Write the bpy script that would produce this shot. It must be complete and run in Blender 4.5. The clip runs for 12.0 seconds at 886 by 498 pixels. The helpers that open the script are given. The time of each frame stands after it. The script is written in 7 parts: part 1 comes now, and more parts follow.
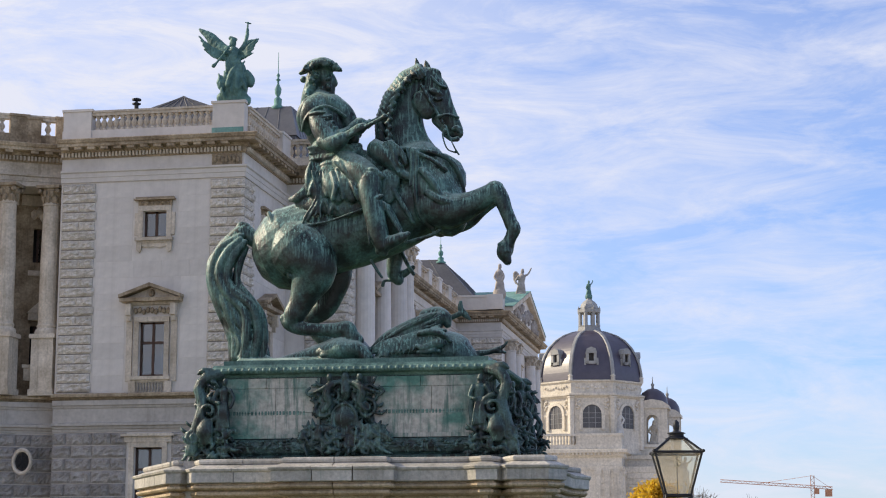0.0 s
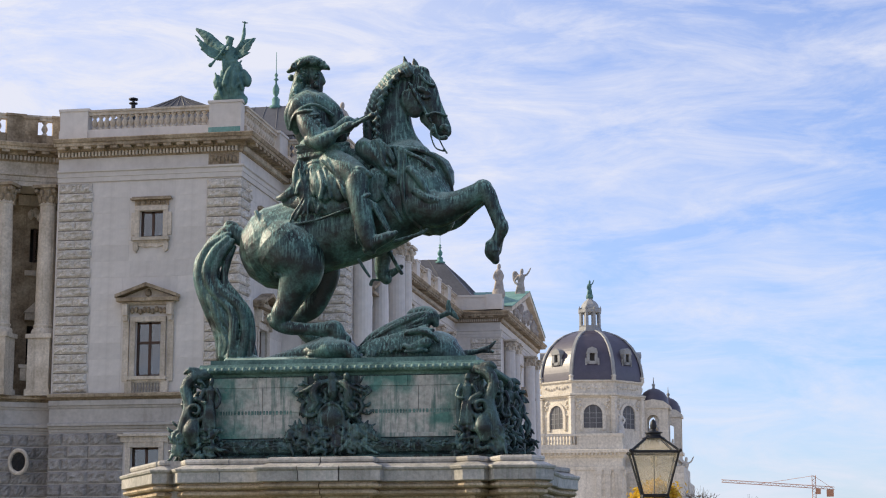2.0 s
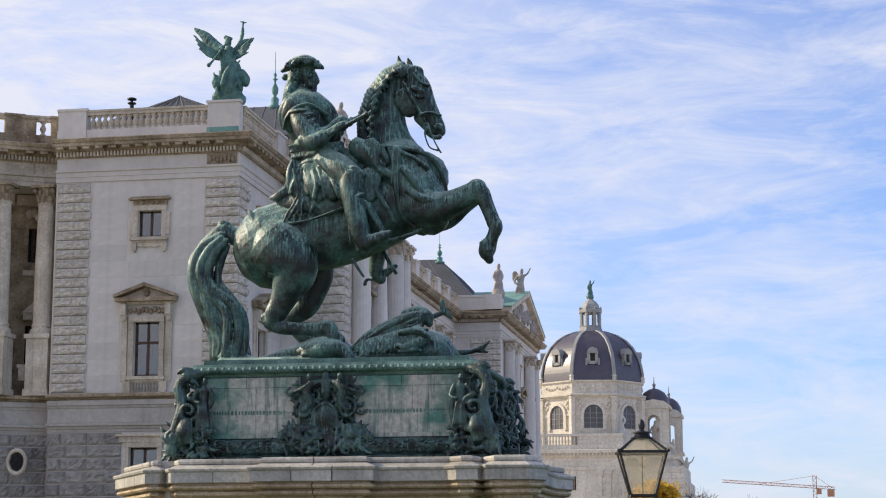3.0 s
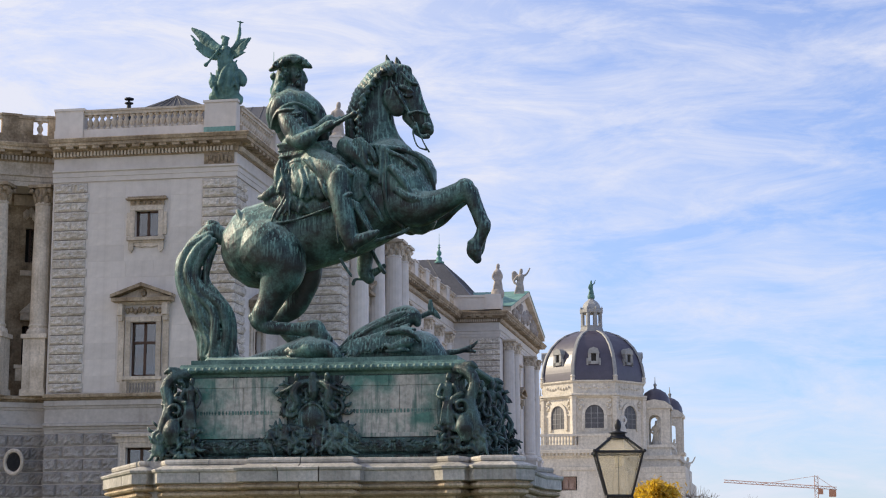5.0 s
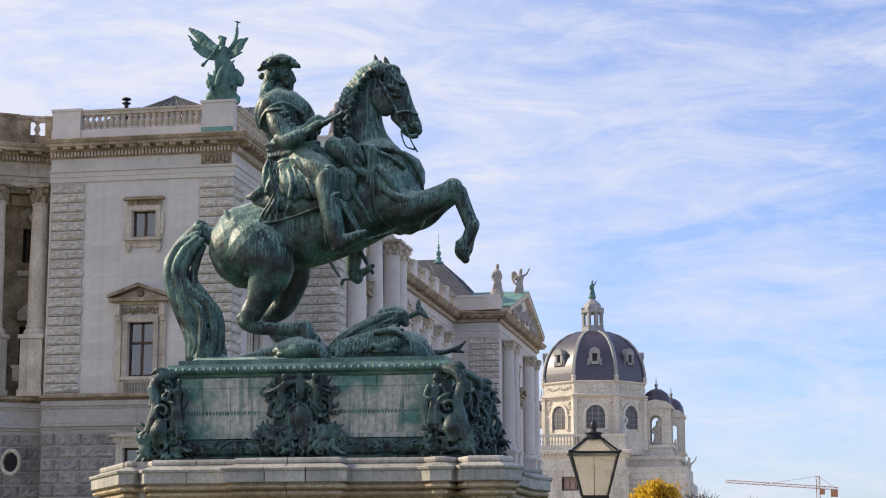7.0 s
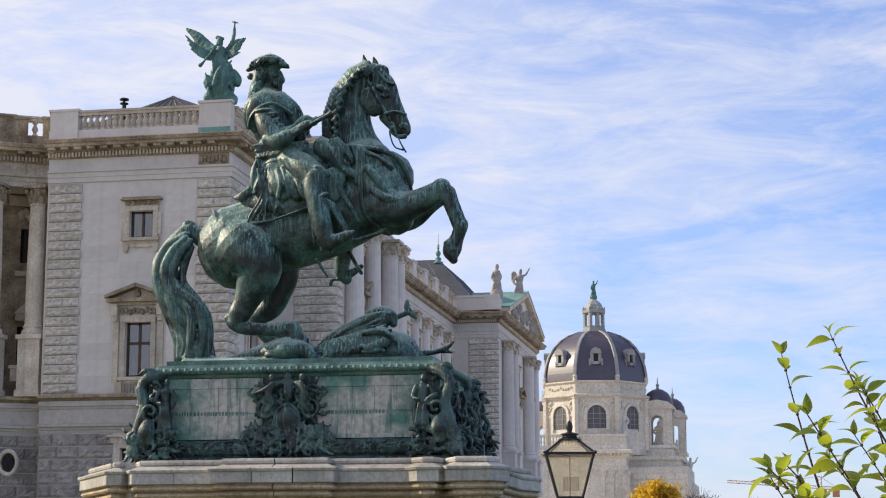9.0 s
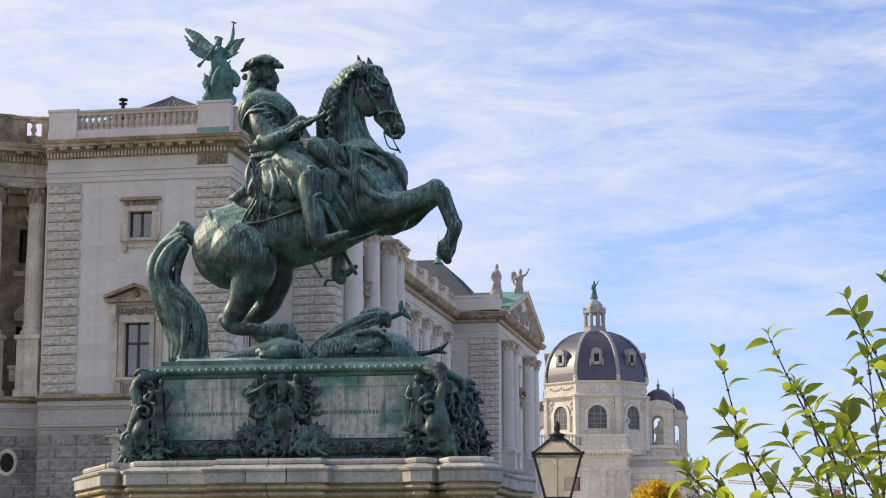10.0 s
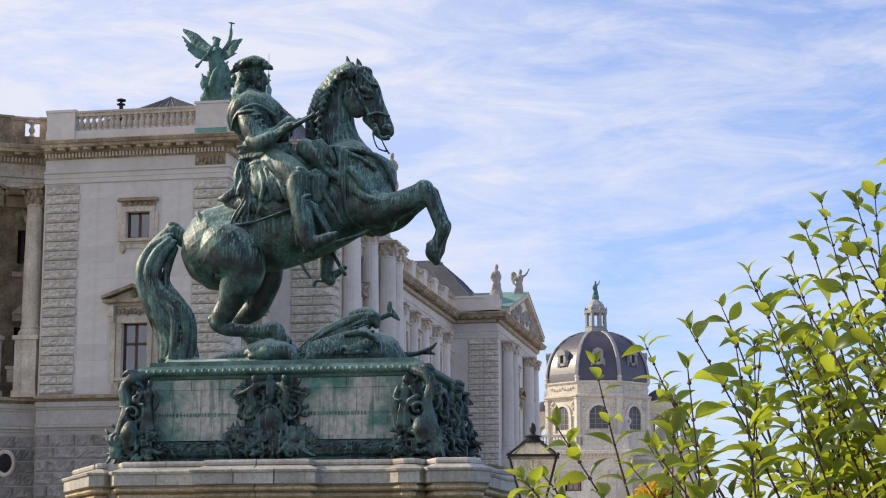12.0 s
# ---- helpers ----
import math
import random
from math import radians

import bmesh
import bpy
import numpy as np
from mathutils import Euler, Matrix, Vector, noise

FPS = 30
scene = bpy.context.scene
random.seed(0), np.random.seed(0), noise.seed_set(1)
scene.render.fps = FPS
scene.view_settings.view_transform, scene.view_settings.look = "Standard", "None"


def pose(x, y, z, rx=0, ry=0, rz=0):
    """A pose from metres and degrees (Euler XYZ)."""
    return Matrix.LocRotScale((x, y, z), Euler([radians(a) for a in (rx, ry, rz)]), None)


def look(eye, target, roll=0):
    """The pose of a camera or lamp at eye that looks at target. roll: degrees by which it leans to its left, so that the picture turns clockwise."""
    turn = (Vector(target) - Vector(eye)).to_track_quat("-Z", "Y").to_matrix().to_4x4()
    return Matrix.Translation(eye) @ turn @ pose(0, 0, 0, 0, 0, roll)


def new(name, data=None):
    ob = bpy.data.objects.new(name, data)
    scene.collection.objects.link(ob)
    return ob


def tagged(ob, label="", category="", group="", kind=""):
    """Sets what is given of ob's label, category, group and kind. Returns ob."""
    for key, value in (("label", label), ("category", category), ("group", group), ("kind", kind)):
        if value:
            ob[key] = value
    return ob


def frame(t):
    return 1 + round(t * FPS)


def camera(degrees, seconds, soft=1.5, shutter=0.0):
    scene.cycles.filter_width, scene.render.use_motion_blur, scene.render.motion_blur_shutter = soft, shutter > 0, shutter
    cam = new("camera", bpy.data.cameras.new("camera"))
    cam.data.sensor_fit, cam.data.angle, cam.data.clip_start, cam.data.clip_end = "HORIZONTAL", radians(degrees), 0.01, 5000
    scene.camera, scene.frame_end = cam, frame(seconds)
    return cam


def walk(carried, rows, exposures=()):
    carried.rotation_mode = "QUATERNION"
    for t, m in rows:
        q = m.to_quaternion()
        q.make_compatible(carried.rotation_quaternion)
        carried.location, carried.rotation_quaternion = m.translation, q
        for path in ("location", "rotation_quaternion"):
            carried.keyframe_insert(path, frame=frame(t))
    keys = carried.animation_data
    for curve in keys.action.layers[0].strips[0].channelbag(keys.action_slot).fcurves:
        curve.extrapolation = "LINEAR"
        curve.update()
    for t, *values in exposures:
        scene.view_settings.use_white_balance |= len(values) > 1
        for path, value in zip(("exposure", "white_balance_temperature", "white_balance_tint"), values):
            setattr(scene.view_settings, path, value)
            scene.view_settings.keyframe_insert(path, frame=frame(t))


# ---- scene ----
cam = camera(27.1, 12.0, soft=1.1)
PATH = [
    (0.0, -0.0928, 0.6618, 1.6922, 9.922, 10.481),
    (1.0, 0.0312, 0.7762, 1.6954, 9.924, 10.514),
    (2.0, 0.1567, 0.8808, 1.6988, 9.926, 10.548),
    (3.0, 0.2837, 0.9757, 1.7025, 9.928, 10.583),
    (4.0, 0.4123, 1.0608, 1.7065, 9.930, 10.619),
    (5.0, 0.5424, 1.1361, 1.7107, 9.932, 10.656),
    (6.0, 0.6740, 1.2018, 1.7152, 9.935, 10.693),
    (7.0, 0.8071, 1.2576, 1.7200, 9.937, 10.732),
    (8.0, 0.9418, 1.3037, 1.7251, 9.939, 10.771),
    (9.0, 1.0780, 1.3400, 1.7304, 9.941, 10.812),
    (10.0, 1.2157, 1.3666, 1.7360, 9.943, 10.853),
    (11.0, 1.3550, 1.3834, 1.7419, 9.945, 10.895),
    (12.0, 1.4958, 1.3905, 1.7480, 9.947, 10.939),
]
walk(cam, [(t, pose(x, y, z, 90 + pitch, 0, yaw)) for t, x, y, z, pitch, yaw in PATH])

# ---- light: low autumn sun from beyond the palace side, thin high cloud ----
SUN_AZ, SUN_EL = -86.0, 29.0      # degrees from north (+y) towards east (+x), and above the horizon
world = bpy.data.worlds.new("sky")
scene.world = world
world.use_nodes = True
wn, wl = world.node_tree.nodes, world.node_tree.links
wn.clear()
w_out, w_bg = wn.new("ShaderNodeOutputWorld"), wn.new("ShaderNodeBackground")
w_sky = wn.new("ShaderNodeTexSky")
w_sky.sky_type, w_sky.sun_disc = "NISHITA", False
w_sky.sun_elevation, w_sky.sun_rotation = radians(SUN_EL), radians(SUN_AZ)
w_sky.air_density, w_sky.dust_density, w_sky.ozone_density = 1.0, 0.6, 1.6
w_co = wn.new("ShaderNodeTexCoord")


def cloud_noise(scale, stretch, detail, lo, hi, rough=0.55):
    m, n, r = wn.new("ShaderNodeMapping"), wn.new("ShaderNodeTexNoise"), wn.new("ShaderNodeMapRange")
    m.inputs["Scale"].default_value = stretch
    m.inputs["Rotation"].default_value = (0.0, radians(9), 0.0)
    n.inputs["Scale"].default_value, n.inputs["Detail"].default_value = scale, detail
    n.inputs["Roughness"].default_value, n.inputs["Distortion"].default_value = rough, 0.6
    r.inputs["From Min"].default_value, r.inputs["From Max"].default_value = lo, hi
    wl.new(w_co.outputs["Generated"], m.inputs["Vector"])
    wl.new(m.outputs["Vector"], n.inputs["Vector"])
    wl.new(n.outputs["Fac"], r.inputs["Value"])
    return r.outputs["Result"]


veil = cloud_noise(5.0, (1.0, 1.0, 2.6), 5.0, 0.36, 0.66)
wisps = cloud_noise(10.0, (1.0, 1.0, 4.0), 12.0, 0.4, 0.68, 0.68)
w_max = wn.new("ShaderNodeMath")
w_max.operation, w_max.use_clamp = "MULTIPLY_ADD", True
w_max.inputs[1].default_value = 0.55
wl.new(wisps, w_max.inputs[0])
w_half = wn.new("ShaderNodeMath")
w_half.operation = "MULTIPLY"
w_half.inputs[1].default_value = 0.3
wl.new(veil, w_half.inputs[0])
# the veil thickens towards the sun and towards the horizon
w_sep, w_west, w_low, w_sum, w_sum2 = wn.new("ShaderNodeSeparateXYZ"), wn.new("ShaderNodeMapRange"), wn.new("ShaderNodeMapRange"), wn.new("ShaderNodeMath"), wn.new("ShaderNodeMath")
wl.new(w_co.outputs["Generated"], w_sep.inputs[0])
for node, axis, ends in ((w_west, "X", (0.02, -0.42, 0.0, 0.6)), (w_low, "Z", (0.2, 0.0, 0.0, 0.03))):
    for key, v in zip(("From Min", "From Max", "To Min", "To Max"), ends):
        node.inputs[key].default_value = v
    wl.new(w_sep.outputs[axis], node.inputs["Value"])
wl.new(w_half.outputs[0], w_sum.inputs[0])
wl.new(w_west.outputs[0], w_sum.inputs[1])
wl.new(w_sum.outputs[0], w_sum2.inputs[0])
wl.new(w_low.outputs[0], w_sum2.inputs[1])
wl.new(w_sum2.outputs[0], w_max.inputs[2])
w_gain = wn.new("ShaderNodeMix")
w_gain.data_type, w_gain.blend_type = "RGBA", "MULTIPLY"
w_gain.inputs["Factor"].default_value = 1.0
wl.new(w_sky.outputs["Color"], w_gain.inputs["A"])
w_gain.inputs["B"].default_value = (1.19, 1.43, 2.08, 1)
w_mix = wn.new("ShaderNodeMix")
w_mix.data_type = "RGBA"
w_mix.inputs["B"].default_value = (8.0, 8.2, 9.4, 1)
wl.new(w_max.outputs[0], w_mix.inputs["Factor"])
wl.new(w_gain.outputs["Result"], w_mix.inputs["A"])
wl.new(w_mix.outputs["Result"], w_bg.inputs["Color"])
w_bg.inputs["Strength"].default_value = 0.1
wl.new(w_bg.outputs["Background"], w_out.inputs["Surface"])

sun = new("sun", bpy.data.lights.new("sun", "SUN"))
sun.data.energy, sun.data.angle, sun.data.color = 5.0, radians(0.8), (1.0, 0.86, 0.64)
SUN_WAY = Vector((math.sin(radians(SUN_AZ)) * math.cos(radians(SUN_EL)), math.cos(radians(SUN_AZ)) * math.cos(radians(SUN_EL)), math.sin(radians(SUN_EL))))
sun.matrix_world = look(SUN_WAY * 300, (0, 0, 0))
scene.view_settings.exposure = 0.0


# ---- materials ----
def material(name, dark, light, rough=0.85, scale=1.0, metal=0.0, bump=0.25, bump_scale=14.0, streak=0.0, streak_col=(0.05, 0.05, 0.045), per_object=0.12, spec=0.4, bump_dist=0.02, lo=0.3, hi=0.7, toplit_patina=None, s_lo=0.53, s_hi=0.68, s_fine=1.0, grain=0.15):
    """Two scales of colour noise, rain streaks, fine relief and a little change from piece to piece."""
    m = bpy.data.materials.new(name)
    m.use_nodes = True
    n, l = m.node_tree.nodes, m.node_tree.links
    b = n["Principled BSDF"]
    b.inputs["Roughness"].default_value, b.inputs["Metallic"].default_value = rough, metal
    b.inputs["Specular IOR Level"].default_value = spec
    co = n.new("ShaderNodeTexCoord")

    def tex(sc, det, stretch=(1, 1, 1), ro=0.6):
        mp, t = n.new("ShaderNodeMapping"), n.new("ShaderNodeTexNoise")
        mp.inputs["Scale"].default_value = stretch
        t.inputs["Scale"].default_value, t.inputs["Detail"].default_value, t.inputs["Roughness"].default_value = sc, det, ro
        l.new(co.outputs["Object"], mp.inputs["Vector"])
        l.new(mp.outputs["Vector"], t.inputs["Vector"])
        return t.outputs["Fac"]

    def span(x, a, c):
        r = n.new("ShaderNodeMapRange")
        r.inputs["From Min"].default_value, r.inputs["From Max"].default_value = a, c
        l.new(x, r.inputs["Value"])
        return r.outputs["Result"]

    def mix(f, a, c, kind="MIX"):
        x = n.new("ShaderNodeMix")
        x.data_type, x.blend_type = "RGBA", kind
        for s, v in (("Factor", f), ("A", a), ("B", c)):
            if isinstance(v, (int, float)):
                x.inputs[s].default_value = v
            elif isinstance(v, tuple):
                x.inputs[s].default_value = (*v, 1)
            else:
                l.new(v, x.inputs[s])
        return x.outputs["Result"]

    col = mix(span(tex(scale, 6), lo, hi), dark, light)
    fine = mix(span(tex(scale * 9, 4), 0.3, 0.75), (0.97 - grain,) * 3, (0.97 + grain,) * 3)
    col = mix(1.0, col, fine, "MULTIPLY")
    if streak:
        s = span(tex(scale * 2.2 * s_fine, 6, (2.2, 2.2, 0.16), 0.7), s_lo, s_hi)
        x = n.new("ShaderNodeMath")
        x.operation = "MULTIPLY"
        x.inputs[1].default_value = streak
        l.new(s, x.inputs[0])
        out = x.outputs[0]
        if toplit_patina:
            # rain streaks fade off downward faces, keeping the belly's shade in the colour
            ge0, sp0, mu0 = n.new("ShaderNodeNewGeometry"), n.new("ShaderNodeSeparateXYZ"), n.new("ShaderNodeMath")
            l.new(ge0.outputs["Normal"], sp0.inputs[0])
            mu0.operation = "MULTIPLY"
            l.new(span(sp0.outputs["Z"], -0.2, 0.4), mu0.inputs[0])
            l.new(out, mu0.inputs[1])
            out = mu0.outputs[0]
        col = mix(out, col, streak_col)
    if toplit_patina:
        # noisy verdigris bloom on upward faces; puts their sky light into the colour too
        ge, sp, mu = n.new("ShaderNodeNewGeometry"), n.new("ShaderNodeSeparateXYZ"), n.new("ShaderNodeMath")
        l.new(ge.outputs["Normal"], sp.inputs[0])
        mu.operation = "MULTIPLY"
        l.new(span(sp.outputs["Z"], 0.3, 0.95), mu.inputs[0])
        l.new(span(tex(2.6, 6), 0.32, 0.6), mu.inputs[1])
        col = mix(mu.outputs[0], col, toplit_patina)
    if per_object:
        inf = n.new("ShaderNodeObjectInfo")
        x = n.new("ShaderNodeMapRange")
        x.inputs["To Min"].default_value, x.inputs["To Max"].default_value = 1 - per_object, 1 + per_object
        l.new(inf.outputs["Random"], x.inputs["Value"])
        g = n.new("ShaderNodeCombineColor")
        for k in ("Red", "Green", "Blue"):
            l.new(x.outputs["Result"], g.inputs[k])
        col = mix(1.0, col, g.outputs["Color"], "MULTIPLY")
    l.new(col, b.inputs["Base Color"])
    if bump:
        bp = n.new("ShaderNodeBump")
        bp.inputs["Strength"].default_value, bp.inputs["Distance"].default_value = bump, bump_dist
        l.new(tex(bump_scale, 7, (1, 1, 1), 0.65), bp.inputs["Height"])
        l.new(bp.outputs["Normal"], b.inputs["Normal"])
    return m


LIME = material("limestone", (0.63, 0.575, 0.515), (0.75, 0.69, 0.62), 0.9, 0.3, streak=0.16, streak_col=(0.36, 0.31, 0.25), bump_scale=9, per_object=0.07, grain=0.07)
# brown staining, darkened further to paint shade under cornices and in recesses
SOOT_SHADE = material("stained_shaded_cornice_stone", (0.17, 0.12, 0.07), (0.52, 0.415, 0.285), 0.9, 0.9, streak=0.45, streak_col=(0.09, 0.07, 0.045), bump=0.5, bump_scale=8, grain=0.3)
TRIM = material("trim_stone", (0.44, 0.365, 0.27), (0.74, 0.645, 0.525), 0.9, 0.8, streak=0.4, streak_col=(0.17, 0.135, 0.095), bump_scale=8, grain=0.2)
RUST = material("rusticated_stone", (0.52, 0.46, 0.375), (0.86, 0.785, 0.69), 0.95, 3.5, bump=0.8, bump_scale=12.0, bump_dist=0.07, per_object=0.1, grain=0.3)
BAND_STONE = material("smooth_grey_base_stone", (0.40, 0.36, 0.315), (0.55, 0.505, 0.45), 0.9, 0.5, streak=0.35, streak_col=(0.2, 0.175, 0.14), bump_scale=9, grain=0.12)
BASE_RUST = material("grey_base_stone", (0.24, 0.215, 0.19), (0.46, 0.42, 0.375), 0.95, 1.8, bump=1.0, bump_scale=9.0, bump_dist=0.08, per_object=0.16, grain=0.25)
JOINT = material("joint_stone", (0.26, 0.235, 0.20), (0.38, 0.345, 0.30), 0.95, 0.8)
MUSEUM = material("museum_stone", (0.60, 0.545, 0.455), (0.78, 0.715, 0.61), 0.9, 0.25, streak=0.35, streak_col=(0.28, 0.245, 0.195), bump_scale=3, grain=0.2)
COPPER = material("green_copper", (0.10, 0.25, 0.22), (0.24, 0.42, 0.37), 0.8, 0.6, streak=0.4, streak_col=(0.05, 0.08, 0.07))
SLATE = material("slate", (0.075, 0.074, 0.08), (0.12, 0.117, 0.122), 0.45, 0.5, streak=0.3)
DOME_SLATE = material("violet_dome_slate", (0.045, 0.036, 0.058), (0.075, 0.062, 0.09), 0.42, 0.6, streak=0.2, spec=0.8)
LEAD = material("dome_ribs_lead", (0.24, 0.24, 0.235), (0.38, 0.38, 0.37), 0.65, 0.4, streak=0.3, streak_col=(0.14, 0.14, 0.13))
# pale colour on upward faces is verdigris plus painted sky light
BRONZE = material("patinated_bronze", (0.006, 0.014, 0.0135), (0.072, 0.16, 0.14), 0.4, 2.1, 0.0, bump=0.6, bump_scale=14, bump_dist=0.02, streak=0.9, streak_col=(0.20, 0.38, 0.325), per_object=0, spec=0.42, lo=0.42, hi=0.68, toplit_patina=(0.40, 0.52, 0.44), s_lo=0.51, s_hi=0.585, s_fine=2.4, grain=0.55)
RELIEF = material("dark_relief_bronze", (0.008, 0.015, 0.015), (0.065, 0.13, 0.118), 0.38, 3.2, 0.0, bump=0.8, bump_scale=18, bump_dist=0.02, streak=0.65, streak_col=(0.17, 0.31, 0.27), per_object=0, spec=0.45, lo=0.4, hi=0.66, grain=0.45)
PANEL = material("pale_green_panel", (0.085, 0.215, 0.17), (0.47, 0.45, 0.39), 0.5, 1.0, streak=0.8, streak_col=(0.035, 0.12, 0.095), per_object=0.06, lo=0.42, hi=0.58, s_lo=0.5, s_hi=0.64, s_fine=1.7, grain=0.3)
VERDI = material("verdigris_strip", (0.035, 0.095, 0.082), (0.17, 0.29, 0.245), 0.5, 2.4, bump=0.4, streak=0.5, streak_col=(0.025, 0.05, 0.045), per_object=0.1, spec=0.4, grain=0.35)
ANGEL = material("angel_bronze", (0.03, 0.085, 0.08), (0.14, 0.28, 0.25), 0.6, 1.4, 0.1, bump=0.4, streak=0.5, streak_col=(0.03, 0.05, 0.05), per_object=0)
PLINTH = material("pale_marble", (0.33, 0.305, 0.26), (0.60, 0.56, 0.50), 0.7, 1.6, streak=0.5, streak_col=(0.17, 0.21, 0.17), bump=0.6, bump_scale=24, per_object=0.18, grain=0.22)
SAND = material("ochre_sandstone", (0.34, 0.25, 0.15), (0.62, 0.50, 0.345), 0.85, 1.8, streak=0.5, streak_col=(0.15, 0.125, 0.09), bump=0.6, bump_scale=12, grain=0.3)
STATUE_STONE = material("weathered_statue_stone", (0.30, 0.26, 0.23), (0.50, 0.45, 0.40), 0.9, 1.5, bump=0.6, per_object=0)
STATUE_WHITE = material("white_statue_marble", (0.54, 0.52, 0.48), (0.70, 0.68, 0.64), 0.8, 0.6, bump=0.4, per_object=0)
BRICKISH = material("brown_stone_finial", (0.28, 0.19, 0.15), (0.42, 0.3, 0.24), 0.9, 1.5)
WOOD = material("brown_window_frame", (0.055, 0.03, 0.02), (0.10, 0.055, 0.035), 0.6, 3.0)
IRON = material("black_iron", (0.012, 0.013, 0.015), (0.03, 0.032, 0.035), 0.45, 5.0, 0.4, bump=0.15)
# darkness of unlit rooms, put into the colour
DARK = material("painted_room_dark", (0.03, 0.028, 0.026), (0.06, 0.055, 0.05), 0.9, 0.5)
GRAVEL = material("pale_gravel", (0.38, 0.34, 0.28), (0.52, 0.47, 0.40), 0.95, 0.3, bump_scale=30)
GRASS = material("lawn", (0.035, 0.06, 0.015), (0.07, 0.11, 0.03), 0.95, 0.4, bump=1.0, bump_scale=40)
CRANE = material("crane_paint", (0.42, 0.20, 0.12), (0.55, 0.28, 0.17), 0.6, 2.0)
STEM = material("brown_twig", (0.05, 0.03, 0.022), (0.11, 0.065, 0.045), 0.7, 30, bump_scale=200, bump_dist=0.001)
BARK = material("bark", (0.06, 0.05, 0.04), (0.12, 0.1, 0.08), 0.9, 3.0)


def leaf_material(name, a, c, glow, sc=18):
    m = material(name, a, c, 0.38, sc, 0, 0.2, 120, per_object=0.4, spec=0.4, bump_dist=0.001)
    n, l = m.node_tree.nodes, m.node_tree.links
    b = n["Principled BSDF"]
    tr, add = n.new("ShaderNodeBsdfTranslucent"), n.new("ShaderNodeMixShader")
    ge, mx = n.new("ShaderNodeNewGeometry"), n.new("ShaderNodeMix")
    mx.data_type = "RGBA"
    mx.inputs["A"].default_value = (*[v * 0.45 for v in glow], 1)
    mx.inputs["B"].default_value = (*[min(1.0, v * 1.15) for v in glow], 1)
    inf = n.new("ShaderNodeObjectInfo")
    ad, fr = n.new("ShaderNodeMath"), n.new("ShaderNodeMath")
    ad.operation, fr.operation = "ADD", "FRACT"
    l.new(ge.outputs["Random Per Island"], ad.inputs[0])
    l.new(inf.outputs["Random"], ad.inputs[1])
    l.new(ad.outputs[0], fr.inputs[0])
    l.new(fr.outputs[0], mx.inputs["Factor"])
    l.new(mx.outputs["Result"], tr.inputs["Color"])
    add.inputs["Fac"].default_value = 0.48
    l.new(b.outputs["BSDF"], add.inputs[1])
    l.new(tr.outputs["BSDF"], add.inputs[2])
    l.new(add.outputs["Shader"], n["Material Output"].inputs["Surface"])
    return m


LEAF = leaf_material("green_leaf", (0.03, 0.075, 0.014), (0.12, 0.19, 0.035), (0.56, 0.64, 0.05))
YLEAF = leaf_material("yellow_leaf", (0.40, 0.24, 0.02), (0.62, 0.40, 0.03), (0.75, 0.5, 0.04), 3)
FARLEAF = leaf_material("dull_leaf", (0.08, 0.07, 0.03), (0.14, 0.12, 0.05), (0.2, 0.16, 0.05), 3)


def glass_material(name, tint, rough, clear):
    m = bpy.data.materials.new(name)
    m.use_nodes = True
    n, l = m.node_tree.nodes, m.node_tree.links
    n.remove(n["Principled BSDF"])
    t, g, x, f = n.new("ShaderNodeBsdfTransparent"), n.new("ShaderNodeBsdfGlossy"), n.new("ShaderNodeMixShader"), n.new("ShaderNodeFresnel")
    t.inputs["Color"].default_value = (*tint, 1)
    g.inputs["Roughness"].default_value = rough
    ad = n.new("ShaderNodeMath")
    ad.operation, ad.use_clamp = "ADD", True
    ad.inputs[1].default_value = clear
    l.new(f.outputs["Fac"], ad.inputs[0])
    l.new(ad.outputs[0], x.inputs["Fac"])
    l.new(t.outputs["BSDF"], x.inputs[1])
    l.new(g.outputs["BSDF"], x.inputs[2])
    l.new(x.outputs["Shader"], n["Material Output"].inputs["Surface"])
    return m


GLASS = glass_material("window_glass", (0.75, 0.78, 0.8), 0.03, 0.1)
m = material("milky_lamp_glass", (0.62, 0.56, 0.46), (0.74, 0.68, 0.58), 0.35, 6, bump=0.05, per_object=0)
nn, ll = m.node_tree.nodes, m.node_tree.links
tr_, mx_ = nn.new("ShaderNodeBsdfTranslucent"), nn.new("ShaderNodeMixShader")
tr_.inputs["Color"].default_value = (0.95, 0.92, 0.83, 1)
mx_.inputs["Fac"].default_value = 0.75
ll.new(nn["Principled BSDF"].outputs["BSDF"], mx_.inputs[1])
ll.new(tr_.outputs["BSDF"], mx_.inputs[2])
tp_, my_ = nn.new("ShaderNodeBsdfTransparent"), nn.new("ShaderNodeMixShader")
tp_.inputs["Color"].default_value = (0.97, 0.95, 0.9, 1)
my_.inputs["Fac"].default_value = 0.86
ll.new(mx_.outputs["Shader"], my_.inputs[1])
ll.new(tp_.outputs["BSDF"], my_.inputs[2])
ll.new(my_.outputs["Shader"], nn["Material Output"].inputs["Surface"])
MILK = m


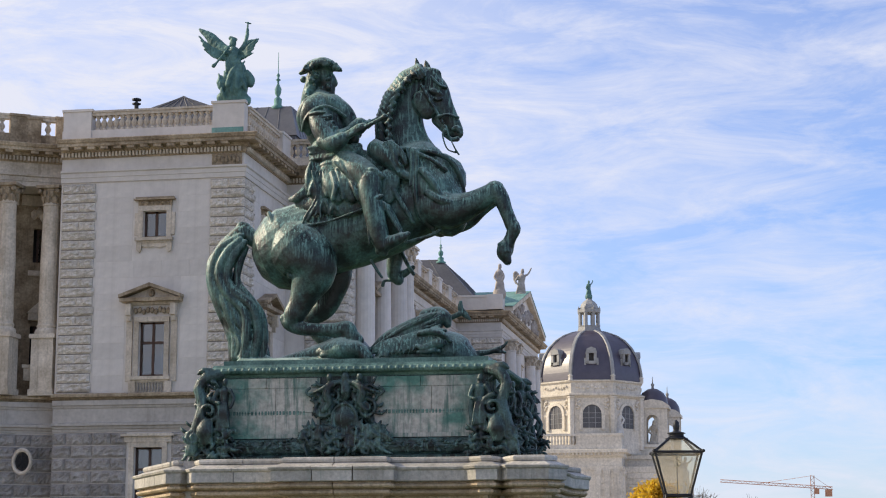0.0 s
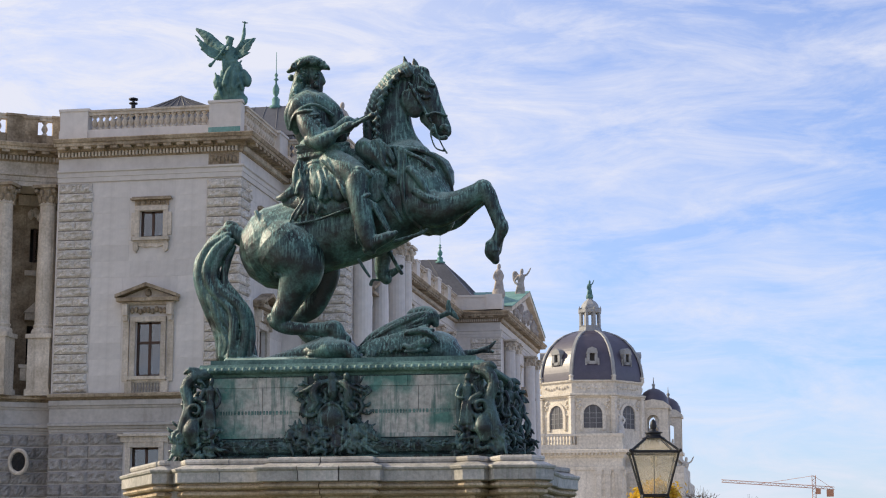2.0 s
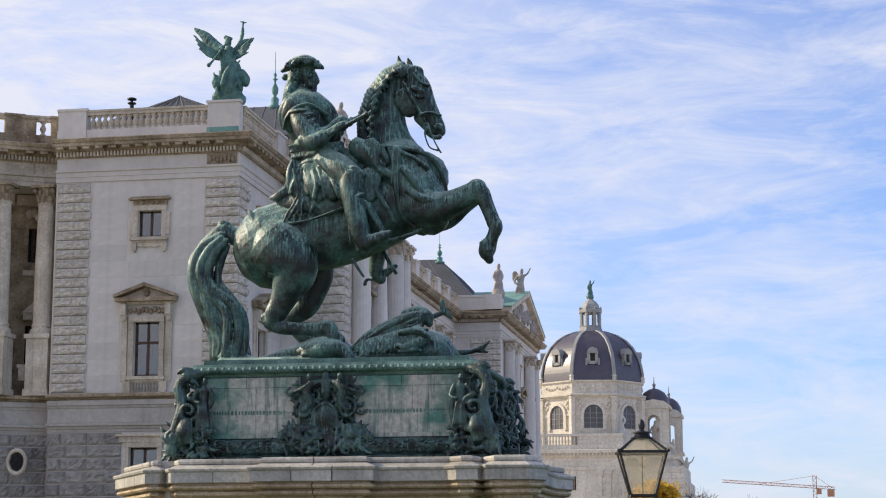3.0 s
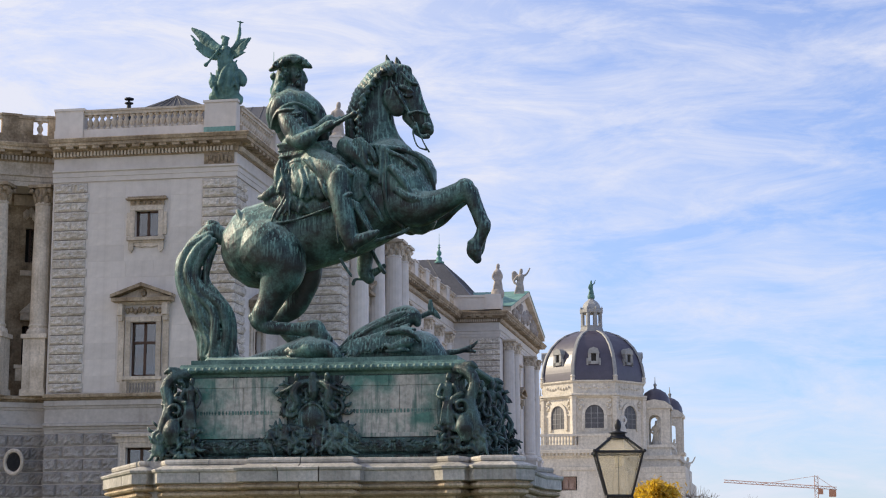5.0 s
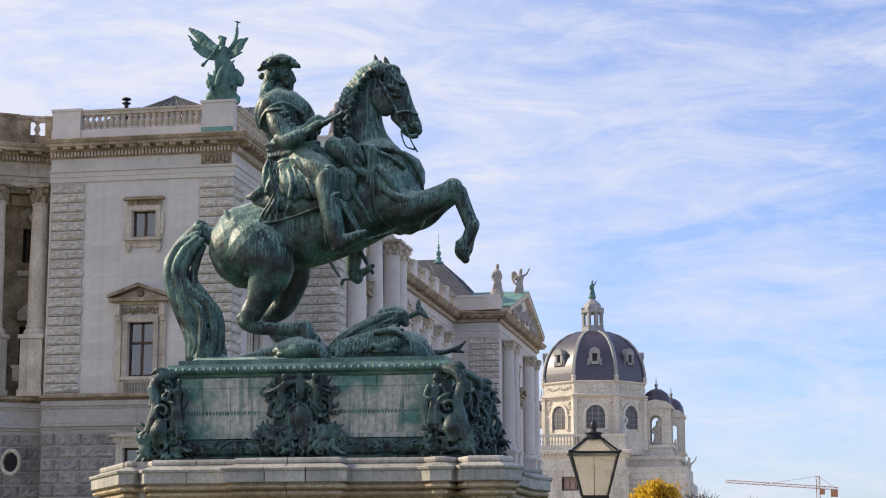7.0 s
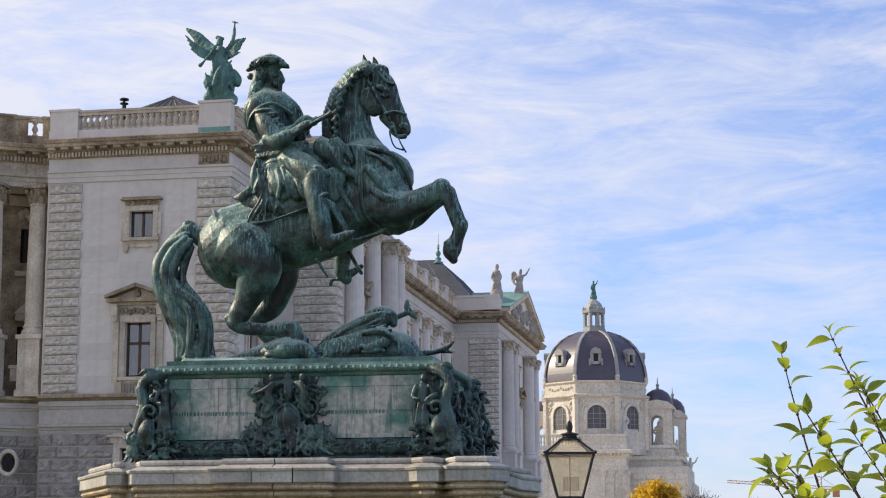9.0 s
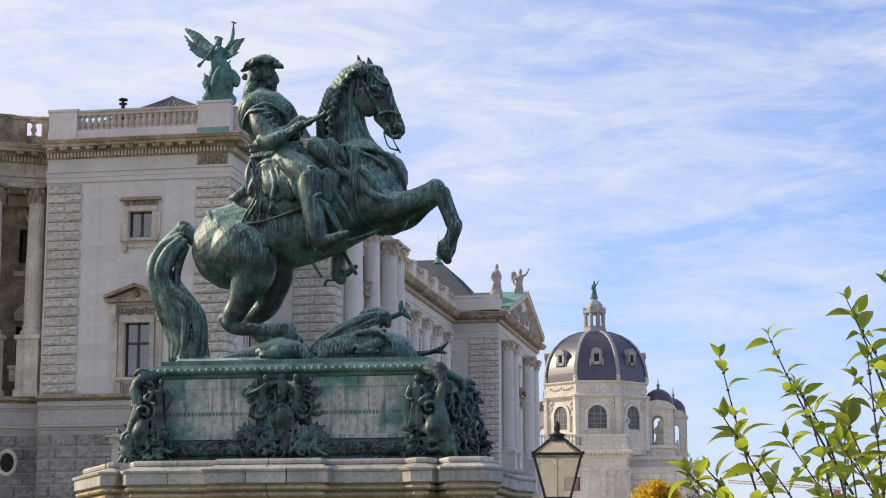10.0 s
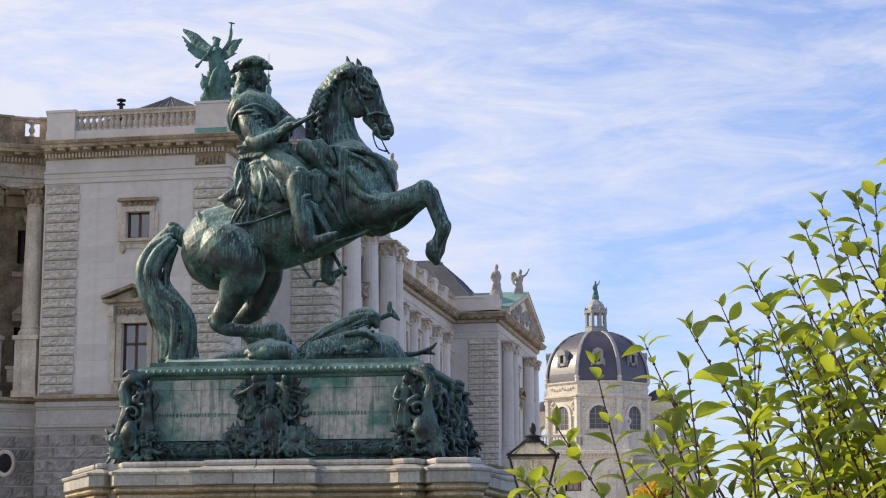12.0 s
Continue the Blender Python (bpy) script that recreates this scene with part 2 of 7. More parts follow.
# ---- mesh tools ----
class Mesh:
    """Collects vertices and faces; to_world maps (along, out, up) of a facade, or is left as plain xyz."""

    def __init__(self, to_world=None):
        self.v, self.f, self.to = [], [], to_world

    def add(self, vs, fs):
        k = len(self.v)
        self.v += [self.to(*p) for p in vs] if self.to else [tuple(p) for p in vs]
        self.f += [tuple(i + k for i in q) for q in fs]
        return self

    def box(self, a, b):
        (x0, y0, z0), (x1, y1, z1) = a, b
        return self.add([(x0, y0, z0), (x1, y0, z0), (x1, y1, z0), (x0, y1, z0), (x0, y0, z1), (x1, y0, z1), (x1, y1, z1), (x0, y1, z1)],
                        [(0, 3, 2, 1), (4, 5, 6, 7), (0, 1, 5, 4), (1, 2, 6, 5), (2, 3, 7, 6), (3, 0, 4, 7)])

    def block(self, a, b, c):
        """A block whose outer face (towards +second axis) has worn, chamfered edges of width c."""
        (x0, y0, z0), (x1, y1, z1) = a, b
        d = min(c, (x1 - x0) / 3, (z1 - z0) / 3)
        vs = [(x0, y0, z0), (x1, y0, z0), (x1, y0, z1), (x0, y0, z1), (x0, y1 - d, z0), (x1, y1 - d, z0), (x1, y1 - d, z1), (x0, y1 - d, z1),
              (x0 + d, y1, z0 + d), (x1 - d, y1, z0 + d), (x1 - d, y1, z1 - d), (x0 + d, y1, z1 - d)]
        fs = [(0, 1, 2, 3), (8, 11, 10, 9)]
        for i in range(4):
            j = (i + 1) % 4
            fs += [(i, i + 4, j + 4, j), (i + 4, i + 8, j + 8, j + 4)]
        return self.add(vs, fs)

    def rugged(self, a, b, seed, nx=6, nz=4):
        """A rock-faced block: rough, bulging outer face inside a drafted margin."""
        (x0, y0, z0), (x1, y1, z1) = a, b
        r, vs, fs = random.Random(seed), [], []
        for j in range(nz + 1):
            for i in range(nx + 1):
                edge = i in (0, nx) or j in (0, nz)
                jx, jz = (0, 0) if edge else (r.uniform(-0.25, 0.25), r.uniform(-0.25, 0.25))
                vs.append((x0 + (x1 - x0) * (i + jx) / nx, y1 - 0.11 if edge else y1 + r.uniform(-0.06, 0.06), z0 + (z1 - z0) * (j + jz) / nz))
        w = nx + 1
        fs = [(j * w + i, j * w + i + 1, (j + 1) * w + i + 1, (j + 1) * w + i) for j in range(nz) for i in range(nx)]
        k = len(vs)
        vs += [(x0, y0, z0), (x1, y0, z0), (x1, y0, z1), (x0, y0, z1)]
        fs += [tuple([k, k + 1] + [i for i in range(nx, -1, -1)]), tuple([k + 2, k + 3] + [nz * w + i for i in range(w)]),
               tuple([k + 3, k] + [j * w for j in range(nz + 1)]), tuple([k + 1, k + 2] + [j * w + nx for j in range(nz, -1, -1)])]
        return self.add(vs, fs)

    def prism(self, poly, y0, y1):
        """A polygon in (first, third) axes, given depth along the second."""
        n = len(poly)
        vs = [(x, y0, z) for x, z in poly] + [(x, y1, z) for x, z in poly]
        fs = [tuple(range(n)), tuple(range(2 * n - 1, n - 1, -1))] + [(i, (i + 1) % n, (i + 1) % n + n, i + n) for i in range(n)]
        return self.add(vs, fs)

    def lathe(self, c, prof, n=12, turn=0.0, flat=1.0):
        vs, fs, k = [], [], len(prof)
        for i in range(n):
            a = turn + 2 * math.pi * i / n
            vs += [(c[0] + r * math.cos(a), c[1] + r * math.sin(a) * flat, c[2] + z) for r, z in prof]
        for i in range(n):
            j = (i + 1) % n
            fs += [(i * k + q, j * k + q, j * k + q + 1, i * k + q + 1) for q in range(k - 1)]
        fs += [tuple(i * k for i in range(n - 1, -1, -1)), tuple(i * k + k - 1 for i in range(n))]
        return self.add(vs, fs)

    def sweep(self, plan, prof):
        """A closed profile of (out, up) swept along a plan polyline; out is to the right of travel, corners mitred."""
        P, k = [Vector(p) for p in plan], len(prof)
        vs = []
        for i, p in enumerate(P):
            ns = []
            for a, b in ((i - 1, i), (i, i + 1)):
                if 0 <= a and b < len(P):
                    d = (P[b] - P[a]).normalized()
                    ns.append(Vector((d.y, -d.x)))
            m = ns[0] if len(ns) == 1 else (ns[0] + ns[1]) / (1 + ns[0].dot(ns[1]))
            vs += [(p.x + m.x * o, p.y + m.y * o, z) for o, z in prof]
        fs = [(i * k + q, i * k + (q + 1) % k, (i + 1) * k + (q + 1) % k, (i + 1) * k + q) for i in range(len(P) - 1) for q in range(k)]
        fs += [tuple(range(k - 1, -1, -1)), tuple((len(P) - 1) * k + q for q in range(k))]
        return self.add(vs, fs)

    def tube(self, pts, k=1.0, n=10, per=4):
        """A rounded limb through (x, z, w, r): w is towards the near side; k flattens it sideways."""
        pts = [np.array(p, float) for p in pts]
        if max(p[3] for p in pts) > 0.14:
            n, per = max(n, 30), max(per, 8)
        if len(pts) == 1:
            pts = [pts[0] - (pts[0][3] * 0.02, 0, 0, 0), pts[0] + (pts[0][3] * 0.02, 0, 0, 0)]
        out = []
        for i in range(len(pts) - 1):
            a, b = pts[i], pts[i + 1]
            ta, tb = (b - pts[i - 1]) / 2 if i else b - a, (pts[i + 2] - a) / 2 if i + 2 < len(pts) else b - a
            for s in range(per):
                t = s / per
                h = (2 * t**3 - 3 * t**2 + 1, t**3 - 2 * t**2 + t, -2 * t**3 + 3 * t**2, t**3 - t**2)
                out.append(h[0] * a + h[1] * ta + h[2] * b + h[3] * tb)
        out.append(pts[-1])
        C = [Vector((p[0], -p[2], p[1])) for p in out]
        R = [max(p[3], 0.0005) for p in out]
        T = [(C[min(i + 1, len(C) - 1)] - C[max(i - 1, 0)]).normalized() for i in range(len(C))]
        rings = [(C[0] - T[0] * R[0] * q, T[0], R[0] * s) for q, s in ((0.94, 0.34), (0.7, 0.71), (0.35, 0.93))]
        rings += list(zip(C, T, R))
        rings += [(C[-1] + T[-1] * R[-1] * q, T[-1], R[-1] * s) for q, s in ((0.35, 0.93), (0.7, 0.71), (0.94, 0.34))]
        vs, fs, side = [], [], Vector((0, -1, 0))
        for c, t, r in rings:
            a = side - t * side.dot(t)
            a = a.normalized() if a.length > 0.2 else Vector((1, 0, 0)).cross(t).normalized()
            b = t.cross(a)
            vs += [tuple(c + a * (r * k * math.cos(q * 2 * math.pi / n)) + b * (r * math.sin(q * 2 * math.pi / n))) for q in range(n)]
        for i in range(len(rings) - 1):
            fs += [(i * n + q, i * n + (q + 1) % n, (i + 1) * n + (q + 1) % n, (i + 1) * n + q) for q in range(n)]
        fs += [tuple(range(n - 1, -1, -1)), tuple((len(rings) - 1) * n + q for q in range(n))]
        return self.add(vs, fs)

    def data(self, name, shift=(0, 0, 0), smooth=False):
        me = bpy.data.meshes.new(name)
        me.from_pydata([(x - shift[0], y - shift[1], z - shift[2]) for x, y, z in self.v], [], self.f)
        if smooth:
            me.polygons.foreach_set("use_smooth", [True] * len(me.polygons))
        me.update()
        return me


def thing(name, at, label="", category="", group="", kind=""):
    ob = new(name)
    ob.location = at
    ob.empty_display_size = 0.2
    return tagged(ob, label, category, group, kind)


def origin(ob):
    v = Vector(ob.location)
    while ob.parent:
        ob = ob.parent
        v += Vector(ob.location)
    return v


def part(name, mesh, mat, parent, label="", smooth=False, at=None):
    """One mesh object under a thing or a part; the mesh is in world metres."""
    base = origin(parent)
    spot = Vector(at) if at else base
    ob = new(name, mesh.data(name, spot, smooth))
    ob.data.materials.append(mat)
    ob.parent = parent
    ob.location = spot - base
    return tagged(ob, label)


def piece(name, data, at, parent, turn=0.0):
    """A further piece on shared mesh data, at a place in the world."""
    ob = new(name, data)
    ob.parent = parent
    ob.location = Vector(at) - origin(parent)
    ob.rotation_euler = (0, 0, turn)
    return ob


def single(name, mesh, mat, at, label, category, group="", kind="", smooth=False):
    ob = new(name, mesh.data(name, at, smooth))
    ob.data.materials.append(mat)
    ob.location = at
    return tagged(ob, label, category, group, kind)


def sculpt(ob, voxel, smooth=3, rough=0.0, size=0.3):
    """Fuse the overlapping forms of a cast figure into one skin, with a hand-worked surface."""
    r = ob.modifiers.new("fuse", "REMESH")
    r.mode, r.voxel_size, r.use_smooth_shade = "VOXEL", voxel, True
    s = ob.modifiers.new("soften", "SMOOTH")
    s.factor, s.iterations = 0.35, smooth
    if rough:
        t = bpy.data.textures.new("chased", "CLOUDS")
        t.noise_scale, t.noise_depth = size, 3
        d = ob.modifiers.new("chase", "DISPLACE")
        d.texture, d.strength, d.mid_level, d.texture_coords = t, rough, 0.5, "LOCAL"
    return ob


def wall_grid(mesh, u0, u1, z0, z1, holes, thick):
    """A wall from u0 to u1 with openings (ua, ub, za, zb) through its thickness; outer face at out = 0."""
    us = sorted({u0, u1, *[h[0] for h in holes], *[h[1] for h in holes]})
    zs = sorted({z0, z1, *[h[2] for h in holes], *[h[3] for h in holes]})
    full = lambda i, j: 0 <= i < len(us) - 1 and 0 <= j < len(zs) - 1 and not any(h[0] <= us[i] and h[1] >= us[i + 1] and h[2] <= zs[j] and h[3] >= zs[j + 1] for h in holes)
    ids, vs, fs = {}, [], []

    def vid(i, j, k):
        if (i, j, k) not in ids:
            ids[i, j, k] = len(vs)
            vs.append((us[i], -thick * k, zs[j]))
        return ids[i, j, k]
    for i in range(len(us) - 1):
        for j in range(len(zs) - 1):
            if full(i, j):
                fs += [tuple(vid(*c, k) for c in ((i, j), (i + 1, j), (i + 1, j + 1), (i, j + 1))) for k in (0, 1)]
                for di, dj, a, b in ((-1, 0, (i, j), (i, j + 1)), (1, 0, (i + 1, j), (i + 1, j + 1)), (0, -1, (i, j), (i + 1, j)), (0, 1, (i, j + 1), (i + 1, j + 1))):
                    if not full(i + di, j + dj):
                        fs.append((vid(*a, 0), vid(*b, 0), vid(*b, 1), vid(*a, 1)))
    return mesh.add(vs, fs)


def front(x0, y0):
    return lambda u, o, z: (x0 + u, y0 - o, z)


def side(x0, y0):
    return lambda u, o, z: (x0 + o, y0 + u, z)


# ---- ground ----
g = Mesh().box((-2500, -400, -1.0), (2500, 4000, 0.0))
single("ground", g, GRAVEL, (0, 0, 0), "pale gravel square reaching to the horizon", "ground", kind="structure")
# out of view; spread under the statue to dim bounce light on its belly
lawn = Mesh().box((-40, 23, 0.0), (60, 92, 0.05))
single("lawn", lawn, GRASS, (10, 60, 0), "unseen dark green lawn round the monument, cutting bounced light", "lawn", kind="structure")

# ---- the palace ----
Z_COURSE, Z_ARCH, Z_TOP = 11.31, 23.29, 25.86
palace = thing("palace", (-30, 100, 0), "pale grey stone palace wing with rusticated quoins and a balustraded roof", "building")
PLAN = [(-39.9, 97.05), (-29.2, 97.05), (-29.2, 106.0), (-25.4, 106.0), (-25.4, 121.5), (-30.2, 121.5), (-30.2, 170.0), (-25.9, 170.0), (-25.9, 196.0), (-45, 196.0)]
EXEDRA = [(-53.0, 88.0), (-50.4, 91.0), (-47.6, 93.6), (-44.8, 95.7), (-42.2, 97.3), (-39.9, 98.5)]

ARCHITRAVE = [(0, 23.29), (0.1, 23.29), (0.12, 23.55), (0.16, 23.57), (0.18, 23.8), (0.27, 23.86), (0.27, 23.96), (0.02, 23.96), (0, 23.97)]
FRIEZE = [(0, 23.97), (0.03, 23.97), (0.03, 24.66), (0, 24.66)]
CORNICE = [(-0.1, 24.66), (0.1, 24.66), (0.16, 24.76), (0.16, 24.96), (0.28, 25.03), (0.34, 25.18), (0.85, 25.22), (0.85, 25.39), (0.92, 25.42), (1.0, 25.59), (0.98, 25.63), (-0.1, 25.66)]
COURSE = [(0, 10.95), (0.12, 10.97), (0.2, 11.08), (0.5, 11.12), (0.52, 11.24), (0.46, 11.3), (0, 11.36)]
BAND = [(0, 9.22), (0.08, 9.22), (0.08, 9.36), (0.16, 9.38), (0.2, 9.5), (0.32, 9.55), (0.32, 9.68), (0.12, 9.74), (0.1, 9.78), (0.1, 10.5), (0.16, 10.53), (0.2, 10.64), (0.28, 10.68), (0.28, 10.95), (0, 10.96)]
for name, prof, lab in (("architrave", ARCHITRAVE, "pale stone moulding under the frieze"), ("frieze", FRIEZE, ""), ("cornice", CORNICE, "soot-streaked projecting cornice, its under-shadow put into the colour"), ("string_course", COURSE, ""), ("band", BAND, "")):
    # cornice colour carries brown stain plus its painted under-shadow
    mat = SOOT_SHADE if name in ("cornice", "string_course") else BAND_STONE if name == "band" else LIME
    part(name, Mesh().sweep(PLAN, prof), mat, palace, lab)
    # concave wing: darker trim for limestone, carrying dirt and painted shade
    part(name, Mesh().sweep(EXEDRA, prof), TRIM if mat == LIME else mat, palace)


def dentils(plan, step, prof):
    m = Mesh()
    for a, b in zip(plan, plan[1:]):
        a, b = Vector(a), Vector(b)
        d = (b - a).normalized()
        o = Vector((d.y, -d.x))
        for i in range(int((b - a).length / step)):
            p = a + d * (step * (i + 0.25))
            (o0, z0), (o1, z1) = prof
            w = step * 0.55
            q = [p + o * o0, p + d * w + o * o0, p + d * w + o * o1, p + o * o1]
            m.add([(v.x, v.y, z) for z in (z0, z1) for v in q], [(0, 3, 2, 1), (4, 5, 6, 7), (0, 1, 5, 4), (1, 2, 6, 5), (2, 3, 7, 6), (3, 0, 4, 7)])
    return m


for plan in (PLAN[:9], EXEDRA):
    tagged(part("dentil", dentils(plan, 0.2, ((0.15, 24.73), (0.32, 24.98))), TRIM, palace), kind="stuff")
    tagged(part("modillion", dentils(plan, 0.78, ((0.3, 25.06), (0.8, 25.23))), SOOT_SHADE, palace), kind="stuff")

# walls, each with its openings cut through
A_HOLES = [(4.86, 6.34, 12.26, 15.26), (4.92, 6.3, 20.04, 21.52), (4.77, 6.39, 5.2, 8.34)]
AS_HOLES = [(3.9, 5.4, 12.26, 15.26), (3.9, 5.4, 20.04, 21.52), (3.9, 5.4, 5.2, 8.34)]
LONG_HOLES = [(2.2 + 4.85 * i, 3.7 + 4.85 * i, a, b) for i in range(10) for a, b in ((13.0, 16.4), (19.4, 21.3))]
B_HOLES = [(6.2, 7.6, 14.0, 17.6), (6.2, 7.6, 19.3, 21.3)]
E_HOLES = [(5.0 + 6.2 * i, 6.6 + 6.2 * i, a, b) for i in range(3) for a, b in ((13.6, 17.6), (19.3, 21.2))]
WALLS = [(front(-39.9, 97.05), 10.7, A_HOLES), (side(-29.2, 97.05), 8.95, AS_HOLES), (front(-29.2, 106.0), 3.8, []), (side(-25.4, 106.0), 15.5, B_HOLES),
         (side(-30.2, 121.5), 48.5, LONG_HOLES), (front(-30.2, 170.0), 4.3, []), (side(-25.9, 170.0), 26.0, E_HOLES)]
for k, (to, length, holes) in enumerate(WALLS):
    part("wall", wall_grid(Mesh(to), 0.61 if k in (1, 3, 6) else 0.0, length, 0.0, 25.2, holes, 0.6), LIME, palace, "smooth pale grey ashlar wall")
    if holes:
        # added dark sheet instead of a room; its gloom is painted
        part("inner_wall", Mesh(to).box((0.7, -3.2, 0), (length - 0.7, -3.0, 25)), DARK, palace, "dark sheet standing in for the unlit rooms behind the windows")
part("wall", Mesh().box((-45, 121.6, 0), (-26.05, 122.1, 25.2)), LIME, palace)
part("wall", Mesh().box((-45, 195.4, 0), (-26, 195.9, 25.2)), LIME, palace)


def window(to, hole, kind):
    """Stone surround with sill and head, brown casement with a cross, and its panes."""
    a, b, c, d = hole
    w = part("window", Mesh(to).box((a - 0.28, 0, d + 0.002), (b + 0.28, 0.16, d + 0.28)), TRIM, palace, "stone-framed window with a brown casement")
    for u0, u1 in ((a - 0.28, a - 0.002), (b + 0.002, b + 0.28)):
        part("jamb", Mesh(to).box((u0, -0.02, c - 0.05), (u1, 0.13, d)), TRIM, w)
    part("sill", Mesh(to).box((a - 0.4, -0.05, c - 0.22), (b + 0.4, 0.3, c - 0.04)).box((a - 0.3, 0, c - 0.34), (b + 0.3, 0.16, c - 0.22)), TRIM, w)
    m, mid, bar = Mesh(to), (a + b) / 2, c + (d - c) * (0.62 if d - c > 2 else 0.0)
    for u0, u1, z0, z1 in ((a, a + 0.1, c, d), (b - 0.1, b, c, d), (mid - 0.07, mid + 0.07, c, d), (a, b, c, c + 0.1), (a, b, d - 0.1, d)):
        m.box((u0, -0.34, z0), (u1, -0.24, z1))
    if bar > c:
        m.box((a, -0.34, bar - 0.07), (b, -0.22, bar + 0.07))
    part("frame", m, WOOD, w, "brown painted casement")
    rows = [(c, d)] if bar <= c else [(c, bar), (bar, d)]
    for z0, z1 in rows:
        for u0, u1 in ((a, mid), (mid, b)):
            p = part("pane", Mesh(to).box((u0 + 0.08, -0.3, z0 + 0.06), (u1 - 0.08, -0.285, z1 - 0.06)), GLASS, w)
            p.visible_shadow = False
    if kind == "pediment":
        part("pediment_bed", Mesh(to).box((a - 0.75, 0, d + 0.95), (b + 0.75, 0.2, d + 1.1)), TRIM, w)
        # pediment mouldings: brownish stone with their shading painted in
        part("pediment_cornice", Mesh(to).box((a - 1.0, 0, d + 1.1), (b + 1.0, 0.62, d + 1.3)), SOOT_SHADE, w)
        for s, e in ((a - 1.05, mid), (b + 1.05, mid)):
            part("raking_cornice", Mesh(to).prism([(s, d + 1.3), (e, d + 1.92), (e, d + 2.12), (s, d + 1.48)], 0, 0.7), SOOT_SHADE, w)
        part("pediment", Mesh(to).prism([(a - 0.9, d + 1.3), (b + 0.9, d + 1.3), (mid, d + 1.9)], 0, 0.2), TRIM, w, "triangular stone pediment with carved head")
        for s, e in ((a - 0.72, a - 0.38), (b + 0.38, b + 0.72)):
            m = Mesh(to).box((s, 0, c - 0.3), (e, 0.1, d + 0.4)).box((s + 0.02, 0, d + 0.35), (e - 0.02, 0.45, d + 0.98)).box((s + 0.05, 0, d + 0.05), (e - 0.05, 0.3, d + 0.36))
            part("pilaster", m, TRIM, w)
        m = Mesh(to)
        for i in range(9):
            u = a - 0.2 + (b - a + 0.4) * i / 8
            m.lathe((u, 0.1, d + 0.62 + 0.06 * math.sin(i * 2.3)), [(0.02, -0.17), (0.11, -0.08), (0.13, 0.05), (0.06, 0.16), (0.01, 0.19)], 7)
        m.lathe((mid, 0.2, d + 1.55), [(0.02, -0.2), (0.16, -0.1), (0.19, 0.06), (0.1, 0.22), (0.01, 0.26)], 8)
        part("carving", m, SOOT_SHADE, w)
        m = Mesh(to).box((a - 0.1, 0, c - 1.05), (b + 0.1, 0.08, c - 0.36))
        m.box((a - 0.5, 0, c - 1.05), (a - 0.1, 0.2, c - 0.3)).box((b + 0.1, 0, c - 1.05), (b + 0.5, 0.2, c - 0.3))
        part("apron", m, TRIM, w)
        for i in range(9):
            u = a + 0.06 + (b - a - 0.12) * i / 8
            part("baluster", Mesh(to).lathe((u, 0.13, c - 1.0), [(0.05, 0), (0.05, 0.05), (0.03, 0.1), (0.06, 0.3), (0.03, 0.48), (0.05, 0.55), (0.05, 0.6)], 6), JOINT, w)
    elif kind == "eared":
        m = Mesh(to).box((a - 0.3, 0, d + 0.28), (b + 0.3, 0.08, d + 0.62)).box((a - 0.5, 0, d + 0.6), (b + 0.5, 0.34, d + 0.68)).box((a - 0.42, 0, d + 0.68), (b + 0.42, 0.24, d + 0.78))
        part("hood", m, SOOT_SHADE, w)
        m = Mesh(to)
        for i in range(6):
            m.lathe((a - 0.05 + (b - a + 0.1) * i / 5, 0.08, d + 0.45), [(0.02, -0.11), (0.1, -0.04), (0.11, 0.04), (0.02, 0.12)], 7)
        part("carving", m, SOOT_SHADE, w)
        m = Mesh(to).box((a - 0.48, 0, c + 0.1), (a - 0.28, 0.1, d - 0.1)).box((b + 0.28, 0, c + 0.1), (b + 0.48, 0.1, d - 0.1))
        for s in (-1, 1):
            e = mid + s * ((b - a) / 2 + 0.1)
            m.prism([(e - s * 0.05, c - 0.34), (e + s * 0.25, c - 0.34), (e + s * 0.22, c - 0.75), (e + s * 0.05, c - 0.9), (e - s * 0.06, c - 0.7)], 0, 0.16)
            m.prism([(e, c - 0.34), (mid, c - 0.34), (mid, c - 0.55), (mid + s * 0.3, c - 0.62), (e, c - 0.5)], 0, 0.1)
        part("apron", m, TRIM, w)
    else:
        part("hood", Mesh(to).box((a - 0.55, 0, d + 0.28), (b + 0.55, 0.2, d + 0.62)).box((a - 0.7, 0, d + 0.6), (b + 0.7, 0.36, d + 0.74)), TRIM, w)
    return w


for to, length, holes in WALLS[:2]:
    for h, kind in zip(holes, ("pediment", "eared", "plain")):
        window(to, h, kind)
for h in LONG_HOLES:
    window(WALLS[4][0], h, "pediment" if h[2] < 15 else "plain")
for h in B_HOLES:
    window(WALLS[3][0], h, "pediment" if h[2] < 15 else "plain")
for h in E_HOLES:
    window(WALLS[6][0], h, "pediment" if h[2] < 15 else "plain")


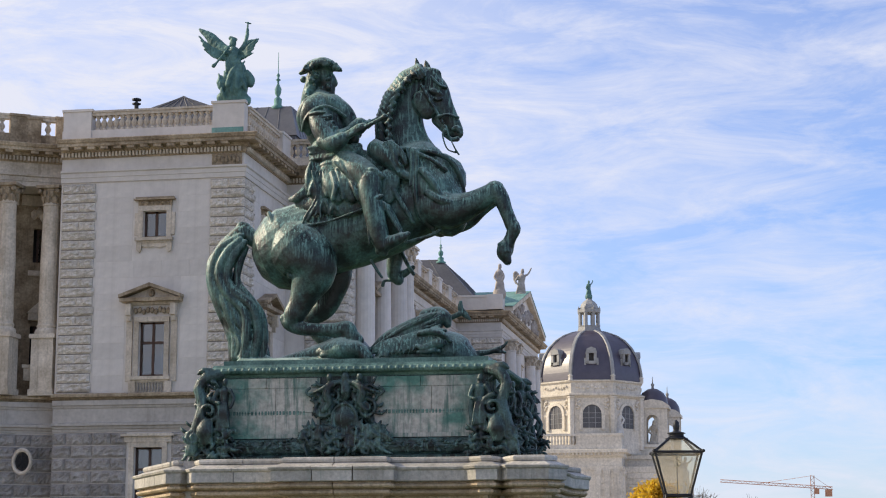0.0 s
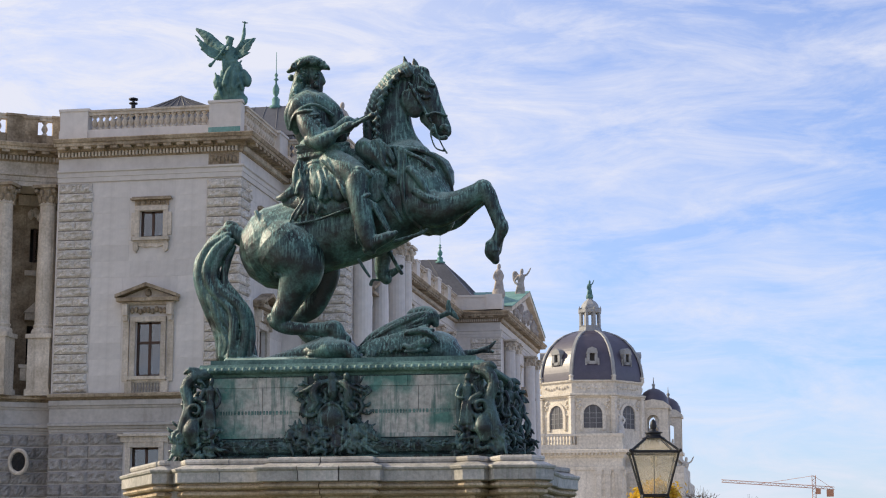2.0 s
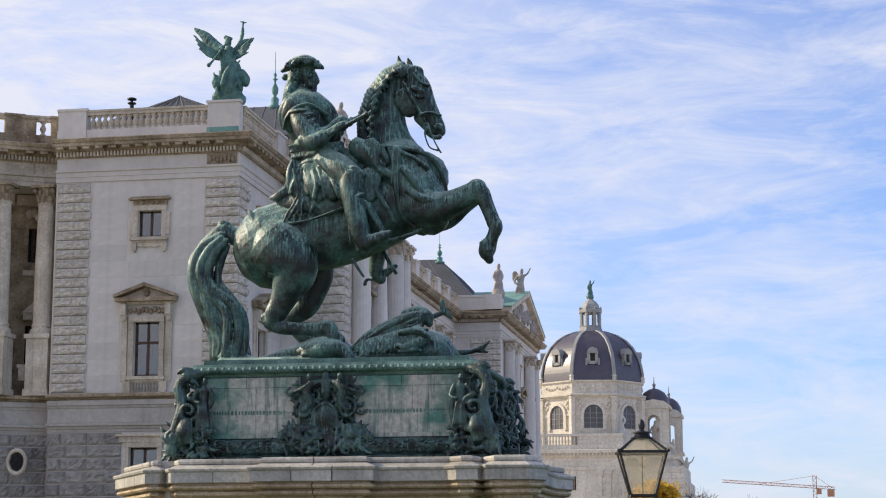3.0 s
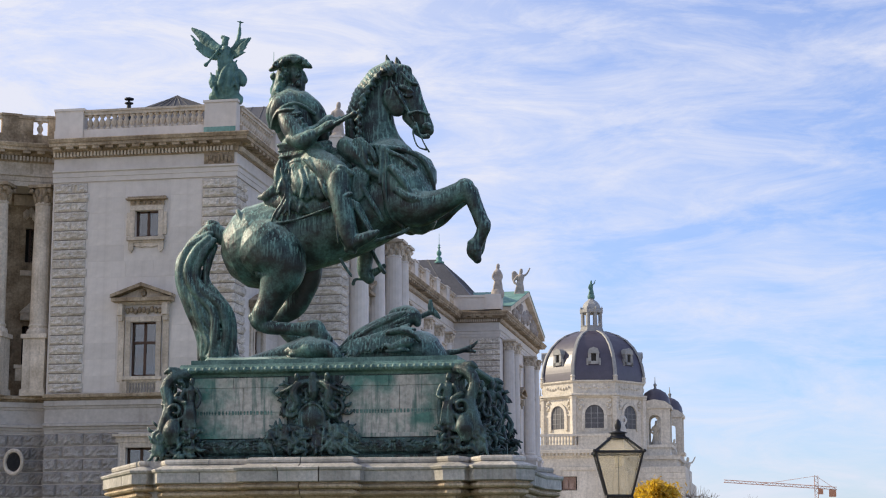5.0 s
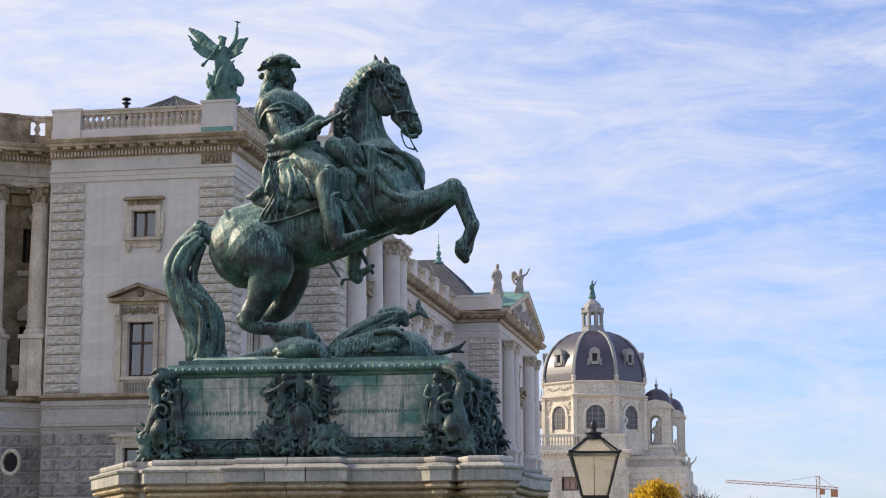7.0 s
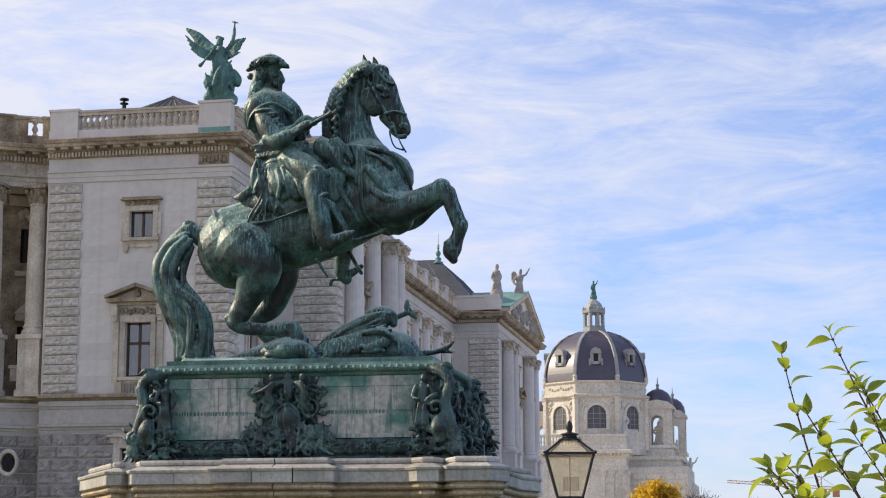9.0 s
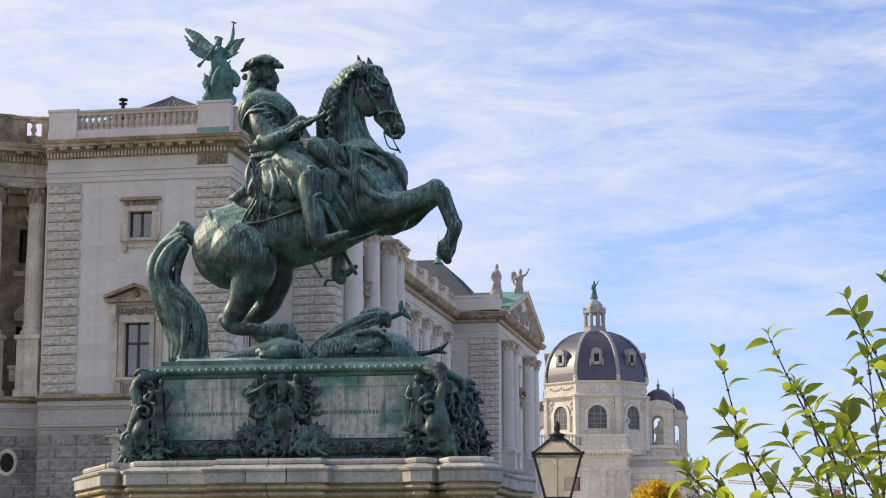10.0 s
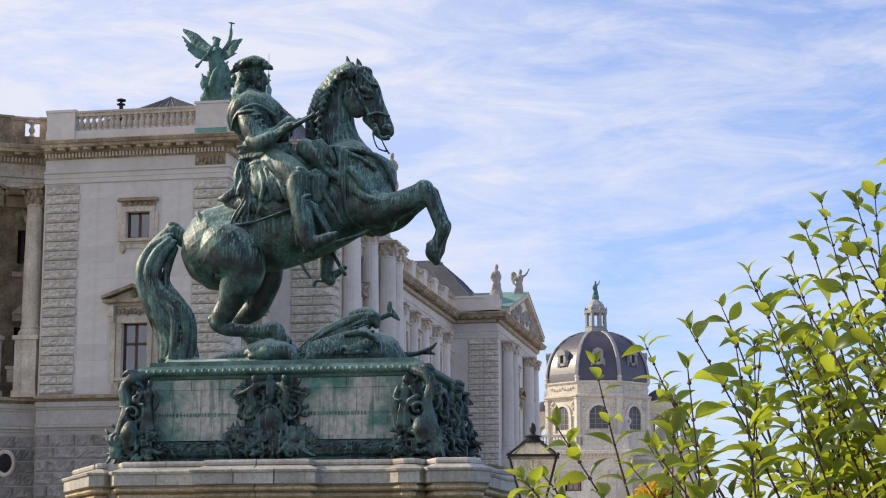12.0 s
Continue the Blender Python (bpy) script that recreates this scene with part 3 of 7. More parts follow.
# giant columns with leafy capitals
def column(x, y, r, z0, z1, n=18, stone=LIME, leafy=TRIM):
    c = part("column", Mesh().lathe((x, y, 0), [(r * 1.32, z0), (r * 1.32, z0 + 0.16), (r * 1.22, z0 + 0.3), (r * 1.05, z0 + 0.36), (r * 1.14, z0 + 0.5), (r * 1.02, z0 + 0.6),
                                               (r, z0 + 0.7), (r * 0.99, z0 + (z1 - z0) * 0.45), (r * 0.86, z1 - 1.15), (r * 0.95, z1 - 1.12), (r * 0.95, z1 - 1.05), (r * 0.84, z1 - 1.02), (r * 0.84, z1 - 0.95)], n),
             stone, palace, "smooth round stone column", smooth=False)
    m = Mesh().lathe((x, y, z1 - 1.05), [(r * 0.84, 0), (r * 0.9, 0.4), (r * 1.1, 0.86), (r * 1.2, 0.88)], 12)
    m.box((x - r * 1.3, y - r * 1.3, z1 - 0.17), (x + r * 1.3, y + r * 1.3, z1))
    for lev, zz, rr in ((0, 0.06, 0.9), (1, 0.38, 0.98)):
        for i in range(8):
            a = (i + lev * 0.5) * math.pi / 4
            cx, cy = x + r * rr * math.cos(a), y + r * rr * math.sin(a)
            m.lathe((cx, cy, z1 - 1.05 + zz), [(0.06, 0), (0.13, 0.16), (0.17, 0.32), (0.1, 0.38), (0.02, 0.34)], 6)
    for i in range(4):
        a = math.pi / 4 + i * math.pi / 2
        m.lathe((x + r * 1.38 * math.cos(a), y + r * 1.38 * math.sin(a), z1 - 0.36), [(0.03, -0.14), (0.14, -0.06), (0.16, 0.06), (0.06, 0.17)], 7)
    part("capital", m, leafy, c, "carved leafy capital")
    part("pedestal", Mesh().box((x - r * 1.22, y - r * 1.22, z0 - 3.45), (x + r * 1.22, y + r * 1.22, z0 - 0.24)).box((x - r * 1.42, y - r * 1.42, z0 - 0.24), (x + r * 1.42, y + r * 1.42, z0 - 0.002)).box((x - r * 1.38, y - r * 1.38, z0 - 3.46), (x + r * 1.38, y + r * 1.38, z0 - 3.1)), stone, c)


for y in (108.7, 113.4, 118.6, 120.9):
    column(-24.9, y, 0.62, 12.9, 23.27)
for i in range(10):
    column(-30.1, 122.2 + 4.85 * i, 0.55, 12.9, 23.27)
for y in (172.8, 176.0, 186.5, 190.2):
    column(-25.4, y, 0.6, 12.9, 23.27)
# darker stone on these columns paints cornice shade as well as dirt
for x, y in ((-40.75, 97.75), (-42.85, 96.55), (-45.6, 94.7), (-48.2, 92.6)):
    column(x, y, 0.53, 14.75, 23.27, stone=TRIM, leafy=SOOT_SHADE)

# the concave wing beside it: a deep loggia behind the columns over a rusticated base
for i, (p, q) in enumerate(zip(EXEDRA, EXEDRA[1:])):
    p, q = Vector(p), Vector(q)
    d = (q - p).normalized()
    o = Vector((d.y, -d.x))
    L = (q - p).length

    def to(u, out, z, p=p, d=d, o=o):
        v = p + d * u + o * out
        return (v.x, v.y, z)
    part("wall", Mesh(to).box((0, -0.7, 0), (L, 0, 10.95)), LIME, palace, "concave rusticated wall of the adjoining wing")
    part("wall", Mesh(to).box((0, -0.7, 23.28), (L, 0, 25.5)), LIME, palace)
    m = wall_grid(Mesh(to), -0.8, L + 0.8, 10.9, 23.3, [(0.75, 2.25, 12.4, 15.6), (0.75, 2.25, 19.3, 21.3)], 0.4)
    m.v = [(x - o.x * 2.4, y - o.y * 2.4, z) for x, y, z in m.v]
    # dark stone here paints the loggia's shade into the wall
    part("loggia_wall", m, SOOT_SHADE, palace, "wall behind the columns, its shade painted as darker stone")
    back = Mesh(to).box((-1.2, -3.6, 10.9), (L + 1.2, -3.4, 23.3))
    # near-black sheet paints the gloom behind the loggia windows
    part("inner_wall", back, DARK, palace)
    for z0, z1 in ((12.8, 15.6), (19.3, 21.3)):
        w = part("window", Mesh(to).box((0.95, -2.7, z1 - 0.12), (2.05, -2.6, z1)), WOOD, palace, "brown loggia window")
        for a, b in ((0.95, 1.07), (1.45, 1.55), (1.93, 2.05)):
            part("mullion", Mesh(to).box((a, -2.7, z0), (b, -2.6, z1 - 0.12)), WOOD, w)
        for a in (1.05, 1.53):
            part("pane", Mesh(to).box((a, -2.68, z0), (a + 0.42, -2.66, z1 - 0.1)), GLASS, w)
    part("pediment", Mesh(to).box((0.6, -2.4, 15.9), (2.4, -2.05, 16.3)).prism([(0.5, 16.302), (2.5, 16.302), (1.5, 17.3)], -2.4, -1.95), TRIM, palace)
    part("sill", Mesh(to).box((0.5, -2.4, 18.5), (2.5, -2.2, 18.8)), TRIM, palace)
    part("ledge", Mesh(to).box((0, -2.4, 22.6), (L, -2.1, 23.2)), TRIM, palace)
    part("carving", Mesh(to).lathe((1.5, -1.97, 16.65), [(0.05, -0.3), (0.3, -0.1), (0.33, 0.1), (0.1, 0.33)], 8), TRIM, palace)
    for k in range(7):
        part("carving", Mesh(to).lathe((0.75 + 0.25 * k, -2.3, 22.1 + 0.15 * math.sin(k * 2.1)), [(0.04, -0.3), (0.2, -0.12), (0.22, 0.1), (0.05, 0.3)], 7), TRIM, palace)
    part("parapet", Mesh(to).box((0.3, -0.35, 12.2), (L - 0.3, -0.1, 12.9)).box((0.2, -0.4, 12.9), (L - 0.2, -0.02, 13.1)), TRIM, palace)
    part("loggia_floor", Mesh(to).box((0, -3.4, 10.7), (L, -0.7, 10.93)).box((0, -3.4, 23.3), (L, -0.7, 23.6)), LIME, palace)

# oval window in the rusticated base of the wing
m = Mesh()
c = Vector((-41.4, 96.6, 7.6))
ring = [(0.52, 0.0), (0.74, 0.0), (0.74, 0.14), (0.66, 0.2), (0.55, 0.16)]
vs, fs = [], []
for i in range(24):
    a = i * math.pi / 12
    vs += [(c.x + r * 0.8 * math.cos(a), c.y - dz - 0.05, c.z + r * math.sin(a)) for r, dz in ring]
for i in range(24):
    j = (i + 1) % 24
    fs += [(i * 5 + q, j * 5 + q, j * 5 + (q + 1) % 5, i * 5 + (q + 1) % 5) for q in range(5)]
ow = part("oval_window", m.add(vs, fs), TRIM, palace, "round window with a wrought iron grille")
# near-black disc paints the unlit space behind the grille
part("pane", Mesh().add([(c.x + 0.56 * 0.8 * math.cos(a), c.y + dy, c.z + 0.56 * math.sin(a)) for dy in (-0.06, -0.04) for a in [i * math.pi / 8 for i in range(16)]],
                        [tuple(range(16)), tuple(range(31, 15, -1))] + [(i, (i + 1) % 16, (i + 1) % 16 + 16, i + 16) for i in range(16)]), DARK, ow)
m = Mesh()
for i in range(4):
    a = i * math.pi / 4
    m.tube([(c.x - 0.42 * math.cos(a), c.z - 0.5 * math.sin(a), -c.y + 0.1, 0.03), (c.x + 0.42 * math.cos(a), c.z + 0.5 * math.sin(a), -c.y + 0.1, 0.03)], 1, 6, 1)
for i in range(8):
    a = (i + 0.5) * math.pi / 4
    m.tube([(c.x + 0.28 * math.cos(a + q), c.z + 0.33 * math.sin(a + q), -c.y + 0.1, 0.022) for q in (-0.35, 0.0, 0.35)], 1, 5, 2)
part("grille", m, IRON, ow)

# parapet and balustrade on the roof edge
BALUSTER = Mesh().lathe((0, 0, 0), [(0.17, 0), (0.17, 0.08), (0.1, 0.13), (0.09, 0.18), (0.19, 0.36), (0.17, 0.46), (0.09, 0.62), (0.09, 0.68), (0.16, 0.74), (0.16, 0.83)], 9).data("baluster", smooth=True)
BALUSTER.materials.append(TRIM)


def balustrade(to, length, piers, step=0.41, z=25.86, stone=LIME, foot=TRIM):
    part("balustrade_base", Mesh(to).box((0, -0.25, z - 0.22), (length, 0.2, z + 0.42)), foot, palace)
    part("balustrade_rail", Mesh(to).box((0, -0.22, z + 1.26), (length, 0.16, z + 1.44)).box((0, -0.28, z + 1.44), (length, 0.22, z + 1.56)), TRIM, palace)
    for a, b, h in piers:
        part("pier", Mesh(to).box((a, -0.4, z - 0.21), (b, 0.3, z + h)).box((a - 0.08, -0.46, z + h + 0.002), (b + 0.08, 0.36, z + h + 0.14)), stone, palace)
    u = 0.25
    while u < length - 0.2:
        if not any(a - 0.12 < u < b + 0.12 for a, b, h in piers):
            piece("baluster", BALUSTER, to(u, -0.03, z + 0.43), palace)
        u += step


balustrade(front(-39.9, 97.05), 10.7, [(0.1, 1.75, 1.5), (8.9, 10.75, 1.62)], 0.36, foot=LIME)
balustrade(side(-29.2, 97.5), 8.3, [(6.4, 8.2, 1.5)])
balustrade(front(-29.2, 106.0), 3.8, [(2.4, 3.8, 1.5)])
balustrade(side(-25.4, 106.45), 15.0, [(5.6, 6.6, 1.5), (13.5, 15.0, 1.5)], 0.6)
balustrade(side(-30.2, 121.5), 48.5, [(4.85 * i - 0.3, 4.85 * i + 1.1, 1.5) for i in range(1, 10)], 0.9)
part("parapet", Mesh().box((-30.2, 170.05, 25.9), (-25.9, 170.9, 27.1)).box((-30.3, 169.95, 27.1), (-25.8, 171.0, 27.3)).box((-27.2, 169.85, 25.9), (-25.7, 171.4, 27.34)), LIME, palace)
for p, q in zip(EXEDRA, EXEDRA[1:]):
    p, q = Vector(p), Vector(q)
    d = (q - p).normalized()
    o = Vector((d.y, -d.x))

    def to(u, out, z, p=p, d=d, o=o):
        v = p + d * u + o * out
        return (v.x, v.y, z)
    balustrade(to, (q - p).length, [(0.0, 0.75, 1.3), ((q - p).length - 1.0, (q - p).length, 1.42)], 0.45, stone=SOOT_SHADE, foot=SOOT_SHADE)

# roofs, chimneys and finials
part("flat_roof", Mesh().box((-39.5, 97.6, 25.3), (-29.5, 121, 25.8)).box((-45, 106.5, 25.3), (-26, 121, 25.8)).box((-45, 122.2, 25.3), (-30.8, 194, 25.8)), SLATE, palace)


def hip(x0, x1, y0, y1, z0, z1, ix, iy, name="slate_roof"):
    v = [(x0, y0, z0), (x1, y0, z0), (x1, y1, z0), (x0, y1, z0), (x0 + ix, y0 + iy, z1), (x1 - ix, y0 + iy, z1), (x1 - ix, y1 - iy, z1), (x0 + ix, y1 - iy, z1)]
    r = part(name, Mesh().add(v, [(0, 1, 5, 4), (1, 2, 6, 5), (2, 3, 7, 6), (3, 0, 4, 7), (4, 5, 6, 7), (3, 2, 1, 0)]), SLATE, palace, "dark seamed metal roof")
    s = Mesh()
    for a, b, c_, d in ((0, 1, 5, 4), (1, 2, 6, 5)):
        A, B, C, D = [Vector(v[k]) for k in (a, b, c_, d)]
        n = max(2, int((B - A).length / 2.0))
        for i in range(1, n):
            P, Q = A.lerp(B, i / n), D.lerp(C, i / n)
            s.tube([(P.x, P.z, -P.y, 0.04), (Q.x, Q.z, -Q.y, 0.04)], 1, 5, 1)
    part("seam", s, SLATE, r)
    return r


hip(-45.5, -28.9, 107, 126, 28.0, 31.6, 8.29, 3.0)
part("roof_base", Mesh().box((-45.4, 107.1, 25.8), (-29.0, 125.9, 27.99)), SLATE, palace)
part("inner_parapet", Mesh().box((-39.6, 98.3, 25.8), (-30.0, 98.6, 26.95)), LIME, palace)
hip(-42, -30.6, 116, 140, 27.0, 34.6, 3.6, 9.0)
hip(-42, -31.0, 141, 158, 25.8, 27.3, 4.5, 5.0)
hip(-46.0, -28.3, 171.2, 194, 26.9, 31.7, 4.3, 4.0)


def spire(x, y, z, h, mat):
    part("finial", Mesh().lathe((x, y, z), [(0.5, 0), (0.5, 0.05 * h), (0.28, 0.08 * h), (0.3, 0.18 * h), (0.1, 0.23 * h), (0.22, 0.28 * h), (0.26, 0.36 * h), (0.08, 0.45 * h), (0.07, 0.5 * h), (0.2, 0.52 * h), (0.05, 0.55 * h), (0.14, 0.6 * h), (0.03, 0.64 * h), (0.02, h), (0.0, h)], 8), mat, palace, "green copper roof finial", smooth=True)


spire(-35.25, 125.2, 34.4, 4.3, COPPER)
spire(-32.6, 175.2, 31.3, 3.0, COPPER)
part("chimney_pipe", Mesh().lathe((-36.9, 100.6, 25.8), [(0.13, 0), (0.13, 2.85), (0.26, 2.88), (0.26, 2.94), (0.08, 2.97), (0.08, 3.1), (0.28, 3.12), (0.28, 3.2), (0.04, 3.28)], 10), IRON, palace, "black metal flue with a cowl")
# thin added strip stands in for the green stain at the pier's foot
part("copper_flashing", Mesh(front(-31.0, 97.05)).box((-0.02, 0.31, 25.68), (1.82, 0.325, 26.08)), COPPER, palace)

# carved trophy panel in the frieze over the quoins
m = Mesh(front(-31.05, 97.05)).box((0, 0.0, 24.0), (1.75, 0.07, 24.64))
for i in range(7):
    m.lathe((0.2 + 0.22 * i, 0.1, 24.32 + 0.07 * math.sin(i * 1.9)), [(0.02, -0.22), (0.11, -0.1), (0.13, 0.07), (0.05, 0.2)], 7)
part("carved_panel", m, SOOT_SHADE, palace)

# end pavilion: gable over the side colonnade
m = Mesh(side(-25.9, 171.6))
m.prism([(0, 25.9), (23.2, 25.9), (11.6, 29.0)], -1.0, 0.45)
part("tympanum", m, LIME, palace)
m = Mesh(side(-25.9, 171.6))
for a, b in ((-0.4, 11.6), (23.6, 11.6)):
    m.prism([(a, 25.88), (b, 29.0), (b, 29.5), (a, 26.3)], -0.9, 1.0)
part("raking_cornice", m, TRIM, palace)
m = Mesh(side(-25.9, 171.6))
for a, b in ((-0.5, 11.6), (23.7, 11.6)):
    m.prism([(a, 26.3), (b, 29.5), (b, 29.56), (a, 26.36)], -9.0, 1.05)
part("gable_roof", m, COPPER, palace, "green copper gable roof")
m = Mesh(side(-25.9, 171.6))
rng = random.Random(4)
for i in range(34):
    u = rng.uniform(3, 20.2)
    h = 2.3 * (1 - abs(u - 11.6) / 11.6)
    z = 26.1 + rng.uniform(0.1, max(0.2, h))
    m.lathe((u, 0.5, z), [(0.05, -0.4), (0.28, -0.2), (0.32, 0.15), (0.08, 0.45)], 7)
part("pediment_sculpture", m, STATUE_STONE, palace, "carved figures in the gable")


# stone figures on the roof
def roof_figure(name, x, y, z, h, mat, label, lean=0.0, wings=False, arm=False, wide=1.0):
    m, s = Mesh(), h / 2.4
    q = lambda a, b, w, r: (x + a * s * wide, z + b * s, -y + w * s, r * s)
    m.tube([q(0, 0.05, 0, 0.5), q(0, 0.15, 0, 0.5)], 0.9)
    m.tube([q(0, 0.2, 0, 0.42), q(0.03, 0.8, 0, 0.34), q(lean * 0.5, 1.3, 0, 0.26), q(lean, 1.75, 0, 0.3), q(lean, 1.95, 0, 0.14)], 0.8)
    m.tube([q(lean + 0.04, 2.12, 0, 0.15), q(lean + 0.05, 2.28, 0, 0.13)], 0.9)
    m.tube([q(lean - 0.25, 1.75, 0.1, 0.1), q(-0.42, 1.35, 0.15, 0.1), q(-0.2, 1.1, 0.25, 0.09)])
    if arm:
        m.tube([q(lean + 0.22, 1.8, 0, 0.1), q(0.6, 1.95, 0, 0.08), q(0.85, 2.4, 0, 0.06)])
    else:
        m.tube([q(lean + 0.24, 1.75, 0, 0.1), q(0.42, 1.4, 0.1, 0.1), q(0.3, 1.05, 0.2, 0.1)])
    if wings:
        m.tube([q(-0.1, 1.7, -0.1, 0.12), q(-0.45, 2.1, -0.15, 0.16), q(-0.5, 1.6, -0.15, 0.14), q(-0.42, 1.2, -0.1, 0.06)], 0.5)
    for i in range(5):
        m.tube([q(-0.32 + 0.16 * i, 0.2, 0.25, 0.12), q(-0.2 + 0.12 * i, 0.75, 0.25, 0.09), q(0.05 * i - 0.1, 1.15, 0.2, 0.06)])
    return sculpt(single(name, m, mat, (x, y, z), label, "statue", "roof statues"), 0.05 * max(1, s * 0.9), 1)


roof_figure("roof_statue", -26.1, 170.6, 27.34, 3.0, STATUE_STONE, "weathered stone trophy figure on the roof parapet", wide=0.8)
roof_figure("roof_statue", -25.6, 181.5, 28.6, 3.0, STATUE_STONE, "winged stone figure with raised arm on the gable", 0.1, True, True)
roof_figure("roof_statue", -25.9, 107.0, 27.5, 2.4, STATUE_STONE, "weathered stone trophy figure on the balustrade pier")
roof_figure("roof_statue", -25.2, 121.0, 27.5, 2.4, STATUE_STONE, "weathered stone trophy figure on the balustrade pier")



# ---- the monument: bronze horseman ----
m = Mesh()
# horse: trunk
m.tube([(-9.89, 8.24, -36.80, 0.897), (-9.5, 8.4, -36.80, 0.82), (-9.02, 8.46, -36.80, 0.765), (-8.31, 8.62, -36.80, 0.738), (-7.61, 8.93, -36.80, 0.738), (-7.02, 9.30, -36.80, 0.716), (-6.85, 9.55, -36.80, 0.564)], .86)
m.tube([(-6.85, 9.30, -36.55, 0.456), (-6.73, 8.95, -36.55, 0.477), (-6.60, 8.69, -36.60, 0.358)], .9)
m.tube([(-6.96, 9.41, -37.05, 0.456), (-6.84, 9.05, -37.05, 0.477), (-6.69, 8.77, -37.00, 0.358)], .9)
m.tube([(-7.30, 9.76, -36.70, 0.629), (-6.95, 9.29, -36.50, 0.499)], .9)
# neck and head
m.tube([(-7.35, 9.72, -36.80, 0.673), (-7.60, 10.32, -36.80, 0.542), (-7.65, 10.91, -36.80, 0.456), (-7.47, 11.44, -36.80, 0.391), (-7.21, 11.67, -36.80, 0.293)], .55)
m.tube([(-7.14, 11.69, -36.80, 0.271), (-6.97, 11.41, -36.80, 0.315), (-6.80, 11.07, -36.80, 0.250), (-6.63, 10.78, -36.80, 0.195), (-6.51, 10.59, -36.80, 0.152), (-6.48, 10.52, -36.80, 0.130)], .62)
m.tube([(-7.09, 11.35, -36.74, 0.260), (-6.98, 11.14, -36.75, 0.217)], .62)
m.tube([(-6.86, 10.84, -36.80, 0.163), (-6.70, 10.62, -36.80, 0.119), (-6.58, 10.50, -36.80, 0.098)], .62)
m.tube([(-6.97, 11.38, -36.58, 0.065), (-6.87, 11.35, -36.58, 0.054)], .8)
m.tube([(-6.50, 10.58, -36.67, 0.054), (-6.45, 10.61, -36.70, 0.043)], .8)
m.tube([(-7.24, 11.77, -36.64, 0.087), (-7.28, 11.95, -36.62, 0.065), (-7.31, 12.09, -36.62, 0.022)], .6)
m.tube([(-7.13, 11.92, -36.96, 0.087), (-7.16, 12.05, -36.98, 0.065), (-7.18, 12.14, -36.98, 0.022)], .6)
m.tube([(-7.11, 11.86, -36.80, 0.08), (-6.97, 11.84, -36.75, 0.075), (-6.87, 11.8, -36.75, 0.06), (-6.83, 11.68, -36.75, 0.04)], .8)
m.tube([(-7.02, 11.85, -36.72, 0.065), (-6.89, 11.62, -36.68, 0.054), (-6.87, 11.48, -36.70, 0.033)], .8)
# bridle, bit and reins
m.tube([(-7.18, 11.49, -36.50, 0.033), (-6.96, 11.10, -36.50, 0.033), (-6.75, 10.70, -36.60, 0.033)], 1)
m.tube([(-6.83, 10.81, -36.53, 0.033), (-6.65, 10.86, -36.55, 0.033), (-6.44, 10.82, -36.68, 0.033)], 1)
m.tube([(-6.98, 11.68, -36.55, 0.033), (-6.81, 11.49, -36.56, 0.033), (-6.69, 11.47, -36.70, 0.033)], 1)
m.tube([(-6.70, 10.62, -36.60, 0.043), (-6.61, 10.41, -36.60, 0.02), (-6.51, 10.19, -36.60, 0.018), (-6.42, 10.03, -36.62, 0.022)], 1)
m.tube([(-6.70, 10.54, -36.58, 0.043), (-6.74, 10.41, -36.58, 0.022), (-6.65, 10.15, -36.60, 0.018), (-6.48, 10.08, -36.65, 0.022)], 1)
# breast strap
m.tube([(-7.82, 10.11, -36.20, 0.054), (-7.34, 10.08, -36.18, 0.054), (-6.90, 10.01, -36.25, 0.054), (-6.55, 9.86, -36.38, 0.054), (-6.37, 9.56, -36.50, 0.054), (-6.32, 9.18, -36.65, 0.054)], 1)
m.tube([(-7.21, 9.63, -36.14, 0.054), (-7.22, 9.16, -36.10, 0.054), (-7.13, 8.72, -36.20, 0.054), (-6.91, 8.46, -36.35, 0.054)], 1)
m.tube([(-7.45, 8.18, -36.30, 0.043), (-6.91, 8.34, -36.35, 0.043), (-6.63, 8.54, -36.40, 0.033)], 1)
# near foreleg, raised
m.tube([(-6.92, 8.96, -36.38, 0.434), (-6.53, 8.81, -36.30, 0.369), (-6.14, 8.90, -36.25, 0.271), (-5.79, 9.06, -36.22, 0.217), (-5.62, 9.15, -36.22, 0.206)], .8)
m.tube([(-5.62, 9.17, -36.22, 0.206), (-5.48, 8.98, -36.20, 0.163), (-5.37, 8.68, -36.20, 0.130), (-5.29, 8.47, -36.20, 0.130), (-5.24, 8.37, -36.20, 0.141), (-5.30, 8.20, -36.20, 0.119), (-5.39, 8.03, -36.20, 0.130)], .85)
m.tube([(-5.41, 8.03, -36.20, 0.141), (-5.43, 7.89, -36.20, 0.152), (-5.37, 7.73, -36.20, 0.087)], .9)
m.tube([(-5.50, 8.05, -36.20, 0.076), (-5.54, 7.96, -36.20, 0.043)], .9)
# far foreleg
m.tube([(-6.88, 8.85, -37.20, 0.412), (-6.43, 8.85, -37.30, 0.271), (-6.09, 9.08, -37.35, 0.195), (-5.78, 9.30, -37.35, 0.195), (-5.69, 9.24, -37.35, 0.184)], .8)
m.tube([(-5.71, 9.30, -37.35, 0.184), (-5.57, 9.03, -37.35, 0.130), (-5.45, 8.74, -37.35, 0.119), (-5.41, 8.62, -37.35, 0.130), (-5.48, 8.36, -37.35, 0.108), (-5.55, 8.13, -37.35, 0.130), (-5.57, 7.98, -37.35, 0.076)], .85)
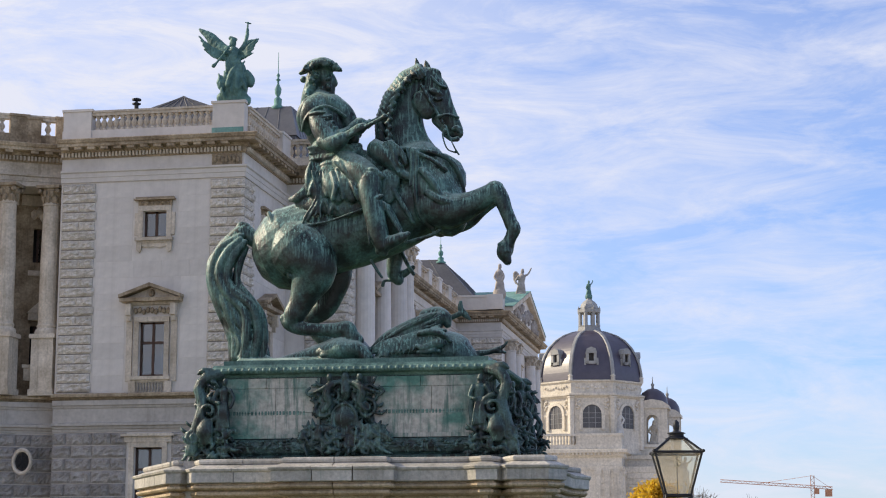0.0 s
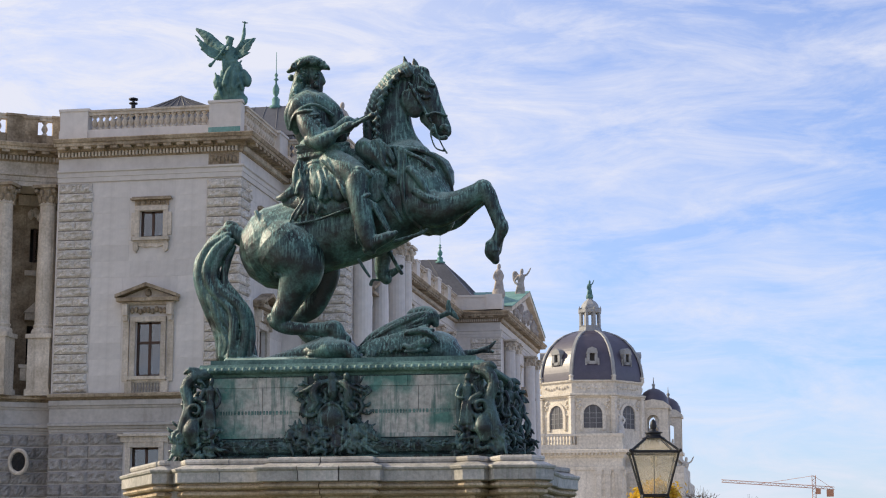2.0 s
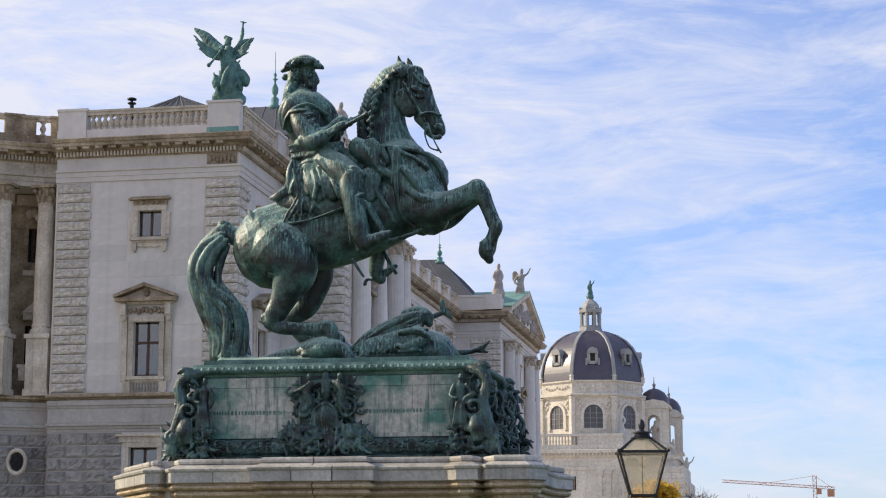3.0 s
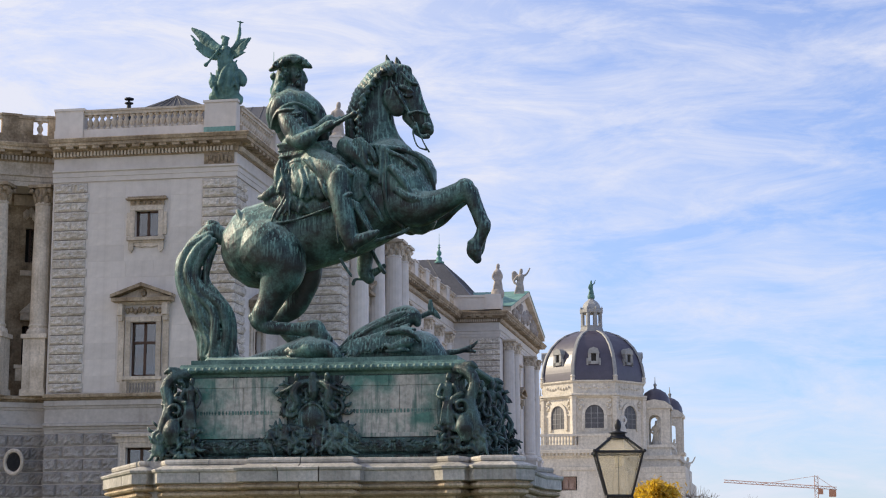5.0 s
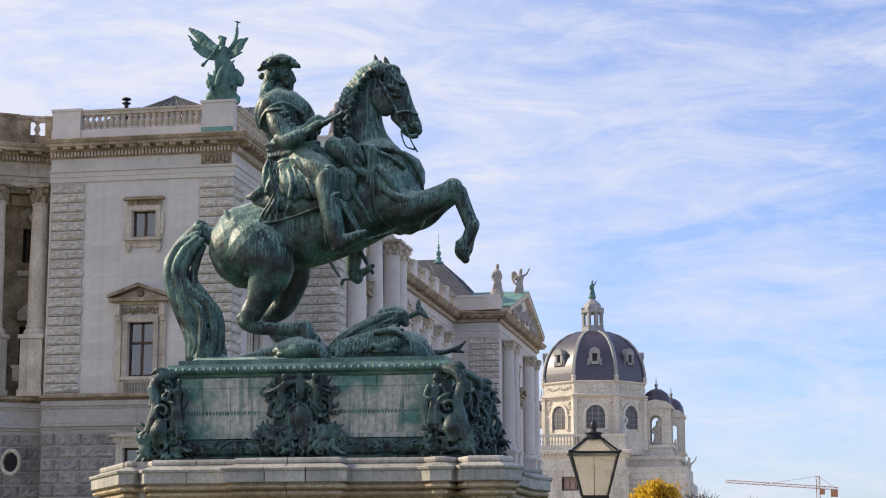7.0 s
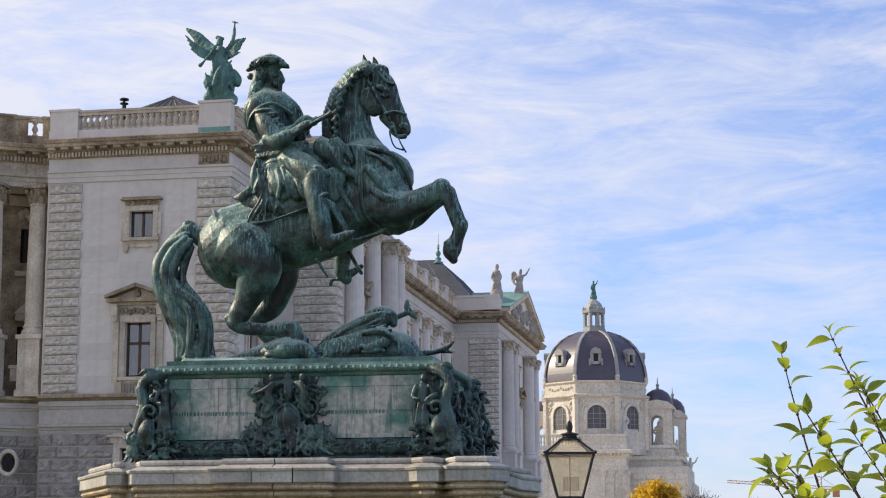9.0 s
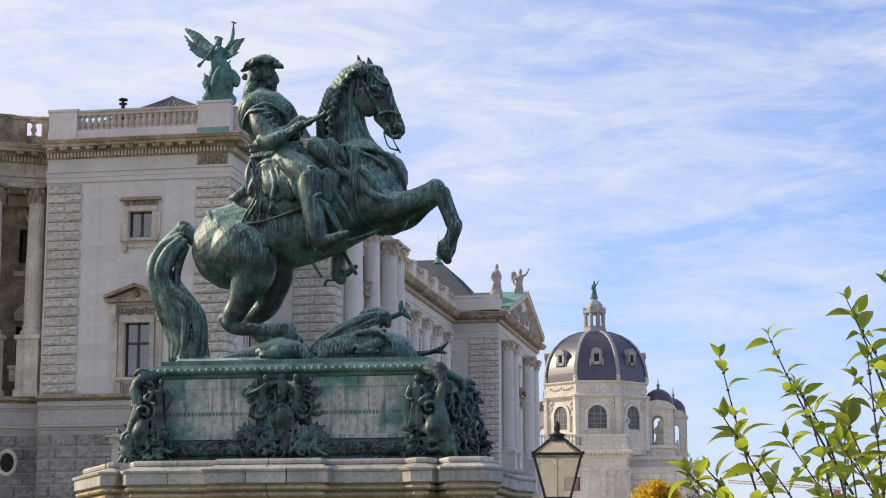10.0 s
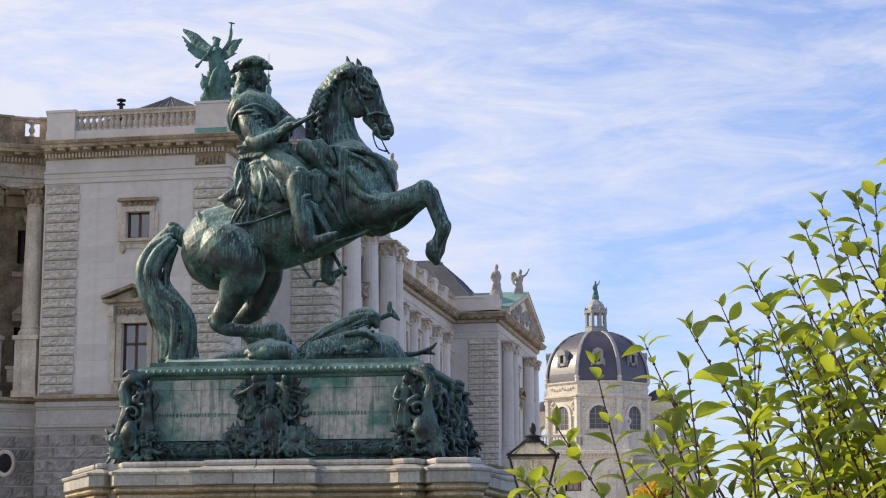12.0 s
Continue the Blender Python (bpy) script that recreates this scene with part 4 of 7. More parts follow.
# near hind leg
m.tube([(-9.69, 8.15, -36.35, 0.629), (-9.43, 7.86, -36.30, 0.575), (-9.38, 7.56, -36.30, 0.467), (-9.51, 7.24, -36.30, 0.326), (-9.63, 6.97, -36.30, 0.250), (-9.74, 6.77, -36.30, 0.228), (-9.81, 6.63, -36.30, 0.174)], .75)
m.tube([(-9.95, 6.71, -36.30, 0.098), (-9.84, 6.60, -36.30, 0.141), (-9.60, 6.50, -36.30, 0.14), (-9.19, 6.46, -36.30, 0.125), (-8.86, 6.45, -36.30, 0.15), (-8.65, 6.46, -36.30, 0.17), (-8.56, 6.33, -36.30, 0.163), (-8.42, 6.22, -36.30, 0.130)], .7)
m.tube([(-9.22, 8.01, -36.30, 0.282), (-9.11, 7.78, -36.28, 0.217), (-9.26, 7.44, -36.30, 0.174), (-9.44, 7.10, -36.30, 0.108)], .7)
# far hind leg
m.tube([(-9.35, 8.2, -37.25, 0.58), (-9.2, 7.75, -37.30, 0.42), (-9.25, 7.36, -37.30, 0.31), (-9.38, 7.07, -37.30, 0.260), (-9.60, 6.88, -37.30, 0.195)], .75)
m.tube([(-9.69, 6.84, -37.30, 0.152), (-9.59, 6.61, -37.30, 0.141), (-9.40, 6.41, -37.30, 0.141), (-9.15, 6.31, -37.30, 0.152), (-8.96, 6.28, -37.30, 0.130)], .7)
# tail
m.tube([(-10.75, 8.44, -36.80, 0.163), (-10.97, 8.60, -36.80, 0.174), (-11.17, 8.47, -36.80, 0.184), (-11.40, 8.19, -36.80, 0.206), (-11.49, 7.82, -36.80, 0.206), (-11.40, 7.41, -36.80, 0.228), (-11.15, 6.99, -36.80, 0.260), (-10.92, 6.58, -36.80, 0.282), (-10.84, 6.23, -36.80, 0.271), (-10.78, 5.96, -36.80, 0.282)], .8)
m.tube([(-10.93, 8.71, -36.80, 0.098), (-11.05, 8.75, -36.80, 0.087), (-11.10, 8.65, -36.80, 0.065)], 1)
m.tube([(-11.02, 8.48, -36.65, 0.087), (-11.45, 8.19, -36.60, 0.098), (-11.58, 7.67, -36.60, 0.098), (-11.42, 7.20, -36.60, 0.108), (-11.12, 6.84, -36.58, 0.098), (-11.04, 6.38, -36.60, 0.108), (-11.05, 5.99, -36.60, 0.098)], .8)
m.tube([(-11.00, 8.41, -36.60, 0.076), (-11.27, 8.12, -36.54, 0.098), (-11.42, 7.72, -36.54, 0.098), (-11.23, 7.30, -36.52, 0.098), (-10.87, 6.92, -36.50, 0.098), (-10.79, 6.48, -36.50, 0.108), (-10.86, 5.98, -36.52, 0.087)], .8)
m.tube([(-10.90, 8.35, -36.60, 0.076), (-11.11, 8.06, -36.54, 0.098), (-11.24, 7.65, -36.54, 0.087), (-11.06, 7.30, -36.52, 0.098), (-10.68, 6.99, -36.50, 0.108), (-10.55, 6.47, -36.50, 0.098), (-10.64, 5.95, -36.52, 0.087)], .8)
m.tube([(-10.91, 8.25, -36.70, 0.076), (-11.02, 7.90, -36.65, 0.087), (-11.06, 7.55, -36.65, 0.087), (-10.79, 7.19, -36.62, 0.098), (-10.52, 6.83, -36.60, 0.098), (-10.44, 6.37, -36.60, 0.087), (-10.48, 5.98, -36.60, 0.076)], .8)
m.tube([(-11.13, 6.41, -36.80, 0.152), (-11.15, 5.97, -36.80, 0.108)], .8)
m.tube([(-10.63, 6.40, -36.80, 0.174), (-10.46, 5.98, -36.80, 0.098)], .8)
TAIL = [(-11.07, 8.49, 0.17), (-11.40, 8.19, 0.22), (-11.49, 7.82, 0.24), (-11.40, 7.41, 0.28), (-11.15, 6.99, 0.33), (-10.92, 6.58, 0.35), (-10.84, 6.26, 0.35), (-10.79, 5.99, 0.35)]
rng = random.Random(23)
for i in range(19):
    a, ph = -1.45 + 2.9 * i / 18, rng.uniform(0, 6.28)
    pts = []
    for j, (x, z, r) in enumerate(TAIL):
        q = a + 0.3 * math.sin(ph * 0.3 + j * 2.3)
        pts.append((x + r * math.sin(q), z + 0.25 * r * math.sin(q), -36.8 + r * 0.86 * math.cos(q), 0.045 + 0.018 * math.sin(ph + 1.7 * j)))
    m.tube(pts, 1, 7, 3)
m.tube([(-10.96, 6.36, -36.75, 0.163), (-10.76, 6.06, -36.70, 0.163), (-10.37, 5.90, -36.60, 0.093), (-9.98, 5.85, -36.50, 0.046)], 0.8)
# rider: tricorn hat, head and full wig
m.tube([(-9.81, 11.95, -36.80, 0.035), (-9.61, 12.02, -36.75, 0.070), (-9.37, 12.05, -36.75, 0.093), (-9.13, 12.02, -36.75, 0.070), (-8.94, 11.97, -36.80, 0.029)], 2.2)
m.tube([(-9.54, 12.11, -36.80, 0.117), (-9.33, 12.15, -36.80, 0.128), (-9.16, 12.12, -36.80, 0.093)], 1.4)
m.tube([(-9.69, 11.90, -36.50, 0.040), (-9.54, 12.03, -36.45, 0.058), (-9.37, 12.07, -36.42, 0.058), (-9.19, 12.05, -36.42, 0.058), (-9.04, 12.04, -36.50, 0.052), (-8.92, 11.96, -36.65, 0.035)], 0.7)
m.tube([(-9.86, 12.07, -37.10, 0.041), (-9.67, 12.28, -37.15, 0.059), (-9.36, 12.30, -37.15, 0.059), (-9.01, 12.06, -37.00, 0.035)], 0.7)
rng = random.Random(8)
for i in range(16):
    f = i / 15
    x, z = -9.64 + 0.66 * f + rng.uniform(-0.03, 0.03), 11.93 + 0.1 * math.sin(math.pi * f) + rng.uniform(-0.03, 0.04)
    m.tube([(x, z, -36.5 + rng.uniform(-0.1, 0.1), 0.045), (x + 0.06, z + rng.uniform(-0.05, 0.05), -36.42, 0.05)], 1, 8, 2)
m.tube([(-9.31, 11.93, -36.80, 0.186), (-9.25, 11.73, -36.80, 0.175), (-9.22, 11.56, -36.80, 0.128)], 0.9)
m.tube([(-9.13, 11.86, -36.80, 0.058), (-9.05, 11.70, -36.80, 0.047), (-9.09, 11.65, -36.80, 0.047)], 0.7)
m.tube([(-9.11, 11.59, -36.80, 0.052), (-9.14, 11.48, -36.80, 0.070)], 0.9)
m.tube([(-9.13, 11.80, -36.66, 0.041), (-9.18, 11.75, -36.62, 0.035)], 1)
m.tube([(-9.17, 11.59, -36.66, 0.070)], 0.8)
m.tube([(-9.31, 11.52, -36.80, 0.152), (-9.38, 11.38, -36.80, 0.198)], 1)
m.tube([(-9.51, 11.85, -36.70, 0.139), (-9.55, 11.64, -36.68, 0.139), (-9.62, 11.43, -36.68, 0.128), (-9.71, 11.20, -36.70, 0.081)], 1)
m.tube([(-9.72, 11.79, -36.70, 0.076)], 1)
rng = random.Random(17)
for i in range(70):
    f = rng.random()
    x, z = -9.40 - 0.17 * f, 11.86 - 0.62 * f
    m.tube([(x + rng.uniform(-0.12, 0.04), z + rng.uniform(-0.05, 0.05), -36.68 + rng.uniform(-0.1, 0.2), rng.uniform(0.028, 0.05))], 1, 7, 1)
# rider: cuirass, cape and arms
m.tube([(-9.36, 11.30, -36.80, 0.282), (-9.19, 10.99, -36.80, 0.369), (-9.06, 10.66, -36.80, 0.358), (-9.03, 10.35, -36.80, 0.336)], 1.05)
m.tube([(-9.04, 11.13, -36.70, 0.217), (-8.77, 10.82, -36.70, 0.195), (-8.71, 10.53, -36.72, 0.152)], .9)
m.tube([(-9.31, 11.21, -36.40, 0.206), (-9.41, 11.05, -36.28, 0.217), (-9.51, 10.84, -36.30, 0.184), (-9.56, 10.70, -36.38, 0.119), (-9.53, 10.57, -36.44, 0.065)], .5)
m.tube([(-9.34, 11.31, -36.50, 0.152), (-9.08, 11.18, -36.42, 0.130), (-8.86, 11.03, -36.50, 0.087)], .5)
m.tube([(-9.30, 11.04, -36.38, 0.184), (-9.18, 10.75, -36.30, 0.195), (-9.04, 10.43, -36.25, 0.195), (-8.94, 10.31, -36.24, 0.163)], .9)
m.tube([(-8.98, 10.38, -36.22, 0.184), (-8.76, 10.43, -36.20, 0.141), (-8.58, 10.52, -36.22, 0.119)], .9)
m.tube([(-8.54, 10.57, -36.24, 0.130), (-8.41, 10.67, -36.28, 0.141)], 1)
m.tube([(-8.91, 10.33, -36.14, 0.065), (-8.74, 10.44, -36.12, 0.076), (-8.57, 10.56, -36.18, 0.065)], 1)
m.tube([(-8.42, 10.70, -36.30, 0.076), (-8.26, 10.67, -36.32, 0.098), (-8.22, 10.75, -36.35, 0.043)], 1)
m.tube([(-8.54, 10.62, -36.25, 0.033), (-8.29, 10.70, -36.35, 0.033), (-8.08, 10.84, -36.50, 0.033)], 1)
m.tube([(-9.44, 11.16, -37.22, 0.174), (-9.15, 10.75, -37.30, 0.163), (-8.69, 10.70, -37.20, 0.119)], .9)
m.tube([(-9.55, 11.00, -36.80, 0.239), (-9.47, 10.58, -36.80, 0.174), (-9.34, 10.31, -36.80, 0.108)], .5)
# shoulder plate with its raised rim, sleeve, cuff and baton
m.tube([(-9.32, 11.30, -36.50, 0.162), (-9.50, 11.14, -36.42, 0.196), (-9.64, 10.93, -36.45, 0.162), (-9.68, 10.69, -36.50, 0.081)], 0.55)
m.tube([(-9.30, 11.31, -36.55, 0.150), (-9.04, 11.19, -36.50, 0.150), (-8.84, 11.00, -36.55, 0.104)], 0.55)
m.tube([(-9.64, 10.60, -36.36, 0.035), (-9.55, 10.78, -36.22, 0.034), (-9.38, 10.96, -36.16, 0.034), (-9.14, 11.06, -36.18, 0.034), (-8.93, 11.00, -36.24, 0.034), (-8.76, 10.88, -36.40, 0.035)], 1)
m.tube([(-9.05, 11.26, -36.60, 0.162), (-8.80, 10.99, -36.60, 0.185), (-8.66, 10.69, -36.60, 0.162), (-8.63, 10.43, -36.60, 0.139)], 0.9)
m.tube([(-9.34, 10.89, -36.30, 0.184), (-9.19, 10.58, -36.18, 0.206), (-9.02, 10.31, -36.10, 0.194)], 0.95)
m.tube([(-9.13, 10.28, -36.06, 0.137), (-8.90, 10.21, -36.00, 0.171), (-8.71, 10.31, -36.00, 0.148)], 0.9)
m.tube([(-8.72, 10.31, -36.02, 0.103), (-8.51, 10.43, -36.00, 0.091), (-8.35, 10.50, -36.00, 0.114), (-8.27, 10.54, -36.00, 0.091)], 1)
m.tube([(-8.84, 10.22, -35.96, 0.057), (-8.77, 10.26, -35.95, 0.046), (-8.32, 10.47, -35.94, 0.046), (-7.92, 10.67, -35.96, 0.046), (-7.82, 10.72, -35.96, 0.068)], 1)


def folds(top, low, n, w0, w1, r, seed, wave=0.03):
    """Cloth folds: n ridges from the line top to the line low, (x, z) ends of each, swelling outwards from w0 to w1."""
    g = random.Random(seed)
    for i in range(n):
        f = (i + g.uniform(-0.35, 0.35)) / max(1, n - 1)
        ax, az = top[0][0] + (top[1][0] - top[0][0]) * f, top[0][1] + (top[1][1] - top[0][1]) * f
        bx, bz = low[0][0] + (low[1][0] - low[0][0]) * f, low[0][1] + (low[1][1] - low[0][1]) * f
        e, l, ph = g.uniform(0.6, 1.3), g.uniform(0.7, 1.0), g.uniform(0, 6.28)
        pts = []
        for k in range(5):
            t = l * k / 4
            pts.append((ax + (bx - ax) * t + wave * math.sin(ph + 4 * t), az + (bz - az) * t, w0 + (w1 - w0) * t, r * e * (0.7 + 0.5 * math.sin(math.pi * k / 4))))
        m.tube(pts, 1, 7, 2)


folds(((-9.41, 10.87), (-9.12, 10.25)), ((-9.05, 10.89), (-8.76, 10.36)), 9, -36.12, -36.08, 0.034, 1, 0.02)
folds(((-9.50, 10.23), (-9.40, 9.92)), ((-8.46, 10.26), (-8.41, 10.00)), 8, -36.3, -36.2, 0.05, 2, 0.05)
folds(((-9.38, 9.91), (-8.86, 9.88)), ((-9.49, 9.18), (-8.65, 9.21)), 8, -36.3, -36.16, 0.07, 3, 0.04)
folds(((-9.36, 9.70), (-8.65, 9.72)), ((-9.33, 9.08), (-8.51, 9.21)), 13, -36.14, -36.08, 0.042, 4, 0.05)
folds(((-8.86, 9.84), (-8.39, 9.87)), ((-8.32, 9.25), (-8.00, 9.38)), 7, -36.02, -35.86, 0.045, 5, 0.04)
folds(((-8.25, 9.00), (-7.97, 9.04)), ((-8.01, 7.96), (-7.76, 8.07)), 6, -35.76, -35.76, 0.034, 7, 0.04)
folds(((-7.93, 10.20), (-7.70, 10.24)), ((-7.54, 9.54), (-7.29, 9.70)), 6, -36.06, -36.0, 0.045, 8, 0.05)
folds(((-7.37, 10.10), (-7.25, 10.05)), ((-7.31, 9.26), (-7.15, 9.31)), 4, -36.12, -36.08, 0.04, 9, 0.05)
folds(((-9.34, 9.08), (-8.40, 9.24)), ((-9.49, 8.58), (-8.32, 8.92)), 15, -36.1, -36.06, 0.035, 10, 0.05)
# cheek, eye, nostril and plaited mane lock
m.tube([(-7.17, 11.18, -36.62, 0.232), (-7.08, 10.99, -36.64, 0.197)], 0.45)
m.tube([(-6.93, 11.32, -36.60, 0.046), (-6.86, 11.34, -36.57, 0.046), (-6.78, 11.29, -36.60, 0.041)], 0.8)
m.tube([(-6.92, 11.23, -36.60, 0.035), (-6.85, 11.19, -36.58, 0.035), (-6.78, 11.22, -36.60, 0.035)], 0.8)
m.tube([(-6.86, 11.27, -36.60, 0.046)], 1)
m.tube([(-6.53, 10.57, -36.62, 0.046), (-6.47, 10.60, -36.62, 0.046), (-6.43, 10.52, -36.64, 0.046)], 0.8)
m.tube([(-6.70, 10.45, -36.66, 0.046), (-6.57, 10.36, -36.66, 0.046), (-6.46, 10.37, -36.68, 0.058)], 0.8)
LOCK = [(-7.32, 11.73), (-7.60, 11.45), (-7.76, 11.10), (-7.83, 10.75), (-7.82, 10.39), (-7.73, 10.13)]
for i in range(22):
    t = i / 21 * (len(LOCK) - 1.001)
    j, f = int(t), t - int(t)
    x, z = LOCK[j][0] * (1 - f) + LOCK[j + 1][0] * f, LOCK[j][1] * (1 - f) + LOCK[j + 1][1] * f
    e = 0.03 if i % 2 else -0.03
    m.tube([(x + e, z + 0.03, -36.4, 0.05), (x - e, z - 0.04, -36.36, 0.055)], 1, 8, 2)
# sash and coat skirts
m.tube([(-9.38, 10.05, -36.45, 0.098), (-9.08, 10.12, -36.30, 0.098), (-8.73, 10.17, -36.30, 0.087), (-8.47, 10.24, -36.45, 0.087)], 1)
m.tube([(-9.40, 9.91, -36.45, 0.087), (-9.05, 9.99, -36.25, 0.087), (-8.67, 10.04, -36.25, 0.076), (-8.44, 10.14, -36.40, 0.087)], 1)
m.tube([(-9.43, 9.80, -36.50, 0.065), (-9.10, 9.85, -36.25, 0.076), (-8.70, 9.92, -36.22, 0.076)], 1)
m.tube([(-9.17, 10.15, -36.80, 0.434), (-8.93, 9.85, -36.80, 0.434), (-8.68, 9.60, -36.80, 0.434)], .9)
m.tube([(-9.31, 9.80, -36.50, 0.217), (-9.28, 9.39, -36.25, 0.217), (-9.20, 9.14, -36.18, 0.152)], .7)
m.tube([(-9.06, 9.79, -36.30, 0.184), (-8.93, 9.40, -36.10, 0.195), (-8.81, 9.10, -36.05, 0.130)], .7)
m.tube([(-8.75, 9.71, -36.20, 0.163), (-8.62, 9.38, -36.02, 0.174), (-8.49, 9.10, -36.00, 0.130)], .7)
m.tube([(-9.44, 9.73, -36.60, 0.130), (-9.50, 9.36, -36.35, 0.130), (-9.72, 9.19, -36.30, 0.098), (-9.89, 9.18, -36.40, 0.054)], .6)
m.tube([(-9.14, 9.74, -36.18, 0.043), (-9.06, 9.46, -36.06, 0.043), (-9.02, 9.17, -36.04, 0.043)], 1)
m.tube([(-8.83, 9.69, -36.08, 0.043), (-8.71, 9.36, -35.94, 0.043), (-8.66, 9.07, -35.94, 0.043)], 1)
# saddle cloth
m.tube([(-9.70, 9.11, -36.35, 0.1), (-9.18, 8.99, -36.17, 0.16), (-8.58, 8.91, -36.12, 0.19), (-8.13, 9.06, -36.12, 0.17)], .35)
m.tube([(-9.57, 8.56, -36.12, 0.029), (-8.96, 8.63, -36.04, 0.029), (-8.29, 8.84, -36.00, 0.029)], 1)
m.tube([(-7.70, 9.29, -36.08, 0.054), (-7.42, 8.83, -36.08, 0.054), (-7.28, 8.58, -36.16, 0.043)], 1)
m.tube([(-7.79, 9.42, -36.12, 0.260), (-7.82, 9.13, -36.10, 0.195)], .4)
# thigh, boot and foot
m.tube([(-8.83, 9.90, -36.40, 0.304), (-8.43, 9.68, -36.12, 0.293), (-8.14, 9.45, -35.98, 0.271), (-8.08, 9.28, -35.94, 0.239)], .9)
m.tube([(-8.09, 9.42, -35.94, 0.260), (-8.10, 9.18, -35.90, 0.239), (-8.03, 8.86, -35.85, 0.217), (-7.95, 8.51, -35.84, 0.206), (-7.88, 8.23, -35.85, 0.195), (-7.81, 8.05, -35.85, 0.163)], .9)
m.tube([(-7.84, 8.05, -35.85, 0.152), (-7.62, 8.13, -35.82, 0.130), (-7.41, 8.21, -35.80, 0.098), (-7.30, 8.27, -35.80, 0.054)], .9)
m.tube([(-7.88, 7.96, -35.85, 0.098), (-7.79, 7.91, -35.85, 0.076)], .9)
m.tube([(-8.31, 9.44, -35.90, 0.065), (-8.06, 9.60, -35.82, 0.065), (-7.83, 9.46, -35.85, 0.065)], 1)
m.tube([(-8.23, 9.09, -35.80, 0.054), (-8.02, 8.98, -35.72, 0.054), (-7.83, 9.05, -35.78, 0.043)], 1)
m.tube([(-7.80, 8.91, -35.85, 0.043), (-7.61, 8.56, -35.85, 0.043), (-7.43, 8.26, -35.85, 0.033)], 1)
m.tube([(-7.76, 8.86, -35.95, 0.076), (-7.57, 8.52, -36.00, 0.065), (-7.40, 8.19, -36.02, 0.054)], 1)
# far boot and sword under the belly
m.tube([(-7.90, 8.43, -37.60, 0.184), (-7.96, 8.08, -37.65, 0.174), (-7.98, 7.79, -37.65, 0.141), (-7.88, 7.65, -37.65, 0.119)], .9)
m.tube([(-7.95, 7.73, -37.65, 0.119), (-7.77, 7.78, -37.68, 0.087), (-7.58, 7.91, -37.70, 0.054)], .8)
m.tube([(-7.83, 8.29, -37.50, 0.043), (-7.68, 7.99, -37.50, 0.043), (-7.53, 7.74, -37.50, 0.043)], 1)
m.tube([(-8.16, 7.84, -36.30, 0.033), (-8.04, 7.65, -36.30, 0.033), (-7.93, 7.49, -36.30, 0.027)], 1)
m.tube([(-8.20, 7.54, -37.60, 0.043), (-8.16, 7.63, -37.60, 0.033), (-8.02, 7.63, -37.62, 0.027)], 1)
# folds of sleeve, breeches, boot and skirt
m.tube([(-9.35, 10.92, -36.25, 0.054), (-9.15, 10.81, -36.14, 0.054), (-9.00, 10.84, -36.18, 0.043)], 1)
m.tube([(-9.29, 10.74, -36.22, 0.054), (-9.09, 10.65, -36.10, 0.054), (-8.95, 10.72, -36.18, 0.043)], 1)
m.tube([(-9.21, 10.58, -36.18, 0.054), (-9.01, 10.49, -36.07, 0.054), (-8.87, 10.59, -36.16, 0.043)], 1)
m.tube([(-9.04, 10.26, -36.20, 0.076), (-8.84, 10.31, -36.08, 0.076), (-8.76, 10.48, -36.12, 0.065)], 1)
m.tube([(-8.60, 9.82, -36.10, 0.054), (-8.44, 9.58, -35.94, 0.054), (-8.36, 9.34, -35.92, 0.043)], 1)
m.tube([(-8.41, 9.80, -36.05, 0.054), (-8.24, 9.60, -35.90, 0.054), (-8.17, 9.35, -35.84, 0.043)], 1)
m.tube([(-8.20, 9.69, -36.00, 0.054), (-8.02, 9.51, -35.86, 0.054), (-7.94, 9.30, -35.82, 0.043)], 1)
m.tube([(-9.37, 9.64, -36.30, 0.054), (-9.36, 9.37, -36.12, 0.054), (-9.43, 9.20, -36.14, 0.043)], 1)
m.tube([(-8.92, 9.63, -36.06, 0.054), (-8.82, 9.31, -35.92, 0.054), (-8.87, 9.06, -35.94, 0.054)], 1)
m.tube([(-8.54, 9.51, -35.98, 0.054), (-8.41, 9.22, -35.86, 0.054), (-8.32, 9.03, -35.88, 0.054)], 1)
m.tube([(-8.39, 9.44, -35.98, 0.043), (-8.25, 9.16, -35.88, 0.043), (-8.18, 8.98, -35.90, 0.043)], 1)
m.tube([(-7.21, 10.00, -36.12, 0.043), (-6.87, 9.82, -36.14, 0.043), (-6.61, 9.63, -36.24, 0.043)], 1)
m.tube([(-7.08, 9.61, -36.08, 0.076), (-6.89, 9.39, -36.04, 0.087), (-6.73, 9.12, -36.08, 0.065)], 1)
m.tube([(-6.95, 9.14, -36.10, 0.09), (-6.71, 8.98, -36.08, 0.11), (-6.51, 8.93, -36.08, 0.08)], 1)
m.tube([(-10.32, 8.89, -36.35, 0.054), (-10.12, 8.49, -36.20, 0.065), (-9.97, 8.01, -36.14, 0.065), (-9.81, 7.55, -36.18, 0.054)], 1)
m.tube([(-9.20, 8.07, -36.08, 0.087), (-9.08, 7.83, -36.08, 0.087), (-9.15, 7.52, -36.10, 0.076)], 1)
